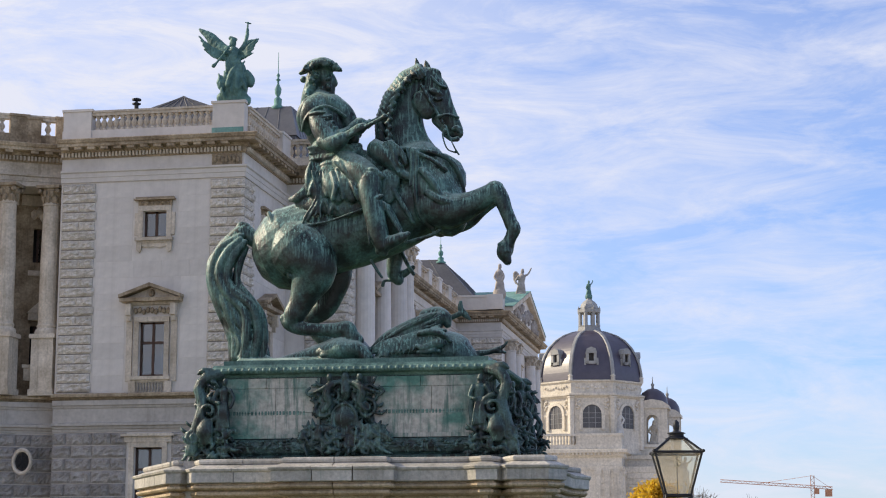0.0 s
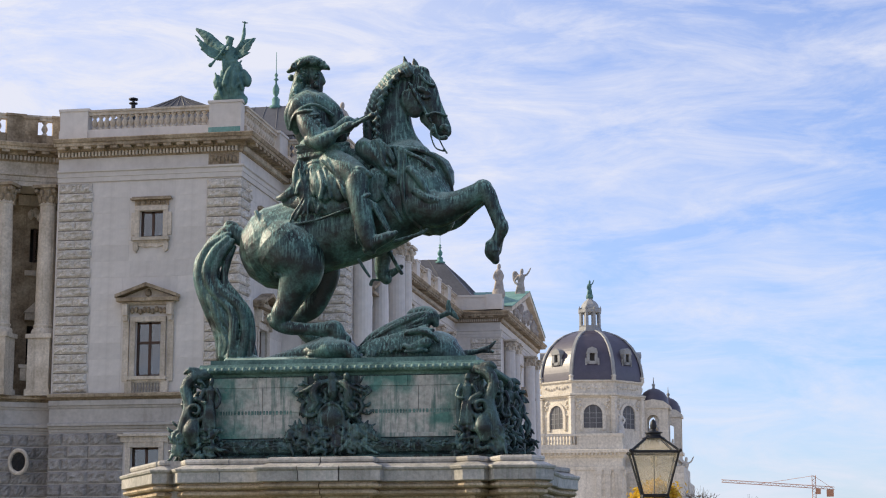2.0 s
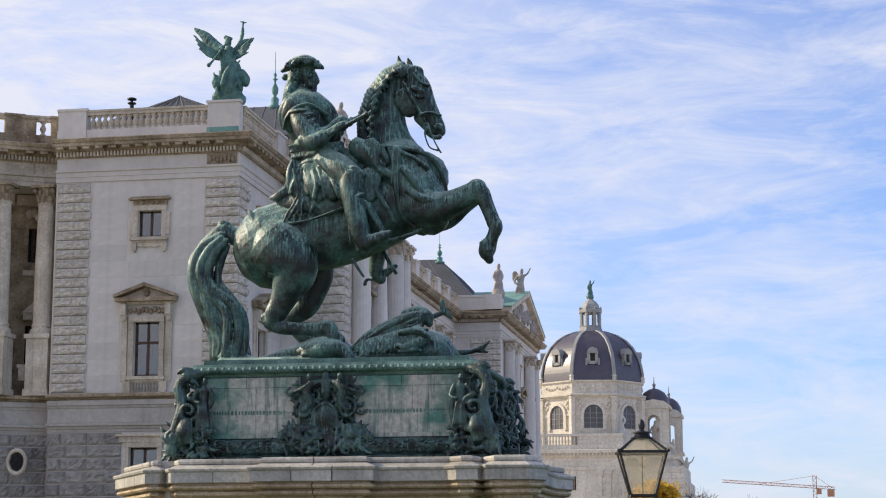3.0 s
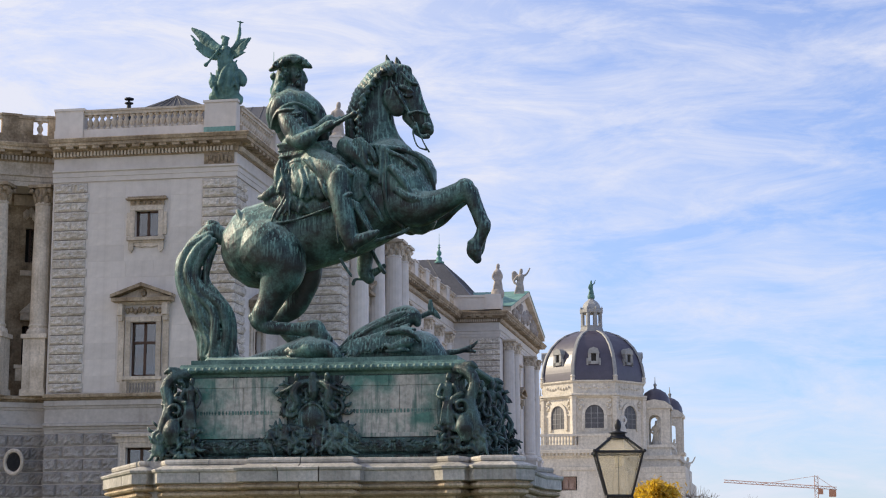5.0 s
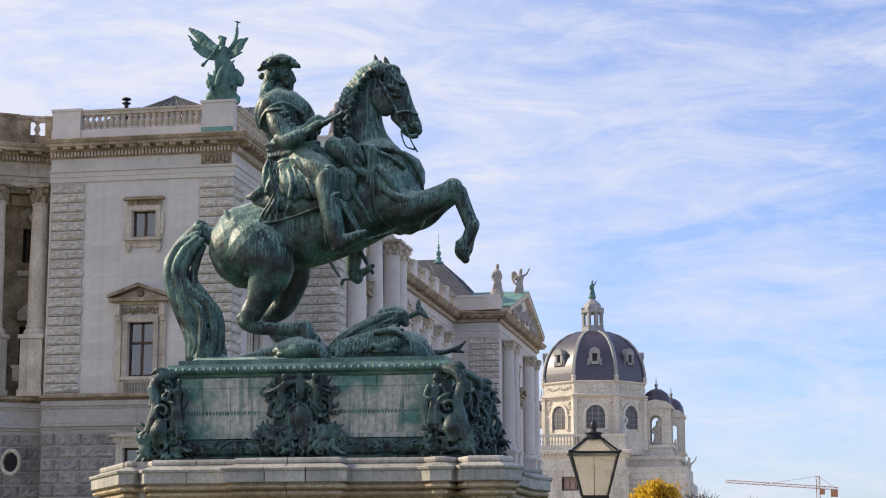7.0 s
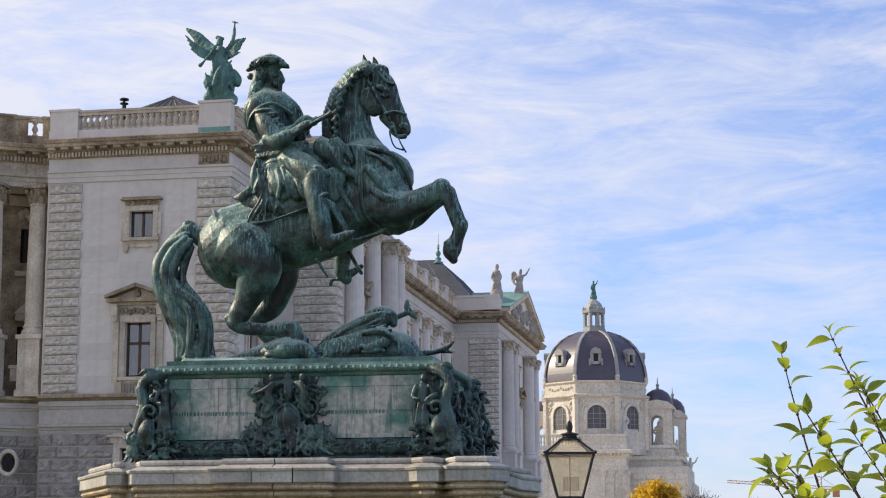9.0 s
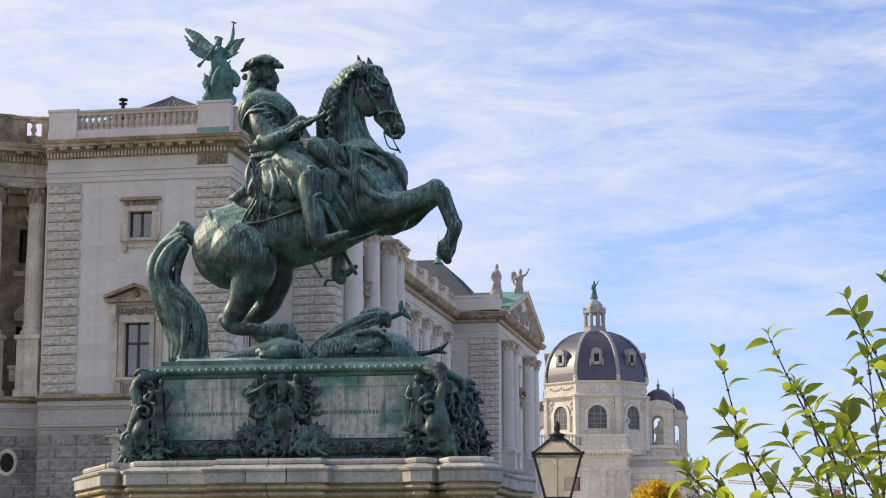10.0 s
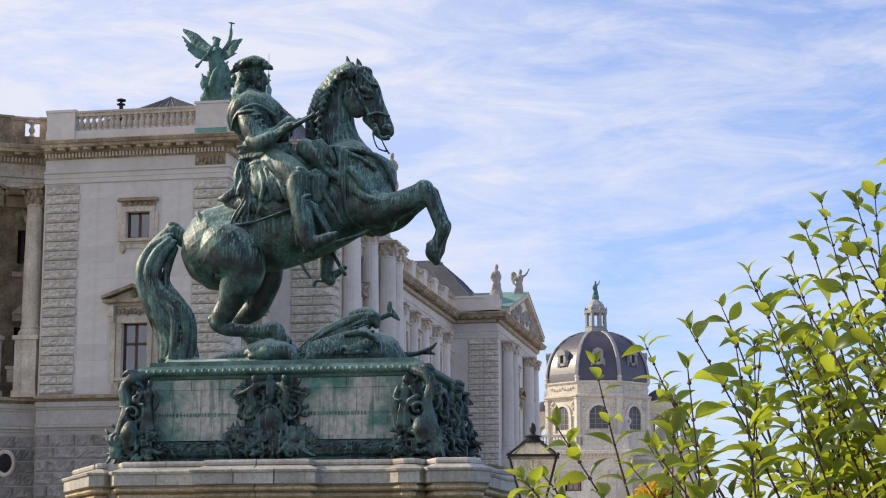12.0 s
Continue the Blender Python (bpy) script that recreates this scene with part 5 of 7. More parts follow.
# pistol holster
m.tube([(-8.06, 10.13, -36.25, 0.195), (-7.86, 9.99, -36.18, 0.217), (-7.68, 9.82, -36.14, 0.174), (-7.51, 9.59, -36.12, 0.098), (-7.39, 9.50, -36.12, 0.087)], .9)
m.tube([(-8.07, 10.27, -36.25, 0.076), (-7.89, 10.15, -36.14, 0.065), (-7.67, 10.08, -36.10, 0.065), (-7.50, 9.92, -36.10, 0.065), (-7.42, 9.76, -36.14, 0.054)], 1)
m.tube([(-8.34, 10.03, -36.40, 0.130), (-8.17, 9.82, -36.30, 0.152), (-8.01, 9.70, -36.30, 0.108)], .9)
# mane
CREST = [(-7.30, 11.93), (-7.64, 11.78), (-7.97, 11.35), (-8.15, 10.82), (-8.13, 10.38)]
rng = random.Random(12)
for i in range(24):
    t = i / 23 * (len(CREST) - 1.001)
    j, f = int(t), t - int(t)
    x, z = CREST[j][0] * (1 - f) + CREST[j + 1][0] * f, CREST[j][1] * (1 - f) + CREST[j + 1][1] * f
    l = rng.uniform(0.2, 0.3)
    m.tube([(x + 0.03, z + 0.02, -36.8, 0.05), (x + 0.02, z, -36.62, 0.06), (x + 0.12, z - l * 0.5, -36.5, 0.055), (x + 0.2, z - l, -36.5, 0.03)], 1, 8, 2)
    m.tube([(x + 0.05, z + 0.04, -36.8, 0.06), (x + 0.0, z - 0.03, -36.98, 0.06), (x + 0.06, z - l * 0.5, -37.1, 0.04)], 1, 7, 2)
# rocky mound under the hooves
m.tube([(-10.31, 5.89, -36.80, 0.047), (-9.70, 5.96, -36.75, 0.140), (-9.16, 6.01, -36.70, 0.256), (-8.68, 6.04, -36.65, 0.348), (-8.36, 5.95, -36.65, 0.232), (-8.14, 5.86, -36.70, 0.070)], 1.7)
m.tube([(-9.11, 5.94, -36.30, 0.092), (-8.58, 6.04, -36.25, 0.184), (-8.34, 5.99, -36.25, 0.161), (-8.19, 5.85, -36.20, 0.115)], 1)
m.tube([(-10.90, 5.86, -36.80, 0.093), (-9.01, 5.84, -36.80, 0.105), (-7.38, 5.80, -36.80, 0.105), (-5.83, 5.76, -36.80, 0.093)], 6)
# fallen standard with long fringe, glove and smooth shield behind the hooves
m.tube([(-8.19, 6.07, -36.60, 0.070), (-7.84, 6.23, -36.55, 0.197), (-7.43, 6.34, -36.50, 0.277), (-7.03, 6.52, -36.50, 0.254), (-6.80, 6.66, -36.50, 0.162)], 1)
m.tube([(-7.98, 5.89, -36.40, 0.115), (-7.39, 5.89, -36.35, 0.161), (-6.94, 5.90, -36.35, 0.184)], 1)
m.tube([(-7.08, 6.71, -36.60, 0.162), (-6.84, 6.77, -36.55, 0.139), (-6.67, 6.68, -36.50, 0.116), (-6.63, 6.54, -36.50, 0.081)], 1)
m.tube([(-6.90, 5.89, -36.60, 0.348), (-6.62, 5.99, -36.60, 0.417), (-6.33, 5.85, -36.60, 0.348), (-5.99, 5.75, -36.60, 0.116)], 1.1)
folds(((-8.07, 6.10), (-8.05, 5.97)), ((-6.77, 6.78), (-6.66, 6.30)), 18, -36.3, -36.18, 0.035, 21, 0.05)
folds(((-7.92, 6.17), (-6.72, 6.47)), ((-7.95, 5.82), (-6.89, 6.02)), 46, -36.12, -36.0, 0.026, 22, 0.015)
folds(((-7.16, 6.36), (-7.23, 6.06)), ((-6.52, 6.37), (-6.65, 5.93)), 9, -36.1, -36.06, 0.045, 23, 0.05)
m.tube([(-7.16, 6.05, -36.00, 0.034), (-7.02, 6.00, -35.98, 0.057), (-6.89, 6.06, -36.00, 0.080), (-6.71, 6.11, -36.02, 0.103)], 0.8)
m.tube([(-7.14, 5.93, -36.00, 0.029), (-6.98, 5.93, -35.98, 0.046), (-6.82, 5.97, -36.00, 0.057)], 0.8)
m.tube([(-7.13, 6.30, -36.05, 0.046), (-6.86, 6.33, -35.98, 0.057), (-6.62, 6.26, -36.00, 0.057), (-6.49, 6.13, -36.05, 0.046)], 1)
m.tube([(-6.63, 6.66, -36.60, 0.054), (-6.49, 6.72, -36.60, 0.054), (-6.36, 6.77, -36.60, 0.054)], 1)
m.tube([(-6.38, 6.99, -36.60, 0.043), (-6.38, 6.86, -36.60, 0.065), (-6.29, 6.74, -36.60, 0.065), (-6.20, 6.65, -36.60, 0.033)], .5)
m.tube([(-6.03, 5.95, -36.60, 0.065), (-5.83, 5.97, -36.60, 0.054), (-5.67, 6.01, -36.60, 0.054)], 1)
m.tube([(-5.67, 6.01, -36.60, 0.065), (-5.54, 6.07, -36.60, 0.043), (-5.44, 6.17, -36.60, 0.022)], .5)
m.tube([(-5.67, 5.99, -36.60, 0.054), (-5.49, 5.96, -36.60, 0.033)], .5)
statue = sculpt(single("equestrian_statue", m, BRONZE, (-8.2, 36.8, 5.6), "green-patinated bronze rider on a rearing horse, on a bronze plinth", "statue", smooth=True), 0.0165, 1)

# ---- bronze plinth under the horse ----
plinth = thing("bronze_plinth", (-8.3, 36.8, 3.8), "pale green panelled bronze plinth with dark trophies and scrolls", "plinth")
PX0, PX1, PY0, PY1 = -11.05, -5.55, 35.42, 38.18
RING = lambda d: [(PX0 - d, PY1 + d), (PX0 - d, PY0 - d), (PX1 + d, PY0 - d), (PX1 + d, PY1 + d), (PX0 - d, PY1 + d)]
part("body", Mesh().box((PX0, PY0, 3.8), (PX1, PY1, 5.45)), RELIEF, plinth)
CAP = [(-0.2, 5.4), (0.02, 5.42), (0.05, 5.47), (0.16, 5.5), (0.19, 5.54), (0.16, 5.6), (0.08, 5.62), (0.06, 5.67), (-0.2, 5.7)]
part("cap_moulding", Mesh().sweep(RING(0.0), CAP), VERDI, plinth, "gadrooned green cap moulding", smooth=False)
m = Mesh()
for i in range(40):
    x = PX0 + 0.02 + (PX1 - PX0 - 0.04) * i / 39
    m.lathe((x, PY0 - 0.142, 5.545), [(0.012, -0.06), (0.046, -0.04), (0.058, 0.005), (0.04, 0.05), (0.01, 0.065)], 10)
for i in range(19):
    m.lathe((PX1 + 0.142, PY0 + 0.04 + (PY1 - PY0 - 0.08) * i / 18, 5.545), [(0.012, -0.06), (0.046, -0.04), (0.058, 0.005), (0.04, 0.05), (0.01, 0.065)], 10)
tagged(part("gadroon", m, VERDI, plinth, "row of raised eggs on the cap", smooth=True), kind="stuff")
part("top_slab", Mesh().box((PX0 + 0.1, PY0 + 0.08, 5.45), (PX1 - 0.1, PY1 - 0.08, 5.77)), VERDI, plinth)
FOOT = [(-0.1, 3.8), (0.26, 3.8), (0.27, 3.86), (0.16, 3.9), (0.2, 3.94), (0.24, 4.04), (0.21, 4.14), (0.12, 4.2), (-0.1, 4.24)]
part("foot_moulding", Mesh().sweep(RING(0.0), FOOT), RELIEF, plinth, "dark leaf-carved foot moulding")
m = Mesh()
rng = random.Random(5)
for i in range(150):
    x = PX0 + (PX1 - PX0) * (i + rng.random()) / 150
    z, a = 4.07 + rng.uniform(-0.09, 0.09), rng.uniform(-0.8, 0.8)
    m.tube([(x, z, -PY0 + 0.2, 0.022), (x + 0.06 * math.cos(a), z + 0.06 * math.sin(a), -PY0 + 0.25, 0.03), (x + 0.11 * math.cos(a), z + 0.11 * math.sin(a), -PY0 + 0.22, 0.012)], 1, 6, 1)
tagged(part("leaf_garland", m, RELIEF, plinth, "dark leaf garland", smooth=True), kind="stuff")
for a, b in ((PX0 + 0.12, -8.95), (-7.9, PX1 - 0.25)):
    for f0, f1, z0, z1 in ((0, 1, 4.25, 4.72), (0, 0.55, 4.723, 5.2), (0.553, 1, 4.723, 5.2), (0, 0.45, 5.203, 5.4), (0.453, 1, 5.203, 5.4)):
        u0, u1 = a + (b - a) * f0, a + (b - a) * f1
        part("panel", Mesh(front(0, PY0)).block((u0, -0.02, z0), (u1, 0.05, z1), 0.006), PANEL, plinth, "pale streaked green panel")
    foot = Mesh(front(0, PY0)).prism([(a, 4.22), (b, 4.22), (b, 4.3), (a, 4.3)], 0.0, 0.1)
    part("panel_foot", foot, PANEL, plinth)
    x = a + 0.12
    while x < b - 0.3:
        w_ = rng.uniform(0.02, 0.055)
        part("letter_bar", Mesh(front(0, PY0)).box((x, 0.04, 4.68), (x + w_, 0.058, 4.755)), VERDI, plinth)
        x += w_ + rng.uniform(0.02, 0.04)
for i in range(3):
    for z0, z1 in ((4.25, 4.74), (4.745, 5.4)):
        part("panel", Mesh(side(PX1, PY0 + 0.1 + 0.85 * i)).block((0.002, -0.02, z0), (0.848, 0.05, z1), 0.008), PANEL, plinth, "pale streaked green panel")


def scroll(m, x, z, w, size, hand, turns=1.6, r=0.035):
    """A spiral volute lying against the plinth."""
    n = 14
    pts = []
    for i in range(n):
        t = i / (n - 1)
        a = hand * (t * turns * 2 * math.pi) + (math.pi / 2)
        q = size * (1 - 0.82 * t)
        pts.append((x + q * math.cos(a) * 1.0, z + q * math.sin(a), w + 0.05 * t, r * (1.2 - 0.5 * t)))
    m.tube(pts, 1, 7, 2)


def robed(m, x, z, w, h, lean=0.0):
    """A small standing draped figure."""
    q = lambda a, b, c, r: (x + a * h, z + b * h, w + c * h, r * h)
    m.tube([q(0, 0.02, 0, 0.13), q(0.01, 0.3, 0.02, 0.12), q(lean, 0.52, 0, 0.09), q(lean, 0.74, 0, 0.12), q(lean, 0.82, 0, 0.05)], 0.8, 9, 2)
    m.tube([q(lean + 0.01, 0.9, 0, 0.062), q(lean + 0.02, 0.95, 0, 0.055)], 1, 8, 1)
    m.tube([q(lean - 0.12, 0.76, 0.04, 0.045), q(-0.19, 0.55, 0.08, 0.04), q(-0.06, 0.5, 0.14, 0.035)], 1, 7, 2)
    m.tube([q(lean + 0.13, 0.76, 0.04, 0.045), q(0.22, 0.58, 0.05, 0.04), q(0.16, 0.4, 0.1, 0.035)], 1, 7, 2)
    for i in range(6):
        m.tube([q(-0.12 + 0.05 * i, 0.02, 0.1, 0.028), q(-0.08 + 0.035 * i, 0.3, 0.12, 0.024), q(-0.05 + 0.025 * i, 0.5, 0.08, 0.02)], 1, 6, 1)
    m.tube([q(-0.13, 0.0, -0.03, 0.07), q(-0.18, 0.35, -0.05, 0.06), q(-0.12, 0.72, -0.04, 0.05)], 0.6, 7, 2)


def trophy(m, x0, x1, z0, z1, w, n, seed, spread=0.12):
    """Heaped arms, leaves and banners."""
    r_ = random.Random(seed)
    for i in range(n):
        x, z = r_.uniform(x0, x1), r_.uniform(z0, z1)
        a, l = r_.uniform(0, 6.28), r_.uniform(0.1, 0.22)
        c = r_.uniform(-0.5, 0.5)
        ww = w + r_.uniform(-spread, spread * 0.4)
        m.tube([(x, z, ww, 0.02 + 0.016 * r_.random()), (x + l * 0.5 * math.cos(a), z + l * 0.5 * math.sin(a), ww + 0.02, 0.028 + 0.024 * r_.random()),
                (x + l * math.cos(a + c), z + l * math.sin(a + c), ww, 0.02)], 1, 6, 2)


# central trophy: cartouche held by two small winged figures above crossed arms
W0 = -PY0
m = Mesh()
m.tube([(-8.42, 4.42, W0 + 0.12, 0.2), (-8.42, 4.6, W0 + 0.14, 0.24), (-8.42, 4.72, W0 + 0.12, 0.2)], 0.55, 12, 2)
m.tube([(-8.42, 4.95, W0 + 0.1, 0.06), (-8.42, 5.1, W0 + 0.14, 0.12), (-8.42, 5.3, W0 + 0.12, 0.1), (-8.42, 5.4, W0 + 0.14, 0.09)], 0.8, 9, 2)
m.tube([(-8.42 + 0.25 * math.cos(k * 0.524), 4.57 + 0.3 * math.sin(k * 0.524), W0 + 0.2, 0.032) for k in range(13)], 1, 7, 2)
for s in (-1, 1):
    m.tube([(-8.42 + s * 0.3, 4.4, W0 + 0.2, 0.05), (-8.42 + s * 0.62, 4.44, W0 + 0.2, 0.045), (-8.42 + s * 0.78, 4.42, W0 + 0.17, 0.04)], 1, 8, 2)
    m.tube([(-8.42 + s * 0.4, 4.0, W0 + 0.26, 0.035), (-8.42 + s * 0.5, 4.42, W0 + 0.24, 0.05)], 1, 8, 2)
    scroll(m, -8.42 + s * 0.42, 4.78, W0 + 0.14, 0.2, -s)
    scroll(m, -8.42 + s * 0.25, 5.02, W0 + 0.1, 0.13, s, 1.2, 0.028)
    m.tube([(-8.42 + s * 0.1, 5.3, W0 + 0.16, 0.05), (-8.42 + s * 0.3, 5.22, W0 + 0.22, 0.08), (-8.42 + s * 0.36, 5.05, W0 + 0.22, 0.09), (-8.42 + s * 0.3, 4.88, W0 + 0.2, 0.07), (-8.42 + s * 0.42, 4.75, W0 + 0.2, 0.05)], 0.9, 8, 2)
    m.tube([(-8.42 + s * 0.3, 5.36, W0 + 0.22, 0.062), (-8.42 + s * 0.3, 5.4, W0 + 0.23, 0.058)], 1, 8, 1)
    m.tube([(-8.42 + s * 0.36, 5.2, W0 + 0.26, 0.045), (-8.42 + s * 0.52, 5.12, W0 + 0.25, 0.035), (-8.42 + s * 0.68, 5.08, W0 + 0.2, 0.03)], 1, 7, 2)
    m.tube([(-8.42 + s * 0.68, 5.02, W0 + 0.18, 0.03), (-8.42 + s * 0.78, 5.1, W0 + 0.18, 0.03), (-8.42 + s * 0.7, 5.18, W0 + 0.18, 0.03)], 1, 7, 2)
    m.tube([(-8.42 + s * 0.05, 4.3, W0 + 0.2, 0.04), (-8.42 + s * 0.35, 4.16, W0 + 0.24, 0.05), (-8.42 + s * 0.75, 4.3, W0 + 0.2, 0.04)], 1, 7, 2)
    m.tube([(-8.42 + s * 0.2, 3.95, W0 + 0.3, 0.04), (-8.42 + s * 0.5, 4.25, W0 + 0.26, 0.04), (-8.42 + s * 0.85, 4.46, W0 + 0.16, 0.02)], 1, 7, 2)
    trophy(m, -8.42 + s * 0.05, -8.42 + s * 0.8, 3.95, 4.4, W0 + 0.22, 130, 3 + s)
    trophy(m, -8.42 + s * 0.2, -8.42 + s * 0.62, 4.5, 5.25, W0 + 0.12, 60, 13 + s, 0.06)
trophy(m, -8.7, -8.14, 3.9, 4.3, W0 + 0.28, 24, 9)
sculpt(part("central_trophy", m, RELIEF, plinth, "dark bronze trophy of arms with small winged figures"), 0.015, 1)

# corner groups: scrolled bracket, eagle and standing draped figures, spreading towards the foot
for cx, s in ((PX0, -1), (PX1, 1)):
    for cy, near in ((PY0, 1), (PY1, -1)):
        m = Mesh()
        wy = -cy + 0.1 * near
        m.tube([(cx - s * 0.08, 5.5, wy, 0.12), (cx + s * 0.16, 5.42, wy + 0.1 * near, 0.12), (cx + s * 0.3, 5.2, wy + 0.15 * near, 0.11), (cx + s * 0.2, 4.9, wy + 0.15 * near, 0.12), (cx + s * 0.26, 4.6, wy + 0.18 * near, 0.12), (cx + s * 0.36, 4.3, wy + 0.16 * near, 0.12), (cx + s * 0.42, 4.0, wy + 0.16 * near, 0.13)], 0.9, 9, 2)
        m.tube([(cx + s * 0.1, 5.52, wy + 0.05 * near, 0.1), (cx + s * 0.24, 5.56, wy + 0.1 * near, 0.07), (cx + s * 0.33, 5.5, wy + 0.1 * near, 0.03)], 1, 8, 2)
        scroll(m, cx + s * 0.05, 4.75, wy + 0.22 * near, 0.24, s, 1.6, 0.045)
        scroll(m, cx + s * 0.36, 4.24, wy + 0.22 * near, 0.14, -s, 1.4, 0.04)
        scroll(m, cx + s * 0.3, 4.92, wy - 0.1 * near, 0.2, s, 1.4, 0.04)
        robed(m, cx - s * 0.22, 4.42, wy + 0.14 * near, 0.98, 0.0)
        robed(m, cx + s * 0.3, 4.35, wy - 0.42 * near, 0.95, 0.02 * s)
        robed(m, cx + s * 0.22, 4.4, wy - 0.05 * near, 0.9, 0.03 * s)
        robed(m, cx + s * 0.42, 3.95, wy - 0.75 * near, 1.1, -0.03 * s)
        m.tube([(cx + s * 0.1, 4.5, wy + 0.24 * near, 0.14), (cx + s * 0.12, 4.35, wy + 0.26 * near, 0.17), (cx + s * 0.14, 4.2, wy + 0.24 * near, 0.12)], 0.6, 10, 2)
        m.tube([(cx - s * 0.45, 4.36, wy + 0.16 * near, 0.05), (cx, 4.38, wy + 0.2 * near, 0.06), (cx + s * 0.35, 4.36, wy + 0.1 * near, 0.05)], 1, 7, 1)
        trophy(m, cx - s * 0.4, cx + s * 0.55, 3.9, 4.4, wy + 0.18 * near, 130, int(40 + 7 * cx + near), 0.2)
        trophy(m, cx - s * 0.05, cx + s * 0.35, 4.4, 5.45, wy + 0.05 * near, 50, int(80 + 5 * cx + near), 0.16)
        trophy(m, cx + s * 0.1, cx + s * 0.6, 3.9, 4.6, wy - 0.3 * near, 110, int(60 + 3 * cx + near), 0.3)
        sculpt(part("corner_sculpture", m, RELIEF, plinth, "dark bronze corner group with scrolls, eagle and draped figures"), 0.016, 1)
m = Mesh()
trophy(m, PX1 + 0.1, PX1 + 0.5, 3.9, 5.0, -36.8, 120, 77, 0.6)
robed(m, PX1 + 0.35, 4.3, -36.8, 1.1)
sculpt(part("end_trophy", m, RELIEF, plinth, "dark bronze trophy on the narrow end"), 0.024, 1)

# ---- stone pedestal, slab by slab ----
pedestal = thing("stone_pedestal", (-8.3, 36.8, 0), "pale marble pedestal top over ochre sandstone mouldings, jointed in slabs", "pedestal")
FAR = 39.7
OUT = [(-13.5, FAR), (-13.35, 37.2), (-11.87, 34.85), (-11.57, 34.85), (-11.5, 35.0), (-11.27, 34.6), (-9.6, 34.6), (-9.6, 34.25), (-7.24, 34.25), (-7.24, 34.6), (-5.97, 34.6), (-5.71, 34.35), (-5.31, 34.35),
       (-5.26, 34.55), (-5.12, 34.3), (-4.35, 34.3), (-4.07, 34.75), (-4.35, 36.0), (-4.35, 38.3), (-4.1, 39.0), (-4.2, FAR), (-13.5, FAR)]
UPPER = [(-0.6, 3.6), (-0.01, 3.6), (-0.01, 3.622), (-0.2, 3.7), (-0.17, 3.705), (-0.155, 3.75), (-0.17, 3.79), (-0.2, 3.8), (-0.6, 3.803)]
LEDGE = [(-0.6, 3.335), (-0.03, 3.335), (0.0, 3.35), (0.0, 3.54), (0.035, 3.56), (0.05, 3.6), (0.03, 3.62), (-0.6, 3.62)]
OCHRE = [(-0.6, 2.6), (-0.35, 2.6), (-0.35, 3.0), (-0.27, 3.02), (-0.27, 3.07), (-0.15, 3.09), (-0.11, 3.12), (-0.12, 3.17), (-0.18, 3.185), (-0.18, 3.2), (-0.06, 3.22), (-0.03, 3.25), (-0.04, 3.285), (-0.1, 3.3), (-0.1, 3.333), (-0.6, 3.333)]


def slabs(plan, prof, mat, name, step):
    """The moulding along the plan, cut into stones with open joints; mitred where the plan turns."""
    m0 = Mesh().sweep(plan, prof)
    k = len(prof)
    for i in range(len(plan) - 1):
        A = [Vector(m0.v[i * k + q]) for q in range(k)]
        B = [Vector(m0.v[(i + 1) * k + q]) for q in range(k)]
        L = (Vector(plan[i + 1]) - Vector(plan[i])).length
        n = max(1, round(L / step))
        for j in range(n):
            e0 = 0.012 / L if j else 0
            e1 = 0.012 / L if j < n - 1 else 0
            vs = [tuple(p.lerp(q, j / n + e0)) for p, q in zip(A, B)] + [tuple(p.lerp(q, (j + 1) / n - e1)) for p, q in zip(A, B)]
            fs = [tuple(range(k - 1, -1, -1)), tuple(range(k, 2 * k))] + [(q, (q + 1) % k, (q + 1) % k + k, q + k) for q in range(k)]
            part(name, Mesh().add(vs, fs), mat, pedestal)


slabs(OUT, UPPER, PLINTH, "upper_slab", 0.95)
slabs(OUT, LEDGE, PLINTH, "ledge_slab", 0.85)
slabs(OUT, OCHRE, SAND, "sandstone_moulding", 1.3)
part("core", Mesh().box((-11.9, 35.15, 0), (-4.75, 39.2, 3.79)), PLINTH, pedestal)
part("shaft", Mesh().box((-11.85, 34.95, 0.9), (-4.8, 35.14, 2.7)).box((-4.74, 35.0, 0.9), (-4.6, 39.2, 2.7)), SAND, pedestal, "ochre stone shaft")
part("step", Mesh().box((-13.0, 34.0, 0), (-3.6, 40.0, 0.4)).box((-12.5, 34.3, 0.4), (-4.1, 39.8, 0.9)), PLINTH, pedestal)

# ---- winged figure on the roof corner ----
m = Mesh()

m.tube([(-30.6, 27.9, -97.30, 0.36), (-30.14, 28.0, -97.30, 0.46), (-29.61, 27.95, -97.30, 0.42), (-29.25, 27.75, -97.30, 0.3)], .9)
m.tube([(-30.56, 27.78, -97.30, 0.306), (-29.24, 27.72, -97.30, 0.306)], .9)
m.tube([(-29.98, 28.32, -97.20, 0.490), (-29.91, 28.96, -97.15, 0.428), (-30.01, 29.64, -97.20, 0.337), (-29.95, 30.16, -97.20, 0.398), (-29.98, 30.57, -97.25, 0.306)], .9)
m.tube([(-29.58, 28.14, -97.20, 0.428), (-29.46, 28.79, -97.20, 0.367), (-29.58, 29.64, -97.30, 0.275)], .9)
m.tube([(-30.04, 31.02, -97.20, 0.199), (-30.01, 31.22, -97.20, 0.184)], .9)
m.tube([(-29.84, 31.28, -97.20, 0.092), (-30.18, 31.36, -97.20, 0.122)], .8)
m.tube([(-29.63, 30.54, -97.20, 0.153), (-29.37, 30.92, -97.20, 0.122), (-29.22, 31.38, -97.20, 0.107), (-29.19, 31.84, -97.20, 0.092)], 1)
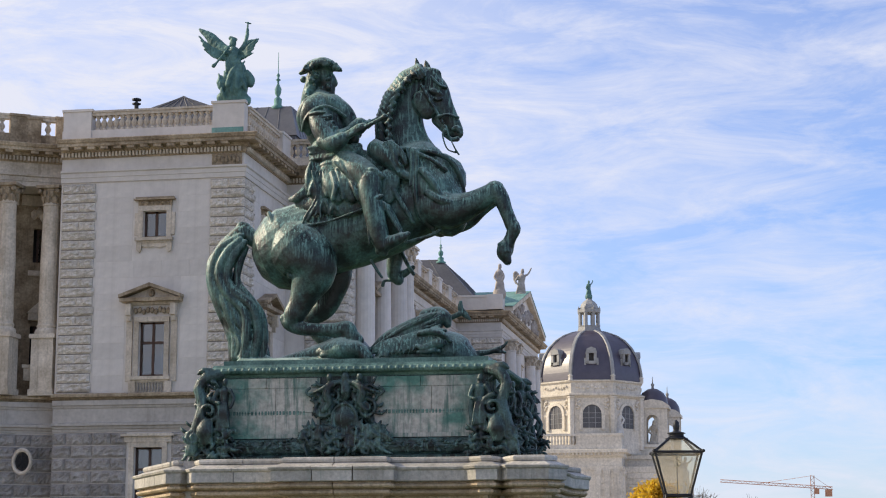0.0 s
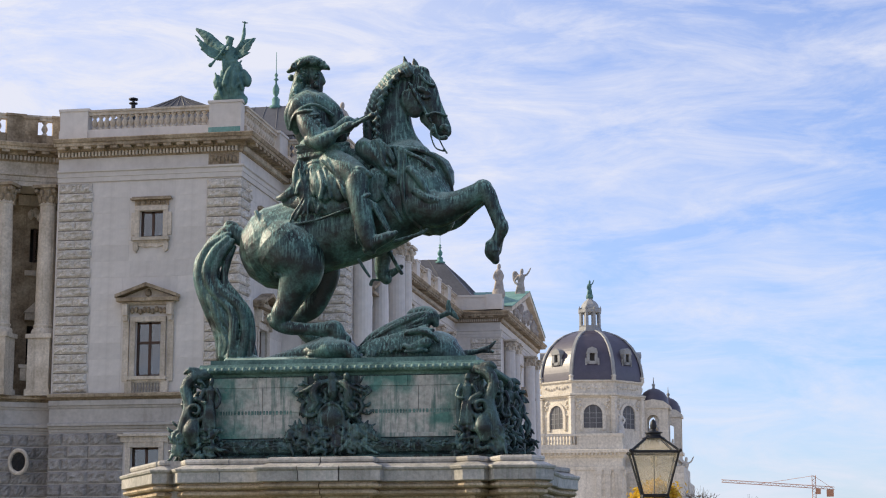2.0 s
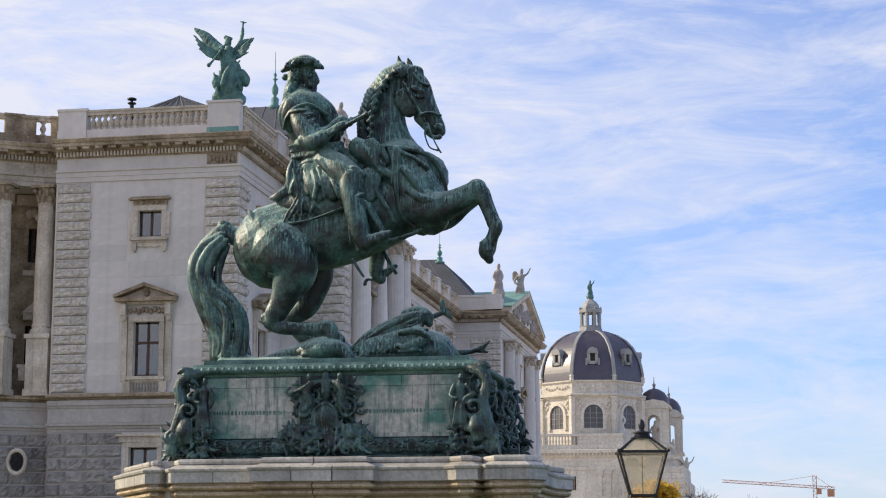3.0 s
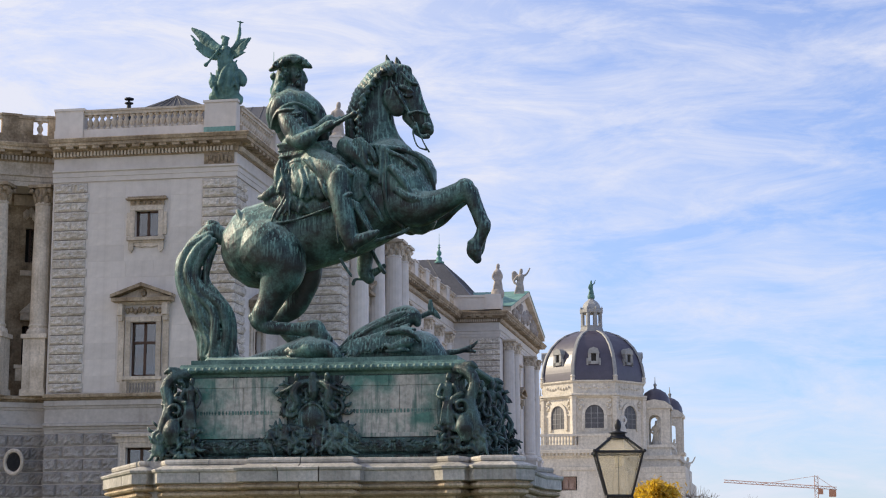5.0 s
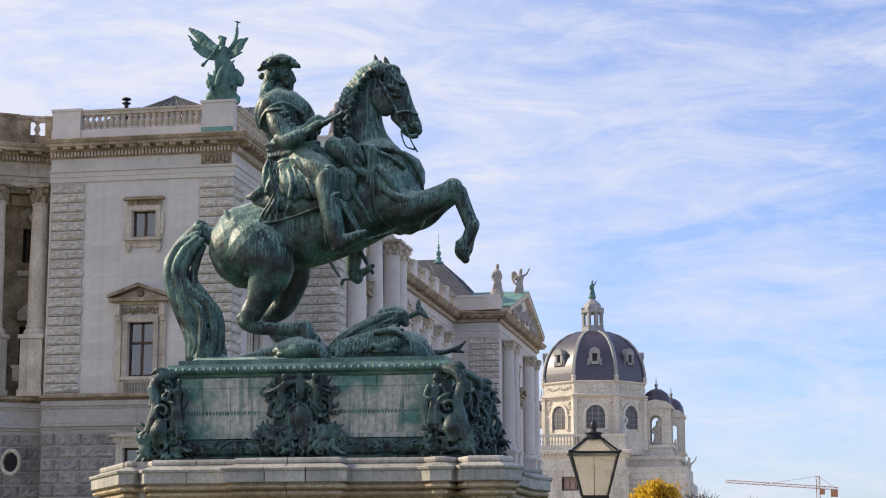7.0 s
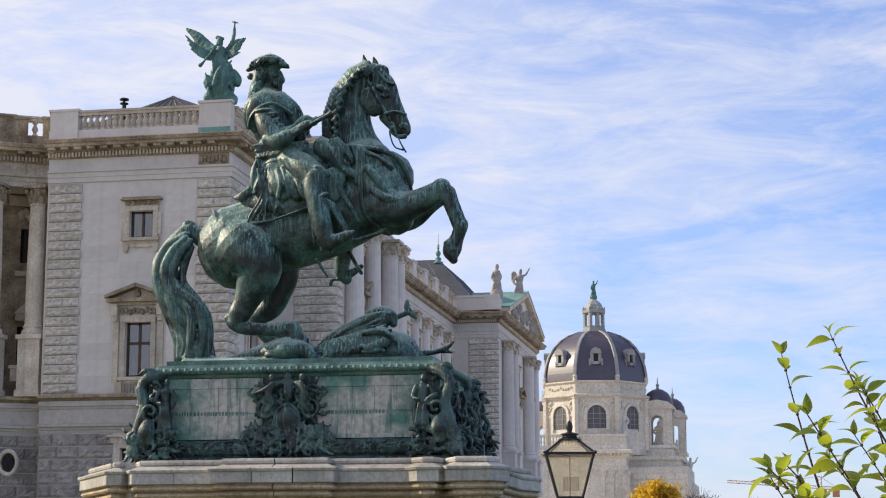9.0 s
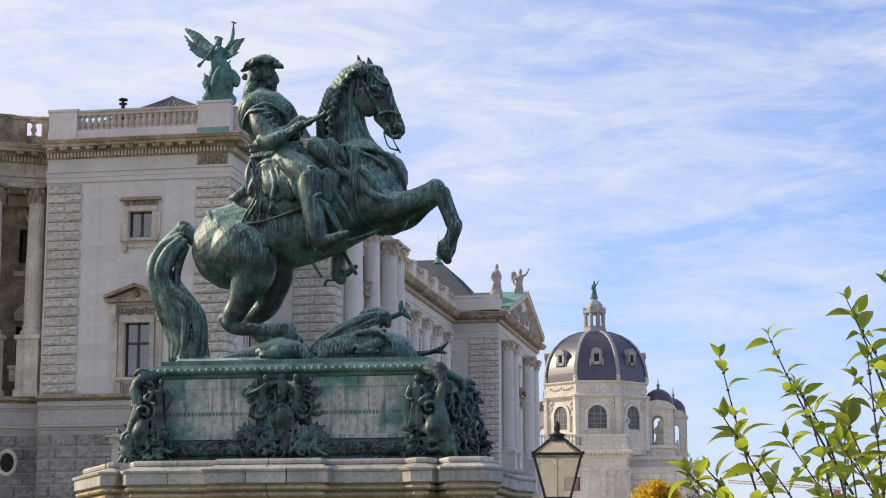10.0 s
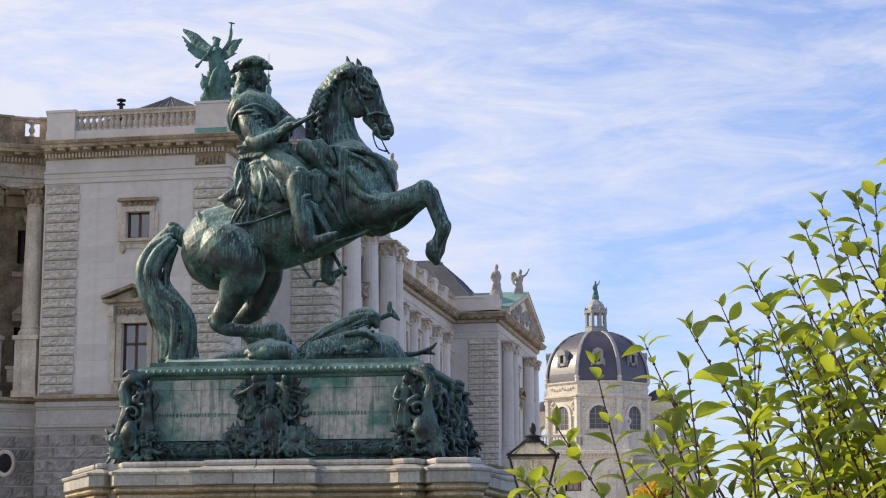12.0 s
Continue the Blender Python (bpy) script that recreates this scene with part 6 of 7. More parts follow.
m.tube([(-29.19, 31.84, -97.20, 0.061), (-29.17, 32.23, -97.20, 0.061)], 1)
m.tube([(-29.33, 32.24, -97.20, 0.046), (-29.00, 32.16, -97.20, 0.046)], 1)
m.tube([(-30.26, 30.48, -97.10, 0.153), (-30.47, 30.50, -96.90, 0.122), (-30.27, 30.75, -96.90, 0.107)], 1)
m.tube([(-30.08, 30.87, -96.90, 0.061), (-30.46, 30.24, -96.70, 0.061), (-30.88, 29.68, -96.60, 0.076)], 1)
m.tube([(-30.85, 29.71, -96.60, 0.092), (-30.95, 29.62, -96.60, 0.122)], 1)
m.tube([(-30.36, 30.63, -97.40, 0.245), (-30.96, 31.05, -97.60, 0.337), (-31.54, 31.65, -97.70, 0.275), (-32.19, 32.15, -97.80, 0.092)], .45)
m.tube([(-30.42, 30.44, -97.40, 0.214), (-31.02, 30.59, -97.60, 0.214), (-31.60, 31.32, -97.70, 0.153)], .45)
m.tube([(-30.48, 30.24, -97.40, 0.184), (-31.01, 30.36, -97.60, 0.122), (-31.24, 30.82, -97.65, 0.122)], .45)
m.tube([(-29.56, 30.66, -97.40, 0.184), (-29.30, 31.03, -97.60, 0.245), (-28.93, 31.24, -97.70, 0.184), (-28.70, 31.42, -97.80, 0.061)], .45)
m.tube([(-29.56, 30.46, -97.40, 0.153), (-29.22, 30.70, -97.60, 0.153), (-28.93, 31.04, -97.70, 0.092)], .45)
m.tube([(-30.59, 28.56, -97.00, 0.245), (-30.71, 28.78, -96.95, 0.153), (-30.58, 29.01, -96.95, 0.122)], 1)
m.tube([(-30.52, 28.36, -97.00, 0.184), (-30.75, 28.57, -97.00, 0.076), (-30.79, 28.77, -97.00, 0.046)], 1)
m.tube([(-29.21, 29.27, -97.20, 0.214), (-28.94, 28.93, -97.20, 0.214), (-28.93, 28.60, -97.20, 0.184)], 1)
m.tube([(-30.13, 28.55, -96.80, 0.184), (-29.95, 29.20, -96.80, 0.153), (-29.72, 29.60, -96.90, 0.122)], 1)
m.tube([(-29.66, 28.36, -96.80, 0.153), (-29.63, 29.03, -96.85, 0.153), (-29.56, 29.82, -97.00, 0.122)], 1)
rng = random.Random(6)
for i in range(44):
    f = rng.random()
    x, z = -29.95 + rng.gauss(0, 0.3) * (1.3 - 0.7 * f), 27.8 + 2.2 * f
    a = rng.uniform(1.0, 2.2)
    m.tube([(x, z, -97.3 + 0.42 - 0.1 * f, 0.07), (x + 0.3 * math.cos(a), z + 0.28, -97.3 + 0.52 - 0.15 * f, 0.09), (x + 0.5 * math.cos(a), z + 0.6, -97.3 + 0.38 - 0.15 * f, 0.05)], 1, 7, 2)
for s, x0 in ((-1, -30.3), (1, -29.5)):
    for i in range(4):
        l = (1.75 if s < 0 else 1.0) * (1 - 0.07 * i)
        m.tube([(x0, 30.4 - 0.1 * i, -97.15, 0.09), (x0 + s * l * 0.5, 30.75 - 0.17 * i, -96.95, 0.11), (x0 + s * l * 0.95, 31.5 - 0.27 * i - (0 if s < 0 else 0.35), -96.9, 0.05)], 0.6, 7, 2)
sculpt(single("winged_statue", m, ANGEL, (-30.1, 97.3, 27.5), "green bronze winged figure blowing a trumpet on a stone pedestal", "statue", "roof statues", smooth=True), 0.045, 1, 0.06, 0.2)


# ---- the domed museum far behind ----
MX, MY = -39.6, 383.0
museum = thing("museum", (MX, MY, 0), "domed sandstone museum with dark slate dome, lantern and corner turrets", "building")
FACE = math.atan2(-MY, -MX)


def octa(prof, turn=0.0, c=(MX, MY, 0), n=8):
    return Mesh().lathe(c, [(r * 1.06, z) for r, z in prof], n, FACE + turn)


OT = radians(-20.5)
part("drum", octa([(10.4, 25), (10.4, 36.3)], OT), MUSEUM, museum, "eight-sided pale stone drum")
part("drum_cornice", octa([(10.4, 36.3), (10.6, 36.4), (11.1, 36.7), (11.3, 36.75), (11.3, 37.1), (10.5, 37.3)], OT), MUSEUM, museum)
part("attic", octa([(10.5, 37.3), (10.5, 39.4), (10.9, 39.6), (10.9, 39.9), (10.3, 40.0)], OT), MUSEUM, museum)
DOME = [(10.66, 40.0), (10.56, 41.59), (10.25, 43.39), (9.63, 45.3), (8.55, 47.21), (7.11, 48.8), (5.36, 49.96), (3.5, 50.71), (2.68, 50.92)]
fine = []
for (r0, z0), (r1, z1) in zip(DOME, DOME[1:]):
    fine += [(r0 + (r1 - r0) * k / 3, z0 + (z1 - z0) * k / 3 + 0.12 * math.sin(math.pi * k / 3)) for k in range(3)]
part("dome", octa(fine + [DOME[-1]], OT), DOME_SLATE, museum, "dark violet slate dome")
for i in range(8):
    a = FACE + OT + i * math.pi / 4
    d, t = Vector((math.cos(a), math.sin(a))), Vector((-math.sin(a), math.cos(a)))
    m, vs = Mesh(), []
    for r, z in DOME:
        for s, e in ((-0.42, 0.02), (-0.3, 0.28), (0.3, 0.28), (0.42, 0.02)):
            vs.append((MX + d.x * (r * 1.06 + e) + t.x * s, MY + d.y * (r * 1.06 + e) + t.y * s, z + e * 0.4))
    m.add(vs, [(4 * k + q, 4 * k + q + 1, 4 * k + q + 5, 4 * k + q + 4) for k in range(len(DOME) - 1) for q in range(3)])
    part("rib", m, LEAD, museum, "pale metal dome rib")
    part("corner_pier", Mesh().lathe((MX + d.x * 10.92, MY + d.y * 10.92, 26), [(0.75, 0), (0.75, 10.2), (0.95, 10.3), (0.95, 10.6)], 6, a).lathe((MX + d.x * 11.24, MY + d.y * 11.24, 39.8), [(0.5, 0), (0.45, 0.8), (0.6, 0.9), (0.3, 1.3), (0.05, 1.9)], 6, a), MUSEUM, museum)
    # the face between this rib and the next
    b = a + math.pi / 8
    n, u = Vector((math.cos(b), math.sin(b))), Vector((-math.sin(b), math.cos(b)))
    R = 11.024 * math.cos(math.pi / 8)

    def to(x, o, z, n=n, u=u, R=R):
        v = n * (R + o) + u * x
        return (MX + v.x, MY + v.y, z)
    arch = [(-1.9, 30.2), (1.9, 30.2), (1.9, 33.0)] + [(1.9 * math.cos(q), 33.0 + 1.9 * math.sin(q)) for q in [k * math.pi / 8 for k in range(1, 8)]] + [(-1.9, 33.0)]
    w = part("drum_window", Mesh(to).prism(arch, 0.02, 0.06), SLATE, museum, "tall arched window in the drum")
    s = Mesh(to)
    for x in (-0.65, 0.65):
        s.box((x - 0.07, 0.06, 30.2), (x + 0.07, 0.14, 34.5))
    for z in (31.2, 32.2, 33.2):
        s.box((-1.85, 0.06, z - 0.05), (1.85, 0.12, z + 0.05))
    part("glazing_bar", s, LEAD, w)
    s = Mesh(to)
    ring = [(math.cos(k * math.pi / 10), math.sin(k * math.pi / 10)) for k in range(11)]
    for p, q in zip(ring, ring[1:]):
        s.prism([(1.9 * p[0], 33 + 1.9 * p[1]), (2.5 * p[0], 33 + 2.5 * p[1]), (2.5 * q[0], 33 + 2.5 * q[1]), (1.9 * q[0], 33 + 1.9 * q[1])], 0, 0.35)
    s.box((-2.6, 0, 29.8), (-1.9, 0.35, 33)).box((1.9, 0, 29.8), (2.6, 0.35, 33)).box((-3.4, 0, 32.7), (-2.4, 0.2, 33.1)).box((2.4, 0, 32.7), (3.4, 0.2, 33.1))
    part("arch_surround", s, MUSEUM, w)
    s = Mesh(to)
    for k in range(9):
        s.lathe((-3.0 + 0.75 * k, 0.12, 38.6 - 0.35 * abs(math.sin(k * math.pi / 4))), [(0.05, -0.3), (0.3, -0.1), (0.3, 0.12), (0.05, 0.3)], 6)
    for x in (-2.9, 2.9):
        for k in range(5):
            s.lathe((x + 0.3 * math.sin(k * 2.0), 0.1, 34.2 + 0.42 * k * (1 if k % 2 else 0.9)), [(0.05, -0.3), (0.35, -0.1), (0.3, 0.15), (0.05, 0.35)], 6)
    part("swag", s, MUSEUM, museum, "carved stone garlands")
    # dormer on each dome facet
    q = 10.5 * math.cos(math.pi / 8)

    def td(x, o, z, n=n, u=u, q=q):
        v = n * (q + o) + u * x
        return (MX + v.x, MY + v.y, z)
    s = Mesh(td).box((-1.1, -1.5, 43.2), (-0.5, 0.7, 45.6)).box((0.5, -1.5, 43.2), (1.1, 0.7, 45.6)).box((-1.1, -1.5, 43.2), (1.1, 0.7, 43.8)).prism([(-1.2, 45.4), (1.2, 45.4), (0.9, 46.3), (0, 46.7), (-0.9, 46.3)], -2.6, 0.85)
    s.box((-1.45, -1.0, 43.0), (-1.1, 0.5, 44.4)).box((1.1, -1.0, 43.0), (1.45, 0.5, 44.4))
    dm = part("dormer", s, LEAD, museum, "pale metal dormer with dark opening")
    # solid dark box paints the shade inside the dormer
    part("opening", Mesh(td).box((-0.5, -1.0, 43.8), (0.5, 0.3, 45.4)), DARK, dm)
part("lantern_base", octa([(3.6, 49.6), (3.1, 50.3), (2.5, 51.2), (2.25, 51.9), (2.3, 52.2)], OT), LEAD, museum)
for i in range(8):
    a = FACE + OT + i * math.pi / 4
    p = (MX + 1.98 * math.cos(a), MY + 1.98 * math.sin(a), 52.1)
    part("lantern_post", Mesh().lathe(p, [(0.5, 0), (0.42, 0.3), (0.4, 2.7), (0.5, 3.0)], 6, a), LEAD, museum)
    part("lantern_urn", Mesh().lathe((MX + 2.35 * math.cos(a), MY + 2.35 * math.sin(a), 55.6), [(0.15, 0), (0.25, 0.3), (0.1, 0.5), (0.02, 0.8)], 6), LEAD, museum)
part("lantern_roof", octa([(2.2, 54.9), (2.4, 55.0), (2.45, 55.6), (2.0, 55.75), (1.95, 56.1), (1.7, 56.8), (1.2, 57.4), (0.7, 57.75), (0.5, 58.3), (0.45, 58.5)], OT), LEAD, museum)
roof_figure("dome_statue", MX, MY, 58.3, 3.7, ANGEL, "dark green bronze figure with raised arm on the dome", 0, False, True, 0.7)

# main block under the drum, with cornice, balustrade and corner pilasters
BX0, BX1, BY0, BY1 = -62.0, -32.2, 371.0, 400.0
m = wall_grid(Mesh(front(BX0, BY0)), 0, BX1 - BX0, 0, 24.2, [(17.0, 20.3, 17.6, 20.4), (5, 8.3, 17.6, 20.4), (17.2, 20.1, 6, 12.5)], 0.8)
part("wall", m, MUSEUM, museum, "pale ashlar museum front")
# added near-black sheet paints the unlit museum rooms
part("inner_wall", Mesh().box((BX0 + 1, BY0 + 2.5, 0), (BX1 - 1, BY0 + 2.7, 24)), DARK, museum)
part("wall", Mesh().box((BX1 - 0.8, BY0 + 0.81, 0), (BX1 - 0.005, BY1, 24.2)), MUSEUM, museum)
part("wall", Mesh().box((BX1, 376, 0), (BX1 + 11.9, BY1, 22.5)), MUSEUM, museum)
for i in range(9):
    for k in range(4):
        a = 2.9 * k + (0.7 if i % 2 else 0.0)
        part("ashlar_course", Mesh(front(BX1, 376)).block((a + 0.03, 0.0, 11.6 + 1.2 * i), (min(11.85, a + 2.87), 0.1, 12.74 + 1.2 * i), 0.05), MUSEUM, museum)
for i in range(7):
    for a, b in ((0.0, 4.6), (8.7, 12.9), (25.4, 26.3), (27.6, 29.7)):
        part("ashlar_course", Mesh(front(BX0, BY0)).block((a + 0.03, 0.0, 12.9 + 1.2 * i), (b - 0.03, 0.1, 14.04 + 1.2 * i), 0.05), MUSEUM, museum)
part("block_roof", Mesh().box((BX0, BY0 + 0.9, 24.3), (BX1 - 0.9, BY1, 25.0)), LEAD, museum)
PL = [(BX0, BY0), (BX1, BY0), (BX1, BY1)]
part("cornice", Mesh().sweep(PL, [(0, 24.0), (0.4, 24.3), (0.5, 24.8), (1.2, 25.0), (1.3, 25.6), (0, 25.8)]), MUSEUM, museum)
for i in range(40):
    part("modillion", Mesh(front(BX1 - 0.5, BY0)).box((-0.75 * i - 0.36, 0.3, 24.5), (-0.75 * i, 1.05, 24.98)), MUSEUM, museum)
part("architrave", Mesh().sweep(PL, [(0, 21.6), (0.2, 21.6), (0.3, 22.3), (0, 22.35)]), MUSEUM, museum)
part("parapet", Mesh().sweep(PL, [(-0.4, 25.8), (0.1, 25.8), (0.1, 26.7), (-0.4, 26.7)]).sweep(PL, [(-0.5, 28.4), (0.2, 28.4), (0.2, 28.9), (-0.5, 28.9)]), MUSEUM, museum)
part("parapet_panel", Mesh().box((-41.3, BY0 - 0.05, 26.7), (BX1, BY0 + 0.4, 28.4)).box((BX1 - 0.4, BY0 + 0.4, 26.7), (BX1 + 0.05, 377, 28.4)), MUSEUM, museum)
bal = Mesh().lathe((0, 0, 0), [(0.22, 0), (0.12, 0.2), (0.26, 0.7), (0.12, 1.2), (0.2, 1.7)], 7).data("baluster", smooth=True)
bal.materials.append(MUSEUM)
for i in range(26):
    piece("baluster", bal, (-41.9 - 0.62 * i, BY0 + 0.1, 26.7), museum)
for x in (-33.2, -35.2, -37.0, -45.5, -48.6):
    part("pilaster", Mesh(front(x, BY0)).box((-0.55, 0, 3), (0.55, 0.28, 20.7)).box((-0.72, 0, 20.7), (0.72, 0.42, 21.6)), MUSEUM, museum)
for y in (372.3, 374.3, 377):
    part("pilaster", Mesh(side(BX1, y)).box((-0.5, 0, 3), (0.5, 0.4, 20.7)).box((-0.7, 0, 20.7), (0.7, 0.6, 21.6)), MUSEUM, museum)
part("relief", Mesh().box((-44.7, BY0 + 0.75, 17.7), (-42.0, BY0 + 0.9, 20.3)).box((-44.3, BY0 + 0.4, 17.9), (-43.6, BY0 + 0.75, 19.8)).box((-43.2, BY0 + 0.4, 17.9), (-42.4, BY0 + 0.75, 19.6)), BRICKISH, museum, "brown relief panel in a square niche")


def turret(x, y, z0, r, name="turret"):
    t = part(name, Mesh().box((x - r, y - r, z0 - 14), (x + r, y + r, z0)).box((x - r * 1.15, y - r * 1.15, z0 - 0.6), (x + r * 1.15, y + r * 1.15, z0)), MUSEUM, museum, "open corner turret with a small slate dome")
    s = Mesh()
    for i in (-1, 1):
        for j in (-1, 1):
            s.box((min(x + i * r, x + i * 1.25), y + j * r - 0.5 * j - 0.5, z0), (max(x + i * r, x + i * 1.25), y + j * r - 0.5 * j + 0.5, z0 + 5.2))
    ring = [(math.cos(k * math.pi / 8), math.sin(k * math.pi / 8)) for k in range(9)]
    for yy in (y - r + 0.01, y + r - 0.61):
        for p, q in zip(ring, ring[1:]):
            a = 1.25
            s.prism([(x + a * p[0], z0 + 5.0 + a * p[1] * 0.9), (x + a * p[0], z0 + 7.4), (x + a * q[0], z0 + 7.4), (x + a * q[0], z0 + 5.0 + a * q[1] * 0.9)], yy, yy + 0.6)
        s.box((x - r, yy, z0 + 5.2), (x - 1.25, yy + 0.6, z0 + 7.4)).box((x + 1.25, yy, z0 + 5.2), (x + r, yy + 0.6, z0 + 7.4))
    part("arcade", s, MUSEUM, t)
    part("turret_cornice", Mesh().box((x - r * 1.12, y - r * 1.12, z0 + 7.4), (x + r * 1.12, y + r * 1.12, z0 + 8.0)).prism([(x - r * 1.1, z0 + 8), (x + r * 1.1, z0 + 8), (x + r * 0.7, z0 + 8.9), (x, z0 + 9.3), (x - r * 0.7, z0 + 8.9)], y - r * 1.1, y - r * 0.8), MUSEUM, t)
    part("turret_dome", Mesh().lathe((x, y, z0 + 8), [(r * 1.0, 0), (r * 1.0, 0.8), (r * 0.93, 1.8), (r * 0.7, 2.9), (r * 0.35, 3.6), (0.2, 3.8)], 16), DOME_SLATE, t, "small dark dome", smooth=True)
    part("turret_finial", Mesh().lathe((x, y, z0 + 11.6), [(0.4, 0), (0.25, 0.5), (0.4, 1.0), (0.12, 1.3), (0.05, 2.6)], 7), LEAD, t)


turret(-26.65, 384.0, 27.2, 3.1)
turret(-24.6, 399.0, 26.6, 2.7)
turret(-52.8, 400.0, 26.6, 2.9)
part("low_wing", Mesh().box((BX1 + 0.01, 378, 22.5), (-22.0, 398, 24.0)).box((BX1 + 0.01, 377.6, 24.0), (-21.4, 399, 24.8)).box((-22, 390, 0), (-20.0, 412, 20)), MUSEUM, museum)
roof_figure("roof_statue", -33.0, 375, 28.9, 5.0, STATUE_WHITE, "pale seated stone figure on the museum parapet", wide=1.2)
part("statue_base", Mesh().box((-32.1, 379.0, 24.8), (-30.3, 380.8, 27.7)), MUSEUM, museum)
roof_figure("roof_statue", -31.25, 379.9, 27.7, 4.6, STATUE_WHITE, "pale standing stone figure on the museum parapet")
roof_figure("roof_statue", -20.9, 391, 20.0, 5.2, MUSEUM, "stone figure on the low museum parapet", 0.1, False, True)
roof_figure("roof_statue", -23.4, 391, 24.8, 4.2, MUSEUM, "winged stone figure on the low museum parapet", 0, True, True)

roof_figure("arch_statue", -26.65, 384.0, 27.2, 5.2, MUSEUM, "pale stone figure standing in the open turret arch")

# ---- building crane far off ----
crane = thing("tower_crane", (8.0, 600, 0), "orange lattice tower crane on the skyline", "crane")


def lattice(a, b, w, n):
    m, A, B = Mesh(), Vector(a), Vector(b)
    up = Vector((0, 0, w)) if abs((B - A).z) < (B - A).length * 0.5 else Vector((w, 0, 0))
    for o in (Vector((0, 0, 0)), up):
        P, Q = A + o, B + o
        m.tube([(P.x, P.z, -P.y, 0.11), (Q.x, Q.z, -Q.y, 0.11)], 1, 5, 1)
    for i in range(n):
        P, Q = A.lerp(B, i / n) + (up if i % 2 else Vector()), A.lerp(B, (i + 1) / n) + (Vector() if i % 2 else up)
        m.tube([(P.x, P.z, -P.y, 0.06), (Q.x, Q.z, -Q.y, 0.06)], 1, 4, 1)
    return m


part("jib", lattice((-20.6, 600, 29.6), (14.6, 600, 27.0), 0.8, 40), CRANE, crane)
part("mast", lattice((7.8, 600, 0), (7.8, 600, 31.5), 1.1, 40), CRANE, crane)
m = Mesh()
for x, z in ((-9, 28.9), (14, 27.4)):
    m.tube([(8.3, 31.4, -600, 0.06), (x, z, -600, 0.06)], 1, 4, 1)
part("tie_bar", m, CRANE, crane)
part("counterweight", Mesh().box((12.2, 599.4, 24.8), (14.4, 600.6, 27.0)), CRANE, crane)
part("cab", Mesh().box((8.9, 599.3, 25.6), (10.4, 600.7, 27.4)), CRANE, crane)


# ---- trees far off ----
def tree(x, y, h, r, mat, n, seed, label, leaf=0.35, bare=False):
    rng = random.Random(seed)
    t = thing("tree", (x, y, 0), label, "tree")
    m = Mesh().tube([(x, 0, -y, 0.3), (x + 0.1, h * 0.3, -y, 0.24), (x, h * 0.6, -y, 0.14), (x, h * 0.9, -y, 0.05)], 1, 8, 3)
    tips = []
    for i in range(26):
        a, z = rng.uniform(0, 6.28), h * rng.uniform(0.25, 0.8)
        q = r * rng.uniform(0.5, 0.95) * (1.15 - 0.5 * z / h)
        e = (x + q * math.cos(a), min(h * 0.98, z + q * 0.7), -y + q * math.sin(a), 0.025)
        m.tube([(x, z, -y, 0.1), ((x + e[0]) / 2, z + q * 0.25, (-y + e[2]) / 2, 0.06), e], 1, 5, 2)
        tips.append(e)
        if bare:
            for k in range(9):
                b = Vector((rng.gauss(0, 1), rng.gauss(0, 1), abs(rng.gauss(0.6, 0.6)))).normalized() * r * 0.5
                m.tube([e, (e[0] + b.x * 0.6, e[1] + b.z * 0.5, e[2] + b.y * 0.6, 0.02), (e[0] + b.x, e[1] + b.z, e[2] + b.y, 0.012)], 1, 4, 1)
    part("trunk", m, BARK, t)
    if n:
        m = Mesh()
        for i in range(n):
            e = rng.choice(tips)
            c = Vector((e[0] + rng.gauss(0, r * 0.22), -e[2] + rng.gauss(0, r * 0.22), e[1] + rng.gauss(0, r * 0.17)))
            a = Vector((rng.gauss(0, 1), rng.gauss(0, 1), rng.gauss(0, 1))).normalized()
            b = a.orthogonal().normalized() * leaf * rng.uniform(0.5, 1)
            a = a * leaf * rng.uniform(0.5, 1.2)
            m.add([c - a, c + b * 0.5, c + a, c - b * 0.5], [(0, 1, 2, 3)])
        tagged(part("crown", m, mat, t), kind="stuff")


tree(-15.6, 225, 13.3, 2.7, YLEAF, 5200, 3, "autumn tree with bright yellow leaves")
tree(-10.6, 240, 12.6, 3.0, FARLEAF, 0, 8, "bare leafless tree with fine twigs", 0.3, True)
tree(-5.6, 250, 11.8, 2.6, FARLEAF, 0, 9, "bare leafless tree with fine twigs", 0.3, True)

# ---- street lantern ----
LX, LY = -1.212, 20.3
lamp = thing("street_lamp", (LX, LY, 0), "old-fashioned black iron street lantern with milky glass panes", "street lamp")
TURN = radians(8)
q4 = lambda r, z: [(LX + r * math.cos(TURN + k * math.pi / 2 + math.pi / 4), LY + r * math.sin(TURN + k * math.pi / 2 + math.pi / 4), z) for k in range(4)]
post = Mesh().lathe((LX, LY, 0), [(0.2, 0), (0.2, 0.25), (0.16, 0.3), (0.13, 0.75), (0.16, 0.8), (0.08, 0.95), (0.055, 1.4), (0.045, 2.1), (0.075, 2.13), (0.075, 2.18), (0.04, 2.22), (0.035, 2.37), (0.06, 2.39), (0.06, 2.43)], 14)
part("post", post, IRON, lamp, "cast iron post", smooth=True)
top, bot = q4(0.345, 2.915), q4(0.18, 2.47)
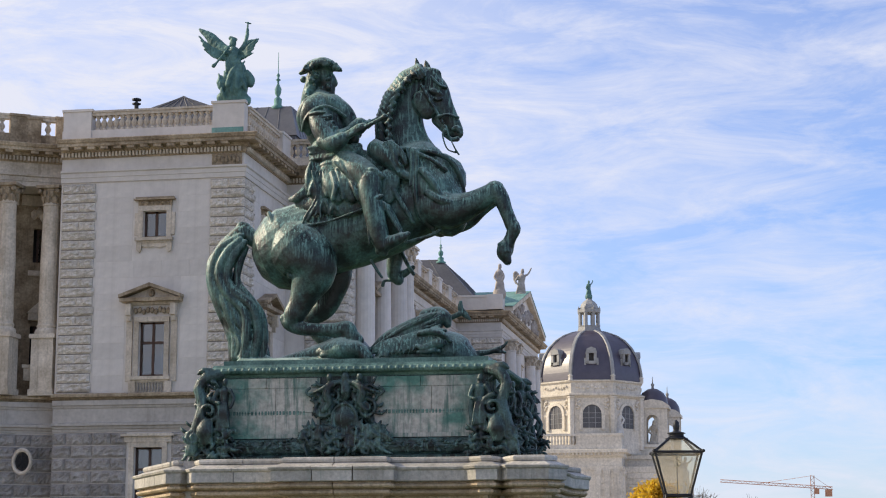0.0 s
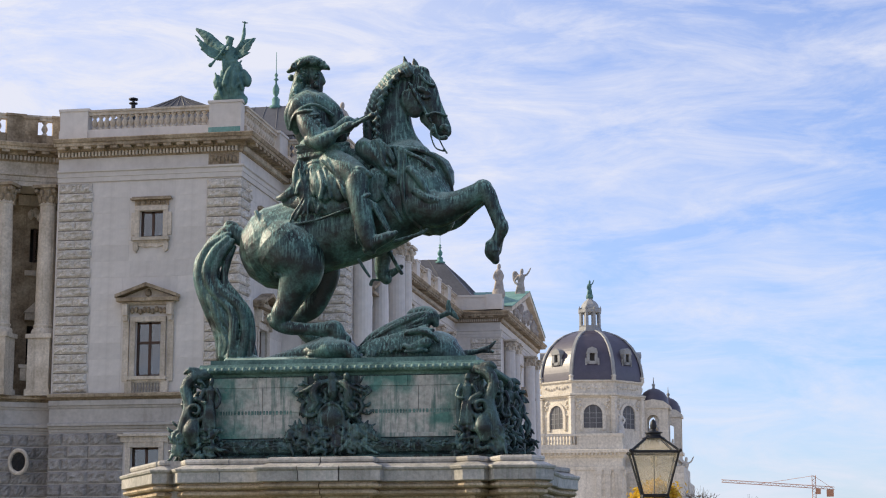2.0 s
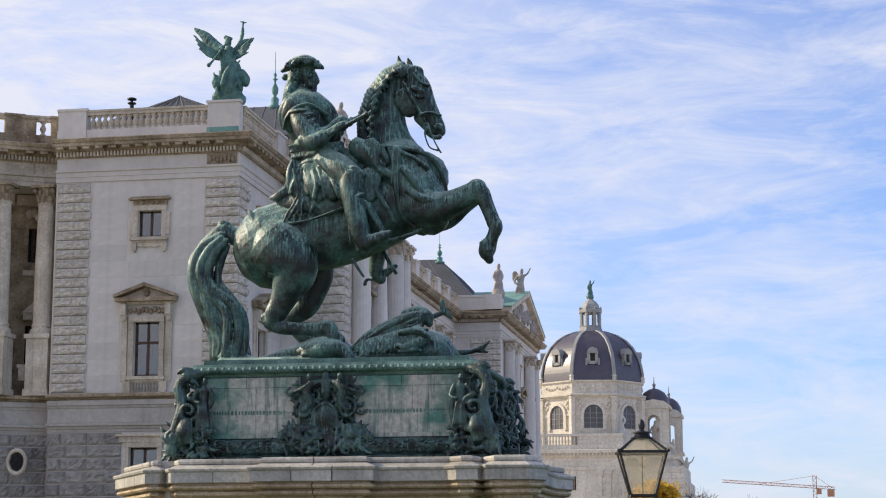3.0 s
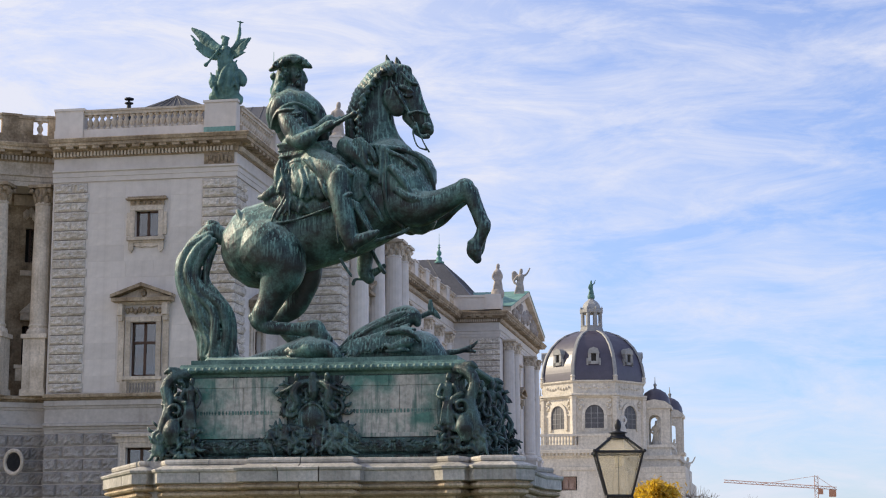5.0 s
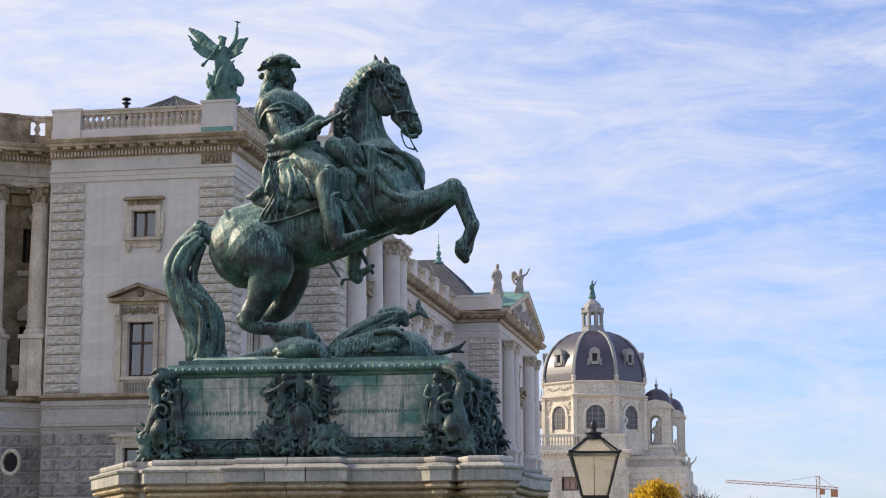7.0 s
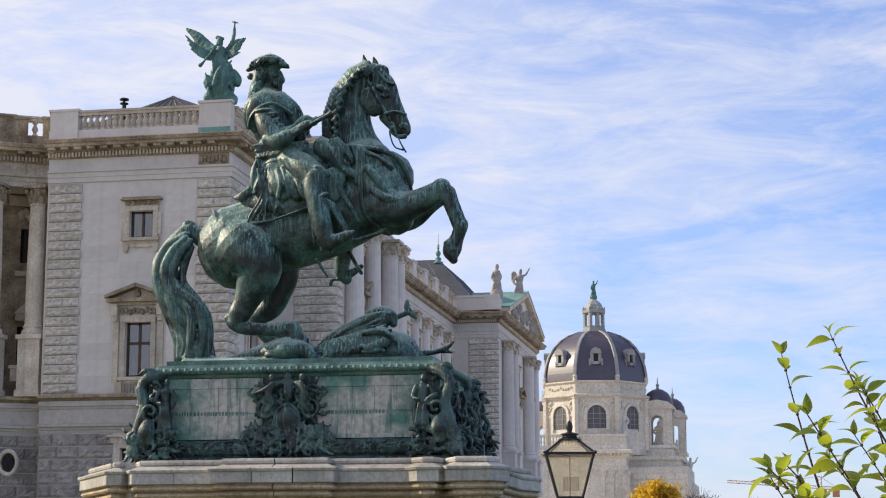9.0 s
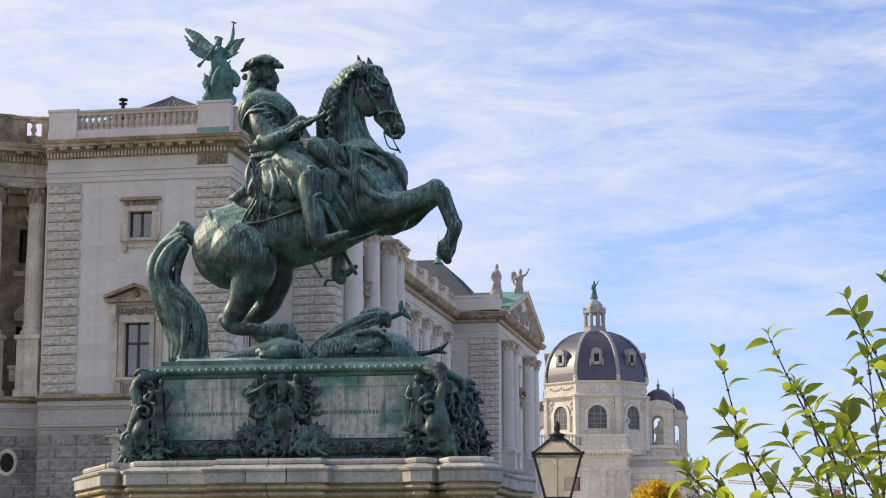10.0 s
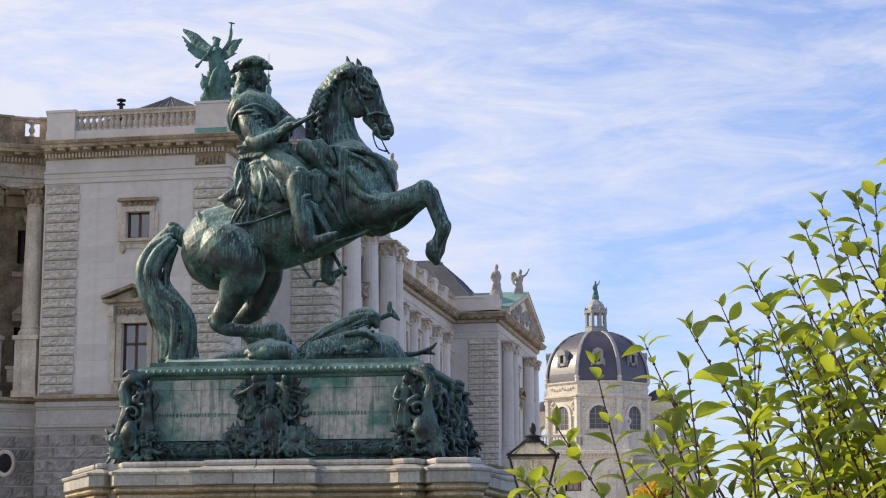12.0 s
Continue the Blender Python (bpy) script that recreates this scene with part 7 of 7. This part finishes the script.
for k in range(4):
    P, Q = bot[k], top[k]
    part("cage_bar", Mesh().tube([(P[0], P[2], -P[1], 0.013), (Q[0], Q[2], -Q[1], 0.013)], 1, 6, 1), IRON, lamp)
    for ring in (top, bot):
        A, B = ring[k], ring[(k + 1) % 4]
        part("cage_bar", Mesh().tube([(A[0], A[2], -A[1], 0.016), (B[0], B[2], -B[1], 0.016)], 1, 6, 1), IRON, lamp)
    P, Q = top[k], q4(0.085, 3.085)[k]
    part("cage_bar", Mesh().tube([(P[0], P[2] + 0.01, -P[1], 0.014), (Q[0], Q[2], -Q[1], 0.014)], 1, 6, 1), IRON, lamp)
    P = q4(0.36, 2.925)[k]
    part("cage_bar", Mesh().tube([(P[0], P[2], -P[1], 0.02)], 1, 6, 1), IRON, lamp)
    a = TURN + k * math.pi / 2 + math.pi / 4
    part("cage_bar", Mesh().tube([(LX + r * math.cos(a), z, -LY - r * math.sin(a), 0.012) for r, z in ((0.05, 2.37), (0.13, 2.35), (0.195, 2.4), (0.185, 2.47))], 1, 5, 3), IRON, lamp)
for k in range(4):
    A, B, C, D = q4(0.173, 2.48)[k], q4(0.173, 2.48)[(k + 1) % 4], q4(0.336, 2.905)[(k + 1) % 4], q4(0.336, 2.905)[k]
    inn = lambda p, s=0.985: (LX + (p[0] - LX) * s, LY + (p[1] - LY) * s, p[2])
    part("pane", Mesh().add([A, B, C, D, inn(A), inn(B), inn(C), inn(D)], [(0, 1, 2, 3), (7, 6, 5, 4), (0, 4, 5, 1), (1, 5, 6, 2), (2, 6, 7, 3), (3, 7, 4, 0)]), MILK, lamp, "milky glass pane")
    A, B, C, D = q4(0.336, 2.93)[k], q4(0.336, 2.93)[(k + 1) % 4], q4(0.09, 3.075)[(k + 1) % 4], q4(0.09, 3.075)[k]
    part("roof_pane", Mesh().add([A, B, C, D, inn(A), inn(B), inn(C), inn(D)], [(0, 1, 2, 3), (7, 6, 5, 4), (0, 4, 5, 1), (1, 5, 6, 2), (2, 6, 7, 3), (3, 7, 4, 0)]), MILK, lamp, "milky glass roof pane")
part("finial", Mesh().lathe((LX, LY, 3.06), [(0.12, 0), (0.12, 0.012), (0.08, 0.025), (0.075, 0.055), (0.1, 0.062), (0.09, 0.07), (0.03, 0.085), (0.025, 0.1), (0.03, 0.11), (0.036, 0.14), (0.028, 0.18), (0.012, 0.2), (0.0, 0.21)], 12), IRON, lamp, smooth=True)
part("burner", Mesh().lathe((LX, LY, 2.43), [(0.02, 0), (0.006, 0.02), (0.006, 0.44), (0.012, 0.45)], 10), IRON, lamp)
part("mantle", Mesh().lathe((LX, LY, 2.76), [(0.02, 0), (0.04, 0.03), (0.035, 0.1), (0.05, 0.13)], 10), MILK, lamp)

# ---- shrub beside the path ----
shrub = thing("shrub", (1.9, 5.0, 0), "leafy green privet-like shrub with opposite leaves and brown twigs", "shrub")


def leaf_data(name, bend):
    """A pointed oval leaf folded along its midrib and drooping at the tip, one unit long."""
    vs, fs, n = [], [], 6
    for i in range(n + 1):
        t = i / n
        w = 0.235 * math.sin(math.pi * t**0.82) * (1 - 0.2 * t)
        z = 0.1 * math.sin(t * 2.2) - bend * t * t
        vs += [(t, -w, z + w * 0.45), (t, 0, z), (t, w, z + w * 0.45)]
    for i in range(n):
        for k in (0, 1):
            fs.append((3 * i + k, 3 * i + k + 1, 3 * i + k + 4, 3 * i + k + 3))
    me = bpy.data.meshes.new(name)
    me.from_pydata(vs, [], fs)
    me.polygons.foreach_set("use_smooth", [True] * len(fs))
    me.materials.append(LEAF)
    return me


LEAVES = [leaf_data("leaf", b) for b in (0.12, 0.32, 0.55)]
rng = random.Random(21)
count, rest = 0, Mesh()


def put_leaf(p, way, size):
    global count
    d = LEAVES[rng.randrange(3)]
    side_ = way.cross(Vector((0, 0, 1)))
    side_ = side_.normalized() if side_.length > 0.05 else Vector((1, 0, 0))
    up = side_.cross(way).normalized()
    roll = Matrix.Rotation(rng.gauss(0, 0.5), 3, way)
    basis = Matrix((way, -(roll @ side_), roll @ up)).transposed()
    if count < 300:
        ob = piece("leaf", d, p, shrub)
        ob.rotation_mode = "QUATERNION"
        ob.rotation_quaternion = basis.to_quaternion()
        ob.scale = (size, size, size)
    else:
        rest.add([tuple(p + basis @ (v.co * size)) for v in d.vertices], [tuple(f.vertices) for f in d.polygons])
    count += 1


def grown(p):
    """From the drawing of the young bush to its full size and place."""
    return Vector((1.5 + 1.38 * (p[0] - 1.5), 1.39 + 1.38 * (p[1] - 1.39), 1.75 + 1.38 * (p[2] - 1.75)))


def twig(root, tip, sway, first, gap, plan=grown):
    """A slender stem with pairs of leaves, each pair turned a quarter against the last."""
    R, Tp = Vector(plan(root)), Vector(plan(tip))
    mid = R.lerp(Tp, 0.5) + Vector(sway)
    at = lambda t: R * (1 - t) ** 2 + mid * (2 * t * (1 - t)) + Tp * t * t
    m = Mesh().tube([(at(t).x, at(t).z, -at(t).y, 0.0023 * (1 - t) + 0.0012) for t in (0, 0.25, 0.5, 0.75, 1)], 1, 6, 3)
    L, s, k = (Tp - R).length, first, 0
    while s < L:
        p, d = at(s / L), (at(min(1, s / L + 0.03)) - at(s / L - 0.03)).normalized()
        side_ = d.orthogonal().normalized()
        a = k * math.pi / 2 + rng.uniform(-0.4, 0.4) + 0.6
        m.tube([(p.x, p.z, -p.y, 0.0036)], 1, 5, 1)
        for j in (0, 1):
            if rng.random() < 0.12:
                continue
            o = Matrix.Rotation(a + j * math.pi, 3, d) @ side_
            way = (o + d * rng.uniform(0.25, 0.7) + Vector((0, 0, rng.uniform(-0.1, 0.25)))).normalized()
            put_leaf(p + way * 0.003, way, rng.uniform(0.05, 0.084) * (1 - 0.2 * s / L))
        s += gap * rng.uniform(0.75, 1.25)
        k += 1
    for j in (-1, 1):
        put_leaf(Tp, (d + Vector((0.5 * j, 0.2 * j, 0.1))).normalized(), rng.uniform(0.026, 0.04))
    part("twig", m, STEM, shrub, smooth=True)


# long single shoots that stand clear of the bush
SHOOTS = [
    ((1.148, 5.45, 1.828), (1.055, 5.45, 2.202)),
    ((1.332, 5.5, 1.902), (1.163, 5.5, 2.251)),
    ((1.3, 5.4, 1.826), (1.229, 5.4, 2.116)),
    ((1.441, 5.5, 2.006), (1.336, 5.5, 2.328)),
    ((1.622, 5.45, 2.049), (1.526, 5.45, 2.488)),
    ((1.716, 5.4, 2.092), (1.674, 5.4, 2.552)),
    ((1.576, 5.5, 2.054), (1.491, 5.5, 2.419)),
    ((1.538, 5.5, 2.005), (1.421, 5.5, 2.364)),
    ((1.475, 5.4, 1.904), (1.344, 5.4, 2.147)),
    ((1.094, 4.5, 1.796), (1.033, 4.5, 1.901)),
    ((1.097, 4.55, 1.787), (1.064, 4.55, 1.907)),
    ((1.671, 5.45, 2.073), (1.607, 5.45, 2.445)),
    ((1.24, 5.3, 1.808), (1.149, 5.3, 1.961)),
    ((1.317, 5.45, 1.882), (1.213, 5.45, 2.142))]
for root, tip in SHOOTS:
    twig(root, tip, (rng.uniform(-0.02, 0.03), 0, rng.uniform(0.0, 0.03)), 0.05, 0.052, Vector)
# tall shoots on the side towards the monument, then the body of the bush
for root, tip in (((1.42, 3.85, 1.55), (1.19, 3.75, 1.88)), ((1.56, 3.75, 1.6), (1.37, 3.65, 2.09)), ((1.6, 3.9, 1.6), (1.44, 3.8, 2.18)),
                  ((1.68, 4.1, 1.6), (1.54, 4.05, 2.32)), ((1.7, 3.9, 1.6), (1.58, 3.8, 2.27)), ((1.5, 3.6, 1.6), (1.34, 3.45, 1.93)), ((1.78, 4.0, 1.6), (1.66, 3.95, 2.36)), ((1.6, 3.7, 1.6), (1.47, 3.6, 2.07)),
                  ((1.5, 4.2, 1.6), (1.28, 4.1, 1.98)), ((1.8, 4.2, 1.6), (1.72, 4.15, 2.42)), ((1.36, 3.75, 1.55), (1.163, 3.68, 1.9)), ((1.4, 3.8, 1.5), (1.2, 3.72, 1.88)), ((1.35, 3.7, 1.5), (1.13, 3.65, 1.83)), ((1.4, 3.7, 1.6), (1.21, 3.6, 1.97))):
    twig((root[0], root[1], root[2] - 0.05), (tip[0], tip[1], tip[2] - 0.05), (rng.uniform(0.0, 0.06), 0, rng.uniform(-0.02, 0.05)), 0.06, 0.043)
for i in range(170):
    x = 1.3 + 0.7 * rng.random() ** 0.75
    y = rng.uniform(3.45, 4.4)
    top = 1.77 + 0.6 * (x - 1.2) + rng.uniform(-0.14, 0.16)
    low = top - rng.uniform(0.25, 0.5)
    twig((x + rng.uniform(-0.06, 0.28), y + rng.uniform(-0.15, 0.15), low), (x, y, top), (rng.uniform(-0.05, 0.06), 0, rng.uniform(-0.04, 0.06)), 0.03, 0.046)
for i in range(8):
    a = rng.uniform(0, 6.28)
    part("stem", Mesh().tube([(1.9 + 0.1 * math.cos(a), 0, -5.0 + 0.1 * math.sin(a), 0.02), (1.85 + 0.2 * math.cos(a), 0.6, -4.95 + 0.3 * math.sin(a), 0.014), (1.8 + 0.35 * math.cos(a), 1.5, -4.9 + 0.5 * math.sin(a), 0.006)], 1, 7, 3), STEM, shrub)
f_ = part("foliage", rest, LEAF, shrub, smooth=True)
tagged(f_, kind="stuff")


# rusticated quoins and base courses, block by block


def blocks(to, spans, z0, z1, n, depth, turn, prefix="quoin_block"):
    """spans: for even and odd courses, the (u0, u1) of their blocks."""
    h, shared = (z1 - z0) / n, {}
    for i in range(n):
        for a, b in spans[i % 2]:
            key = (round(b - a, 3), i // 2 % 5)
            if key not in shared:
                mm = Mesh(lambda u, o, z: (u, -o, z)).rugged((0.006, -0.05, 0.03), (b - a - 0.006, 0.17, h - 0.03), i * 31 + int(100 * (b - a)), 12 if b - a > 1.2 else 8, 5)
                d = mm.data(prefix)
                d.materials.append(RUST if prefix == "quoin_block" else BASE_RUST)
                shared[key] = d
            piece(prefix, shared[key], to(a, 0, z0 + h * i), palace, turn)


def quoins(to, u0, u1, turn, z0=11.4, z1=23.2, n=22, ear=0.1):
    m = (u0 + u1) / 2
    blocks(to, [[(u0 + 0.02, u1)], [(u0, m), (m, u1 - ear)]], z0, z1, n, 0.1, turn)
    part("quoin_backing", Mesh(to).box((u0, 0, z0), (u1 - ear, 0.012, z1)), JOINT, palace)


quoins(front(-39.9, 97.05), 0.1, 2.14, 0)
quoins(front(-39.9, 97.05), 8.8, 10.79, 0, ear=0.0)
quoins(side(-29.2, 97.05), 0.0, 1.9, math.pi / 2)
quoins(front(-29.2, 106.0), 1.24, 3.9, 0, ear=0.0)
quoins(side(-25.4, 106.0), 0.0, 1.6, math.pi / 2)
quoins(front(-30.2, 170.0), 1.5, 4.38, 0, ear=0.0)
for to, L, turn, holes in ((front(-39.9, 97.05), 10.7, 0, A_HOLES[2:]),):
    def clear(spans):
        out = []
        for a, b in spans:
            if b <= 4.3 or a >= 6.9:
                out.append((a, b))
            elif a < 4.3:
                out.append((a, 4.3))
            elif b > 6.9:
                out.append((6.9, b))
        return [s for s in out if s[1] - s[0] > 0.2]
    even = clear([(0.0, 1.1), (1.1, 2.3), (2.31, 4.3), (4.3, 5.6), (5.6, 6.9), (6.9, 8.7), (8.8, 9.8), (9.8, 10.7)])
    odd = clear([(0.0, 0.8), (0.8, 2.3), (2.31, 3.4), (3.4, 4.3), (6.9, 7.8), (7.8, 8.7), (8.8, 9.4), (9.4, 10.7)])
    blocks(to, [even, odd], 3.6, 9.18, 8, 0.1, turn, "base_block")
for p, q in zip(EXEDRA, EXEDRA[1:]):
    p, q = Vector(p), Vector(q)
    d = (q - p).normalized()
    o = Vector((d.y, -d.x))
    L = (q - p).length

    def to(u, out, z, p=p, d=d, o=o):
        v = p + d * u + o * out
        return (v.x, v.y, z)
    blocks(to, [[(0, L / 2), (L / 2, L)], [(0, L / 3), (L / 3, L)]], 3.6, 9.18, 8, 0.08, math.atan2(d.y, d.x), "base_block")


# smooth ashlar facing of the corner pavilion, stone by stone, set between the quoins and round the windows
def ashlar(to, u0, u1, z0, z1, n, w, holes, turn, seed):
    r_, h, shared = random.Random(seed), (z1 - z0) / n, {}
    for i in range(n):
        za, zb = z0 + h * i, z0 + h * (i + 1)
        free = [(u0, u1)]
        for a, b, c_, d in holes:
            if za < d and zb > c_:
                free = [s for p, q in free for s in ((p, min(q, a)), (max(p, b), q)) if s[1] - s[0] > 0.05]
        for p, q in free:
            m_ = max(1, round((q - p) / w))
            for k in range(m_):
                off = (0.35 if i % 2 else 0.0) * (q - p) / m_ if m_ > 1 else 0
                a = p + (q - p) * k / m_ + (off if k else 0)
                b = p + (q - p) * (k + 1) / m_ + (off if k < m_ - 1 else 0)
                key = round(b - a, 2)
                if key not in shared:
                    d_ = Mesh(lambda u, o, z: (u, -o, z)).block((0.004, -0.03, 0.004), (key - 0.004, 0.012, h - 0.004), 0.006).data("ashlar_block")
                    d_.materials.append(LIME)
                    shared[key] = d_
                piece("ashlar_block", shared[key], to(a, 0, za), palace, turn)


ashlar(front(-39.9, 97.05), 2.2, 8.74, 11.4, 23.27, 13, 1.6, [(4.0, 7.2, 11.2, 17.5), (4.3, 6.95, 19.1, 22.4)], 0, 2)
ashlar(side(-29.2, 97.05), 1.95, 8.9, 11.4, 23.27, 13, 1.6, [(3.0, 6.3, 11.2, 17.5), (3.3, 6.0, 19.1, 22.4)], math.pi / 2, 3)
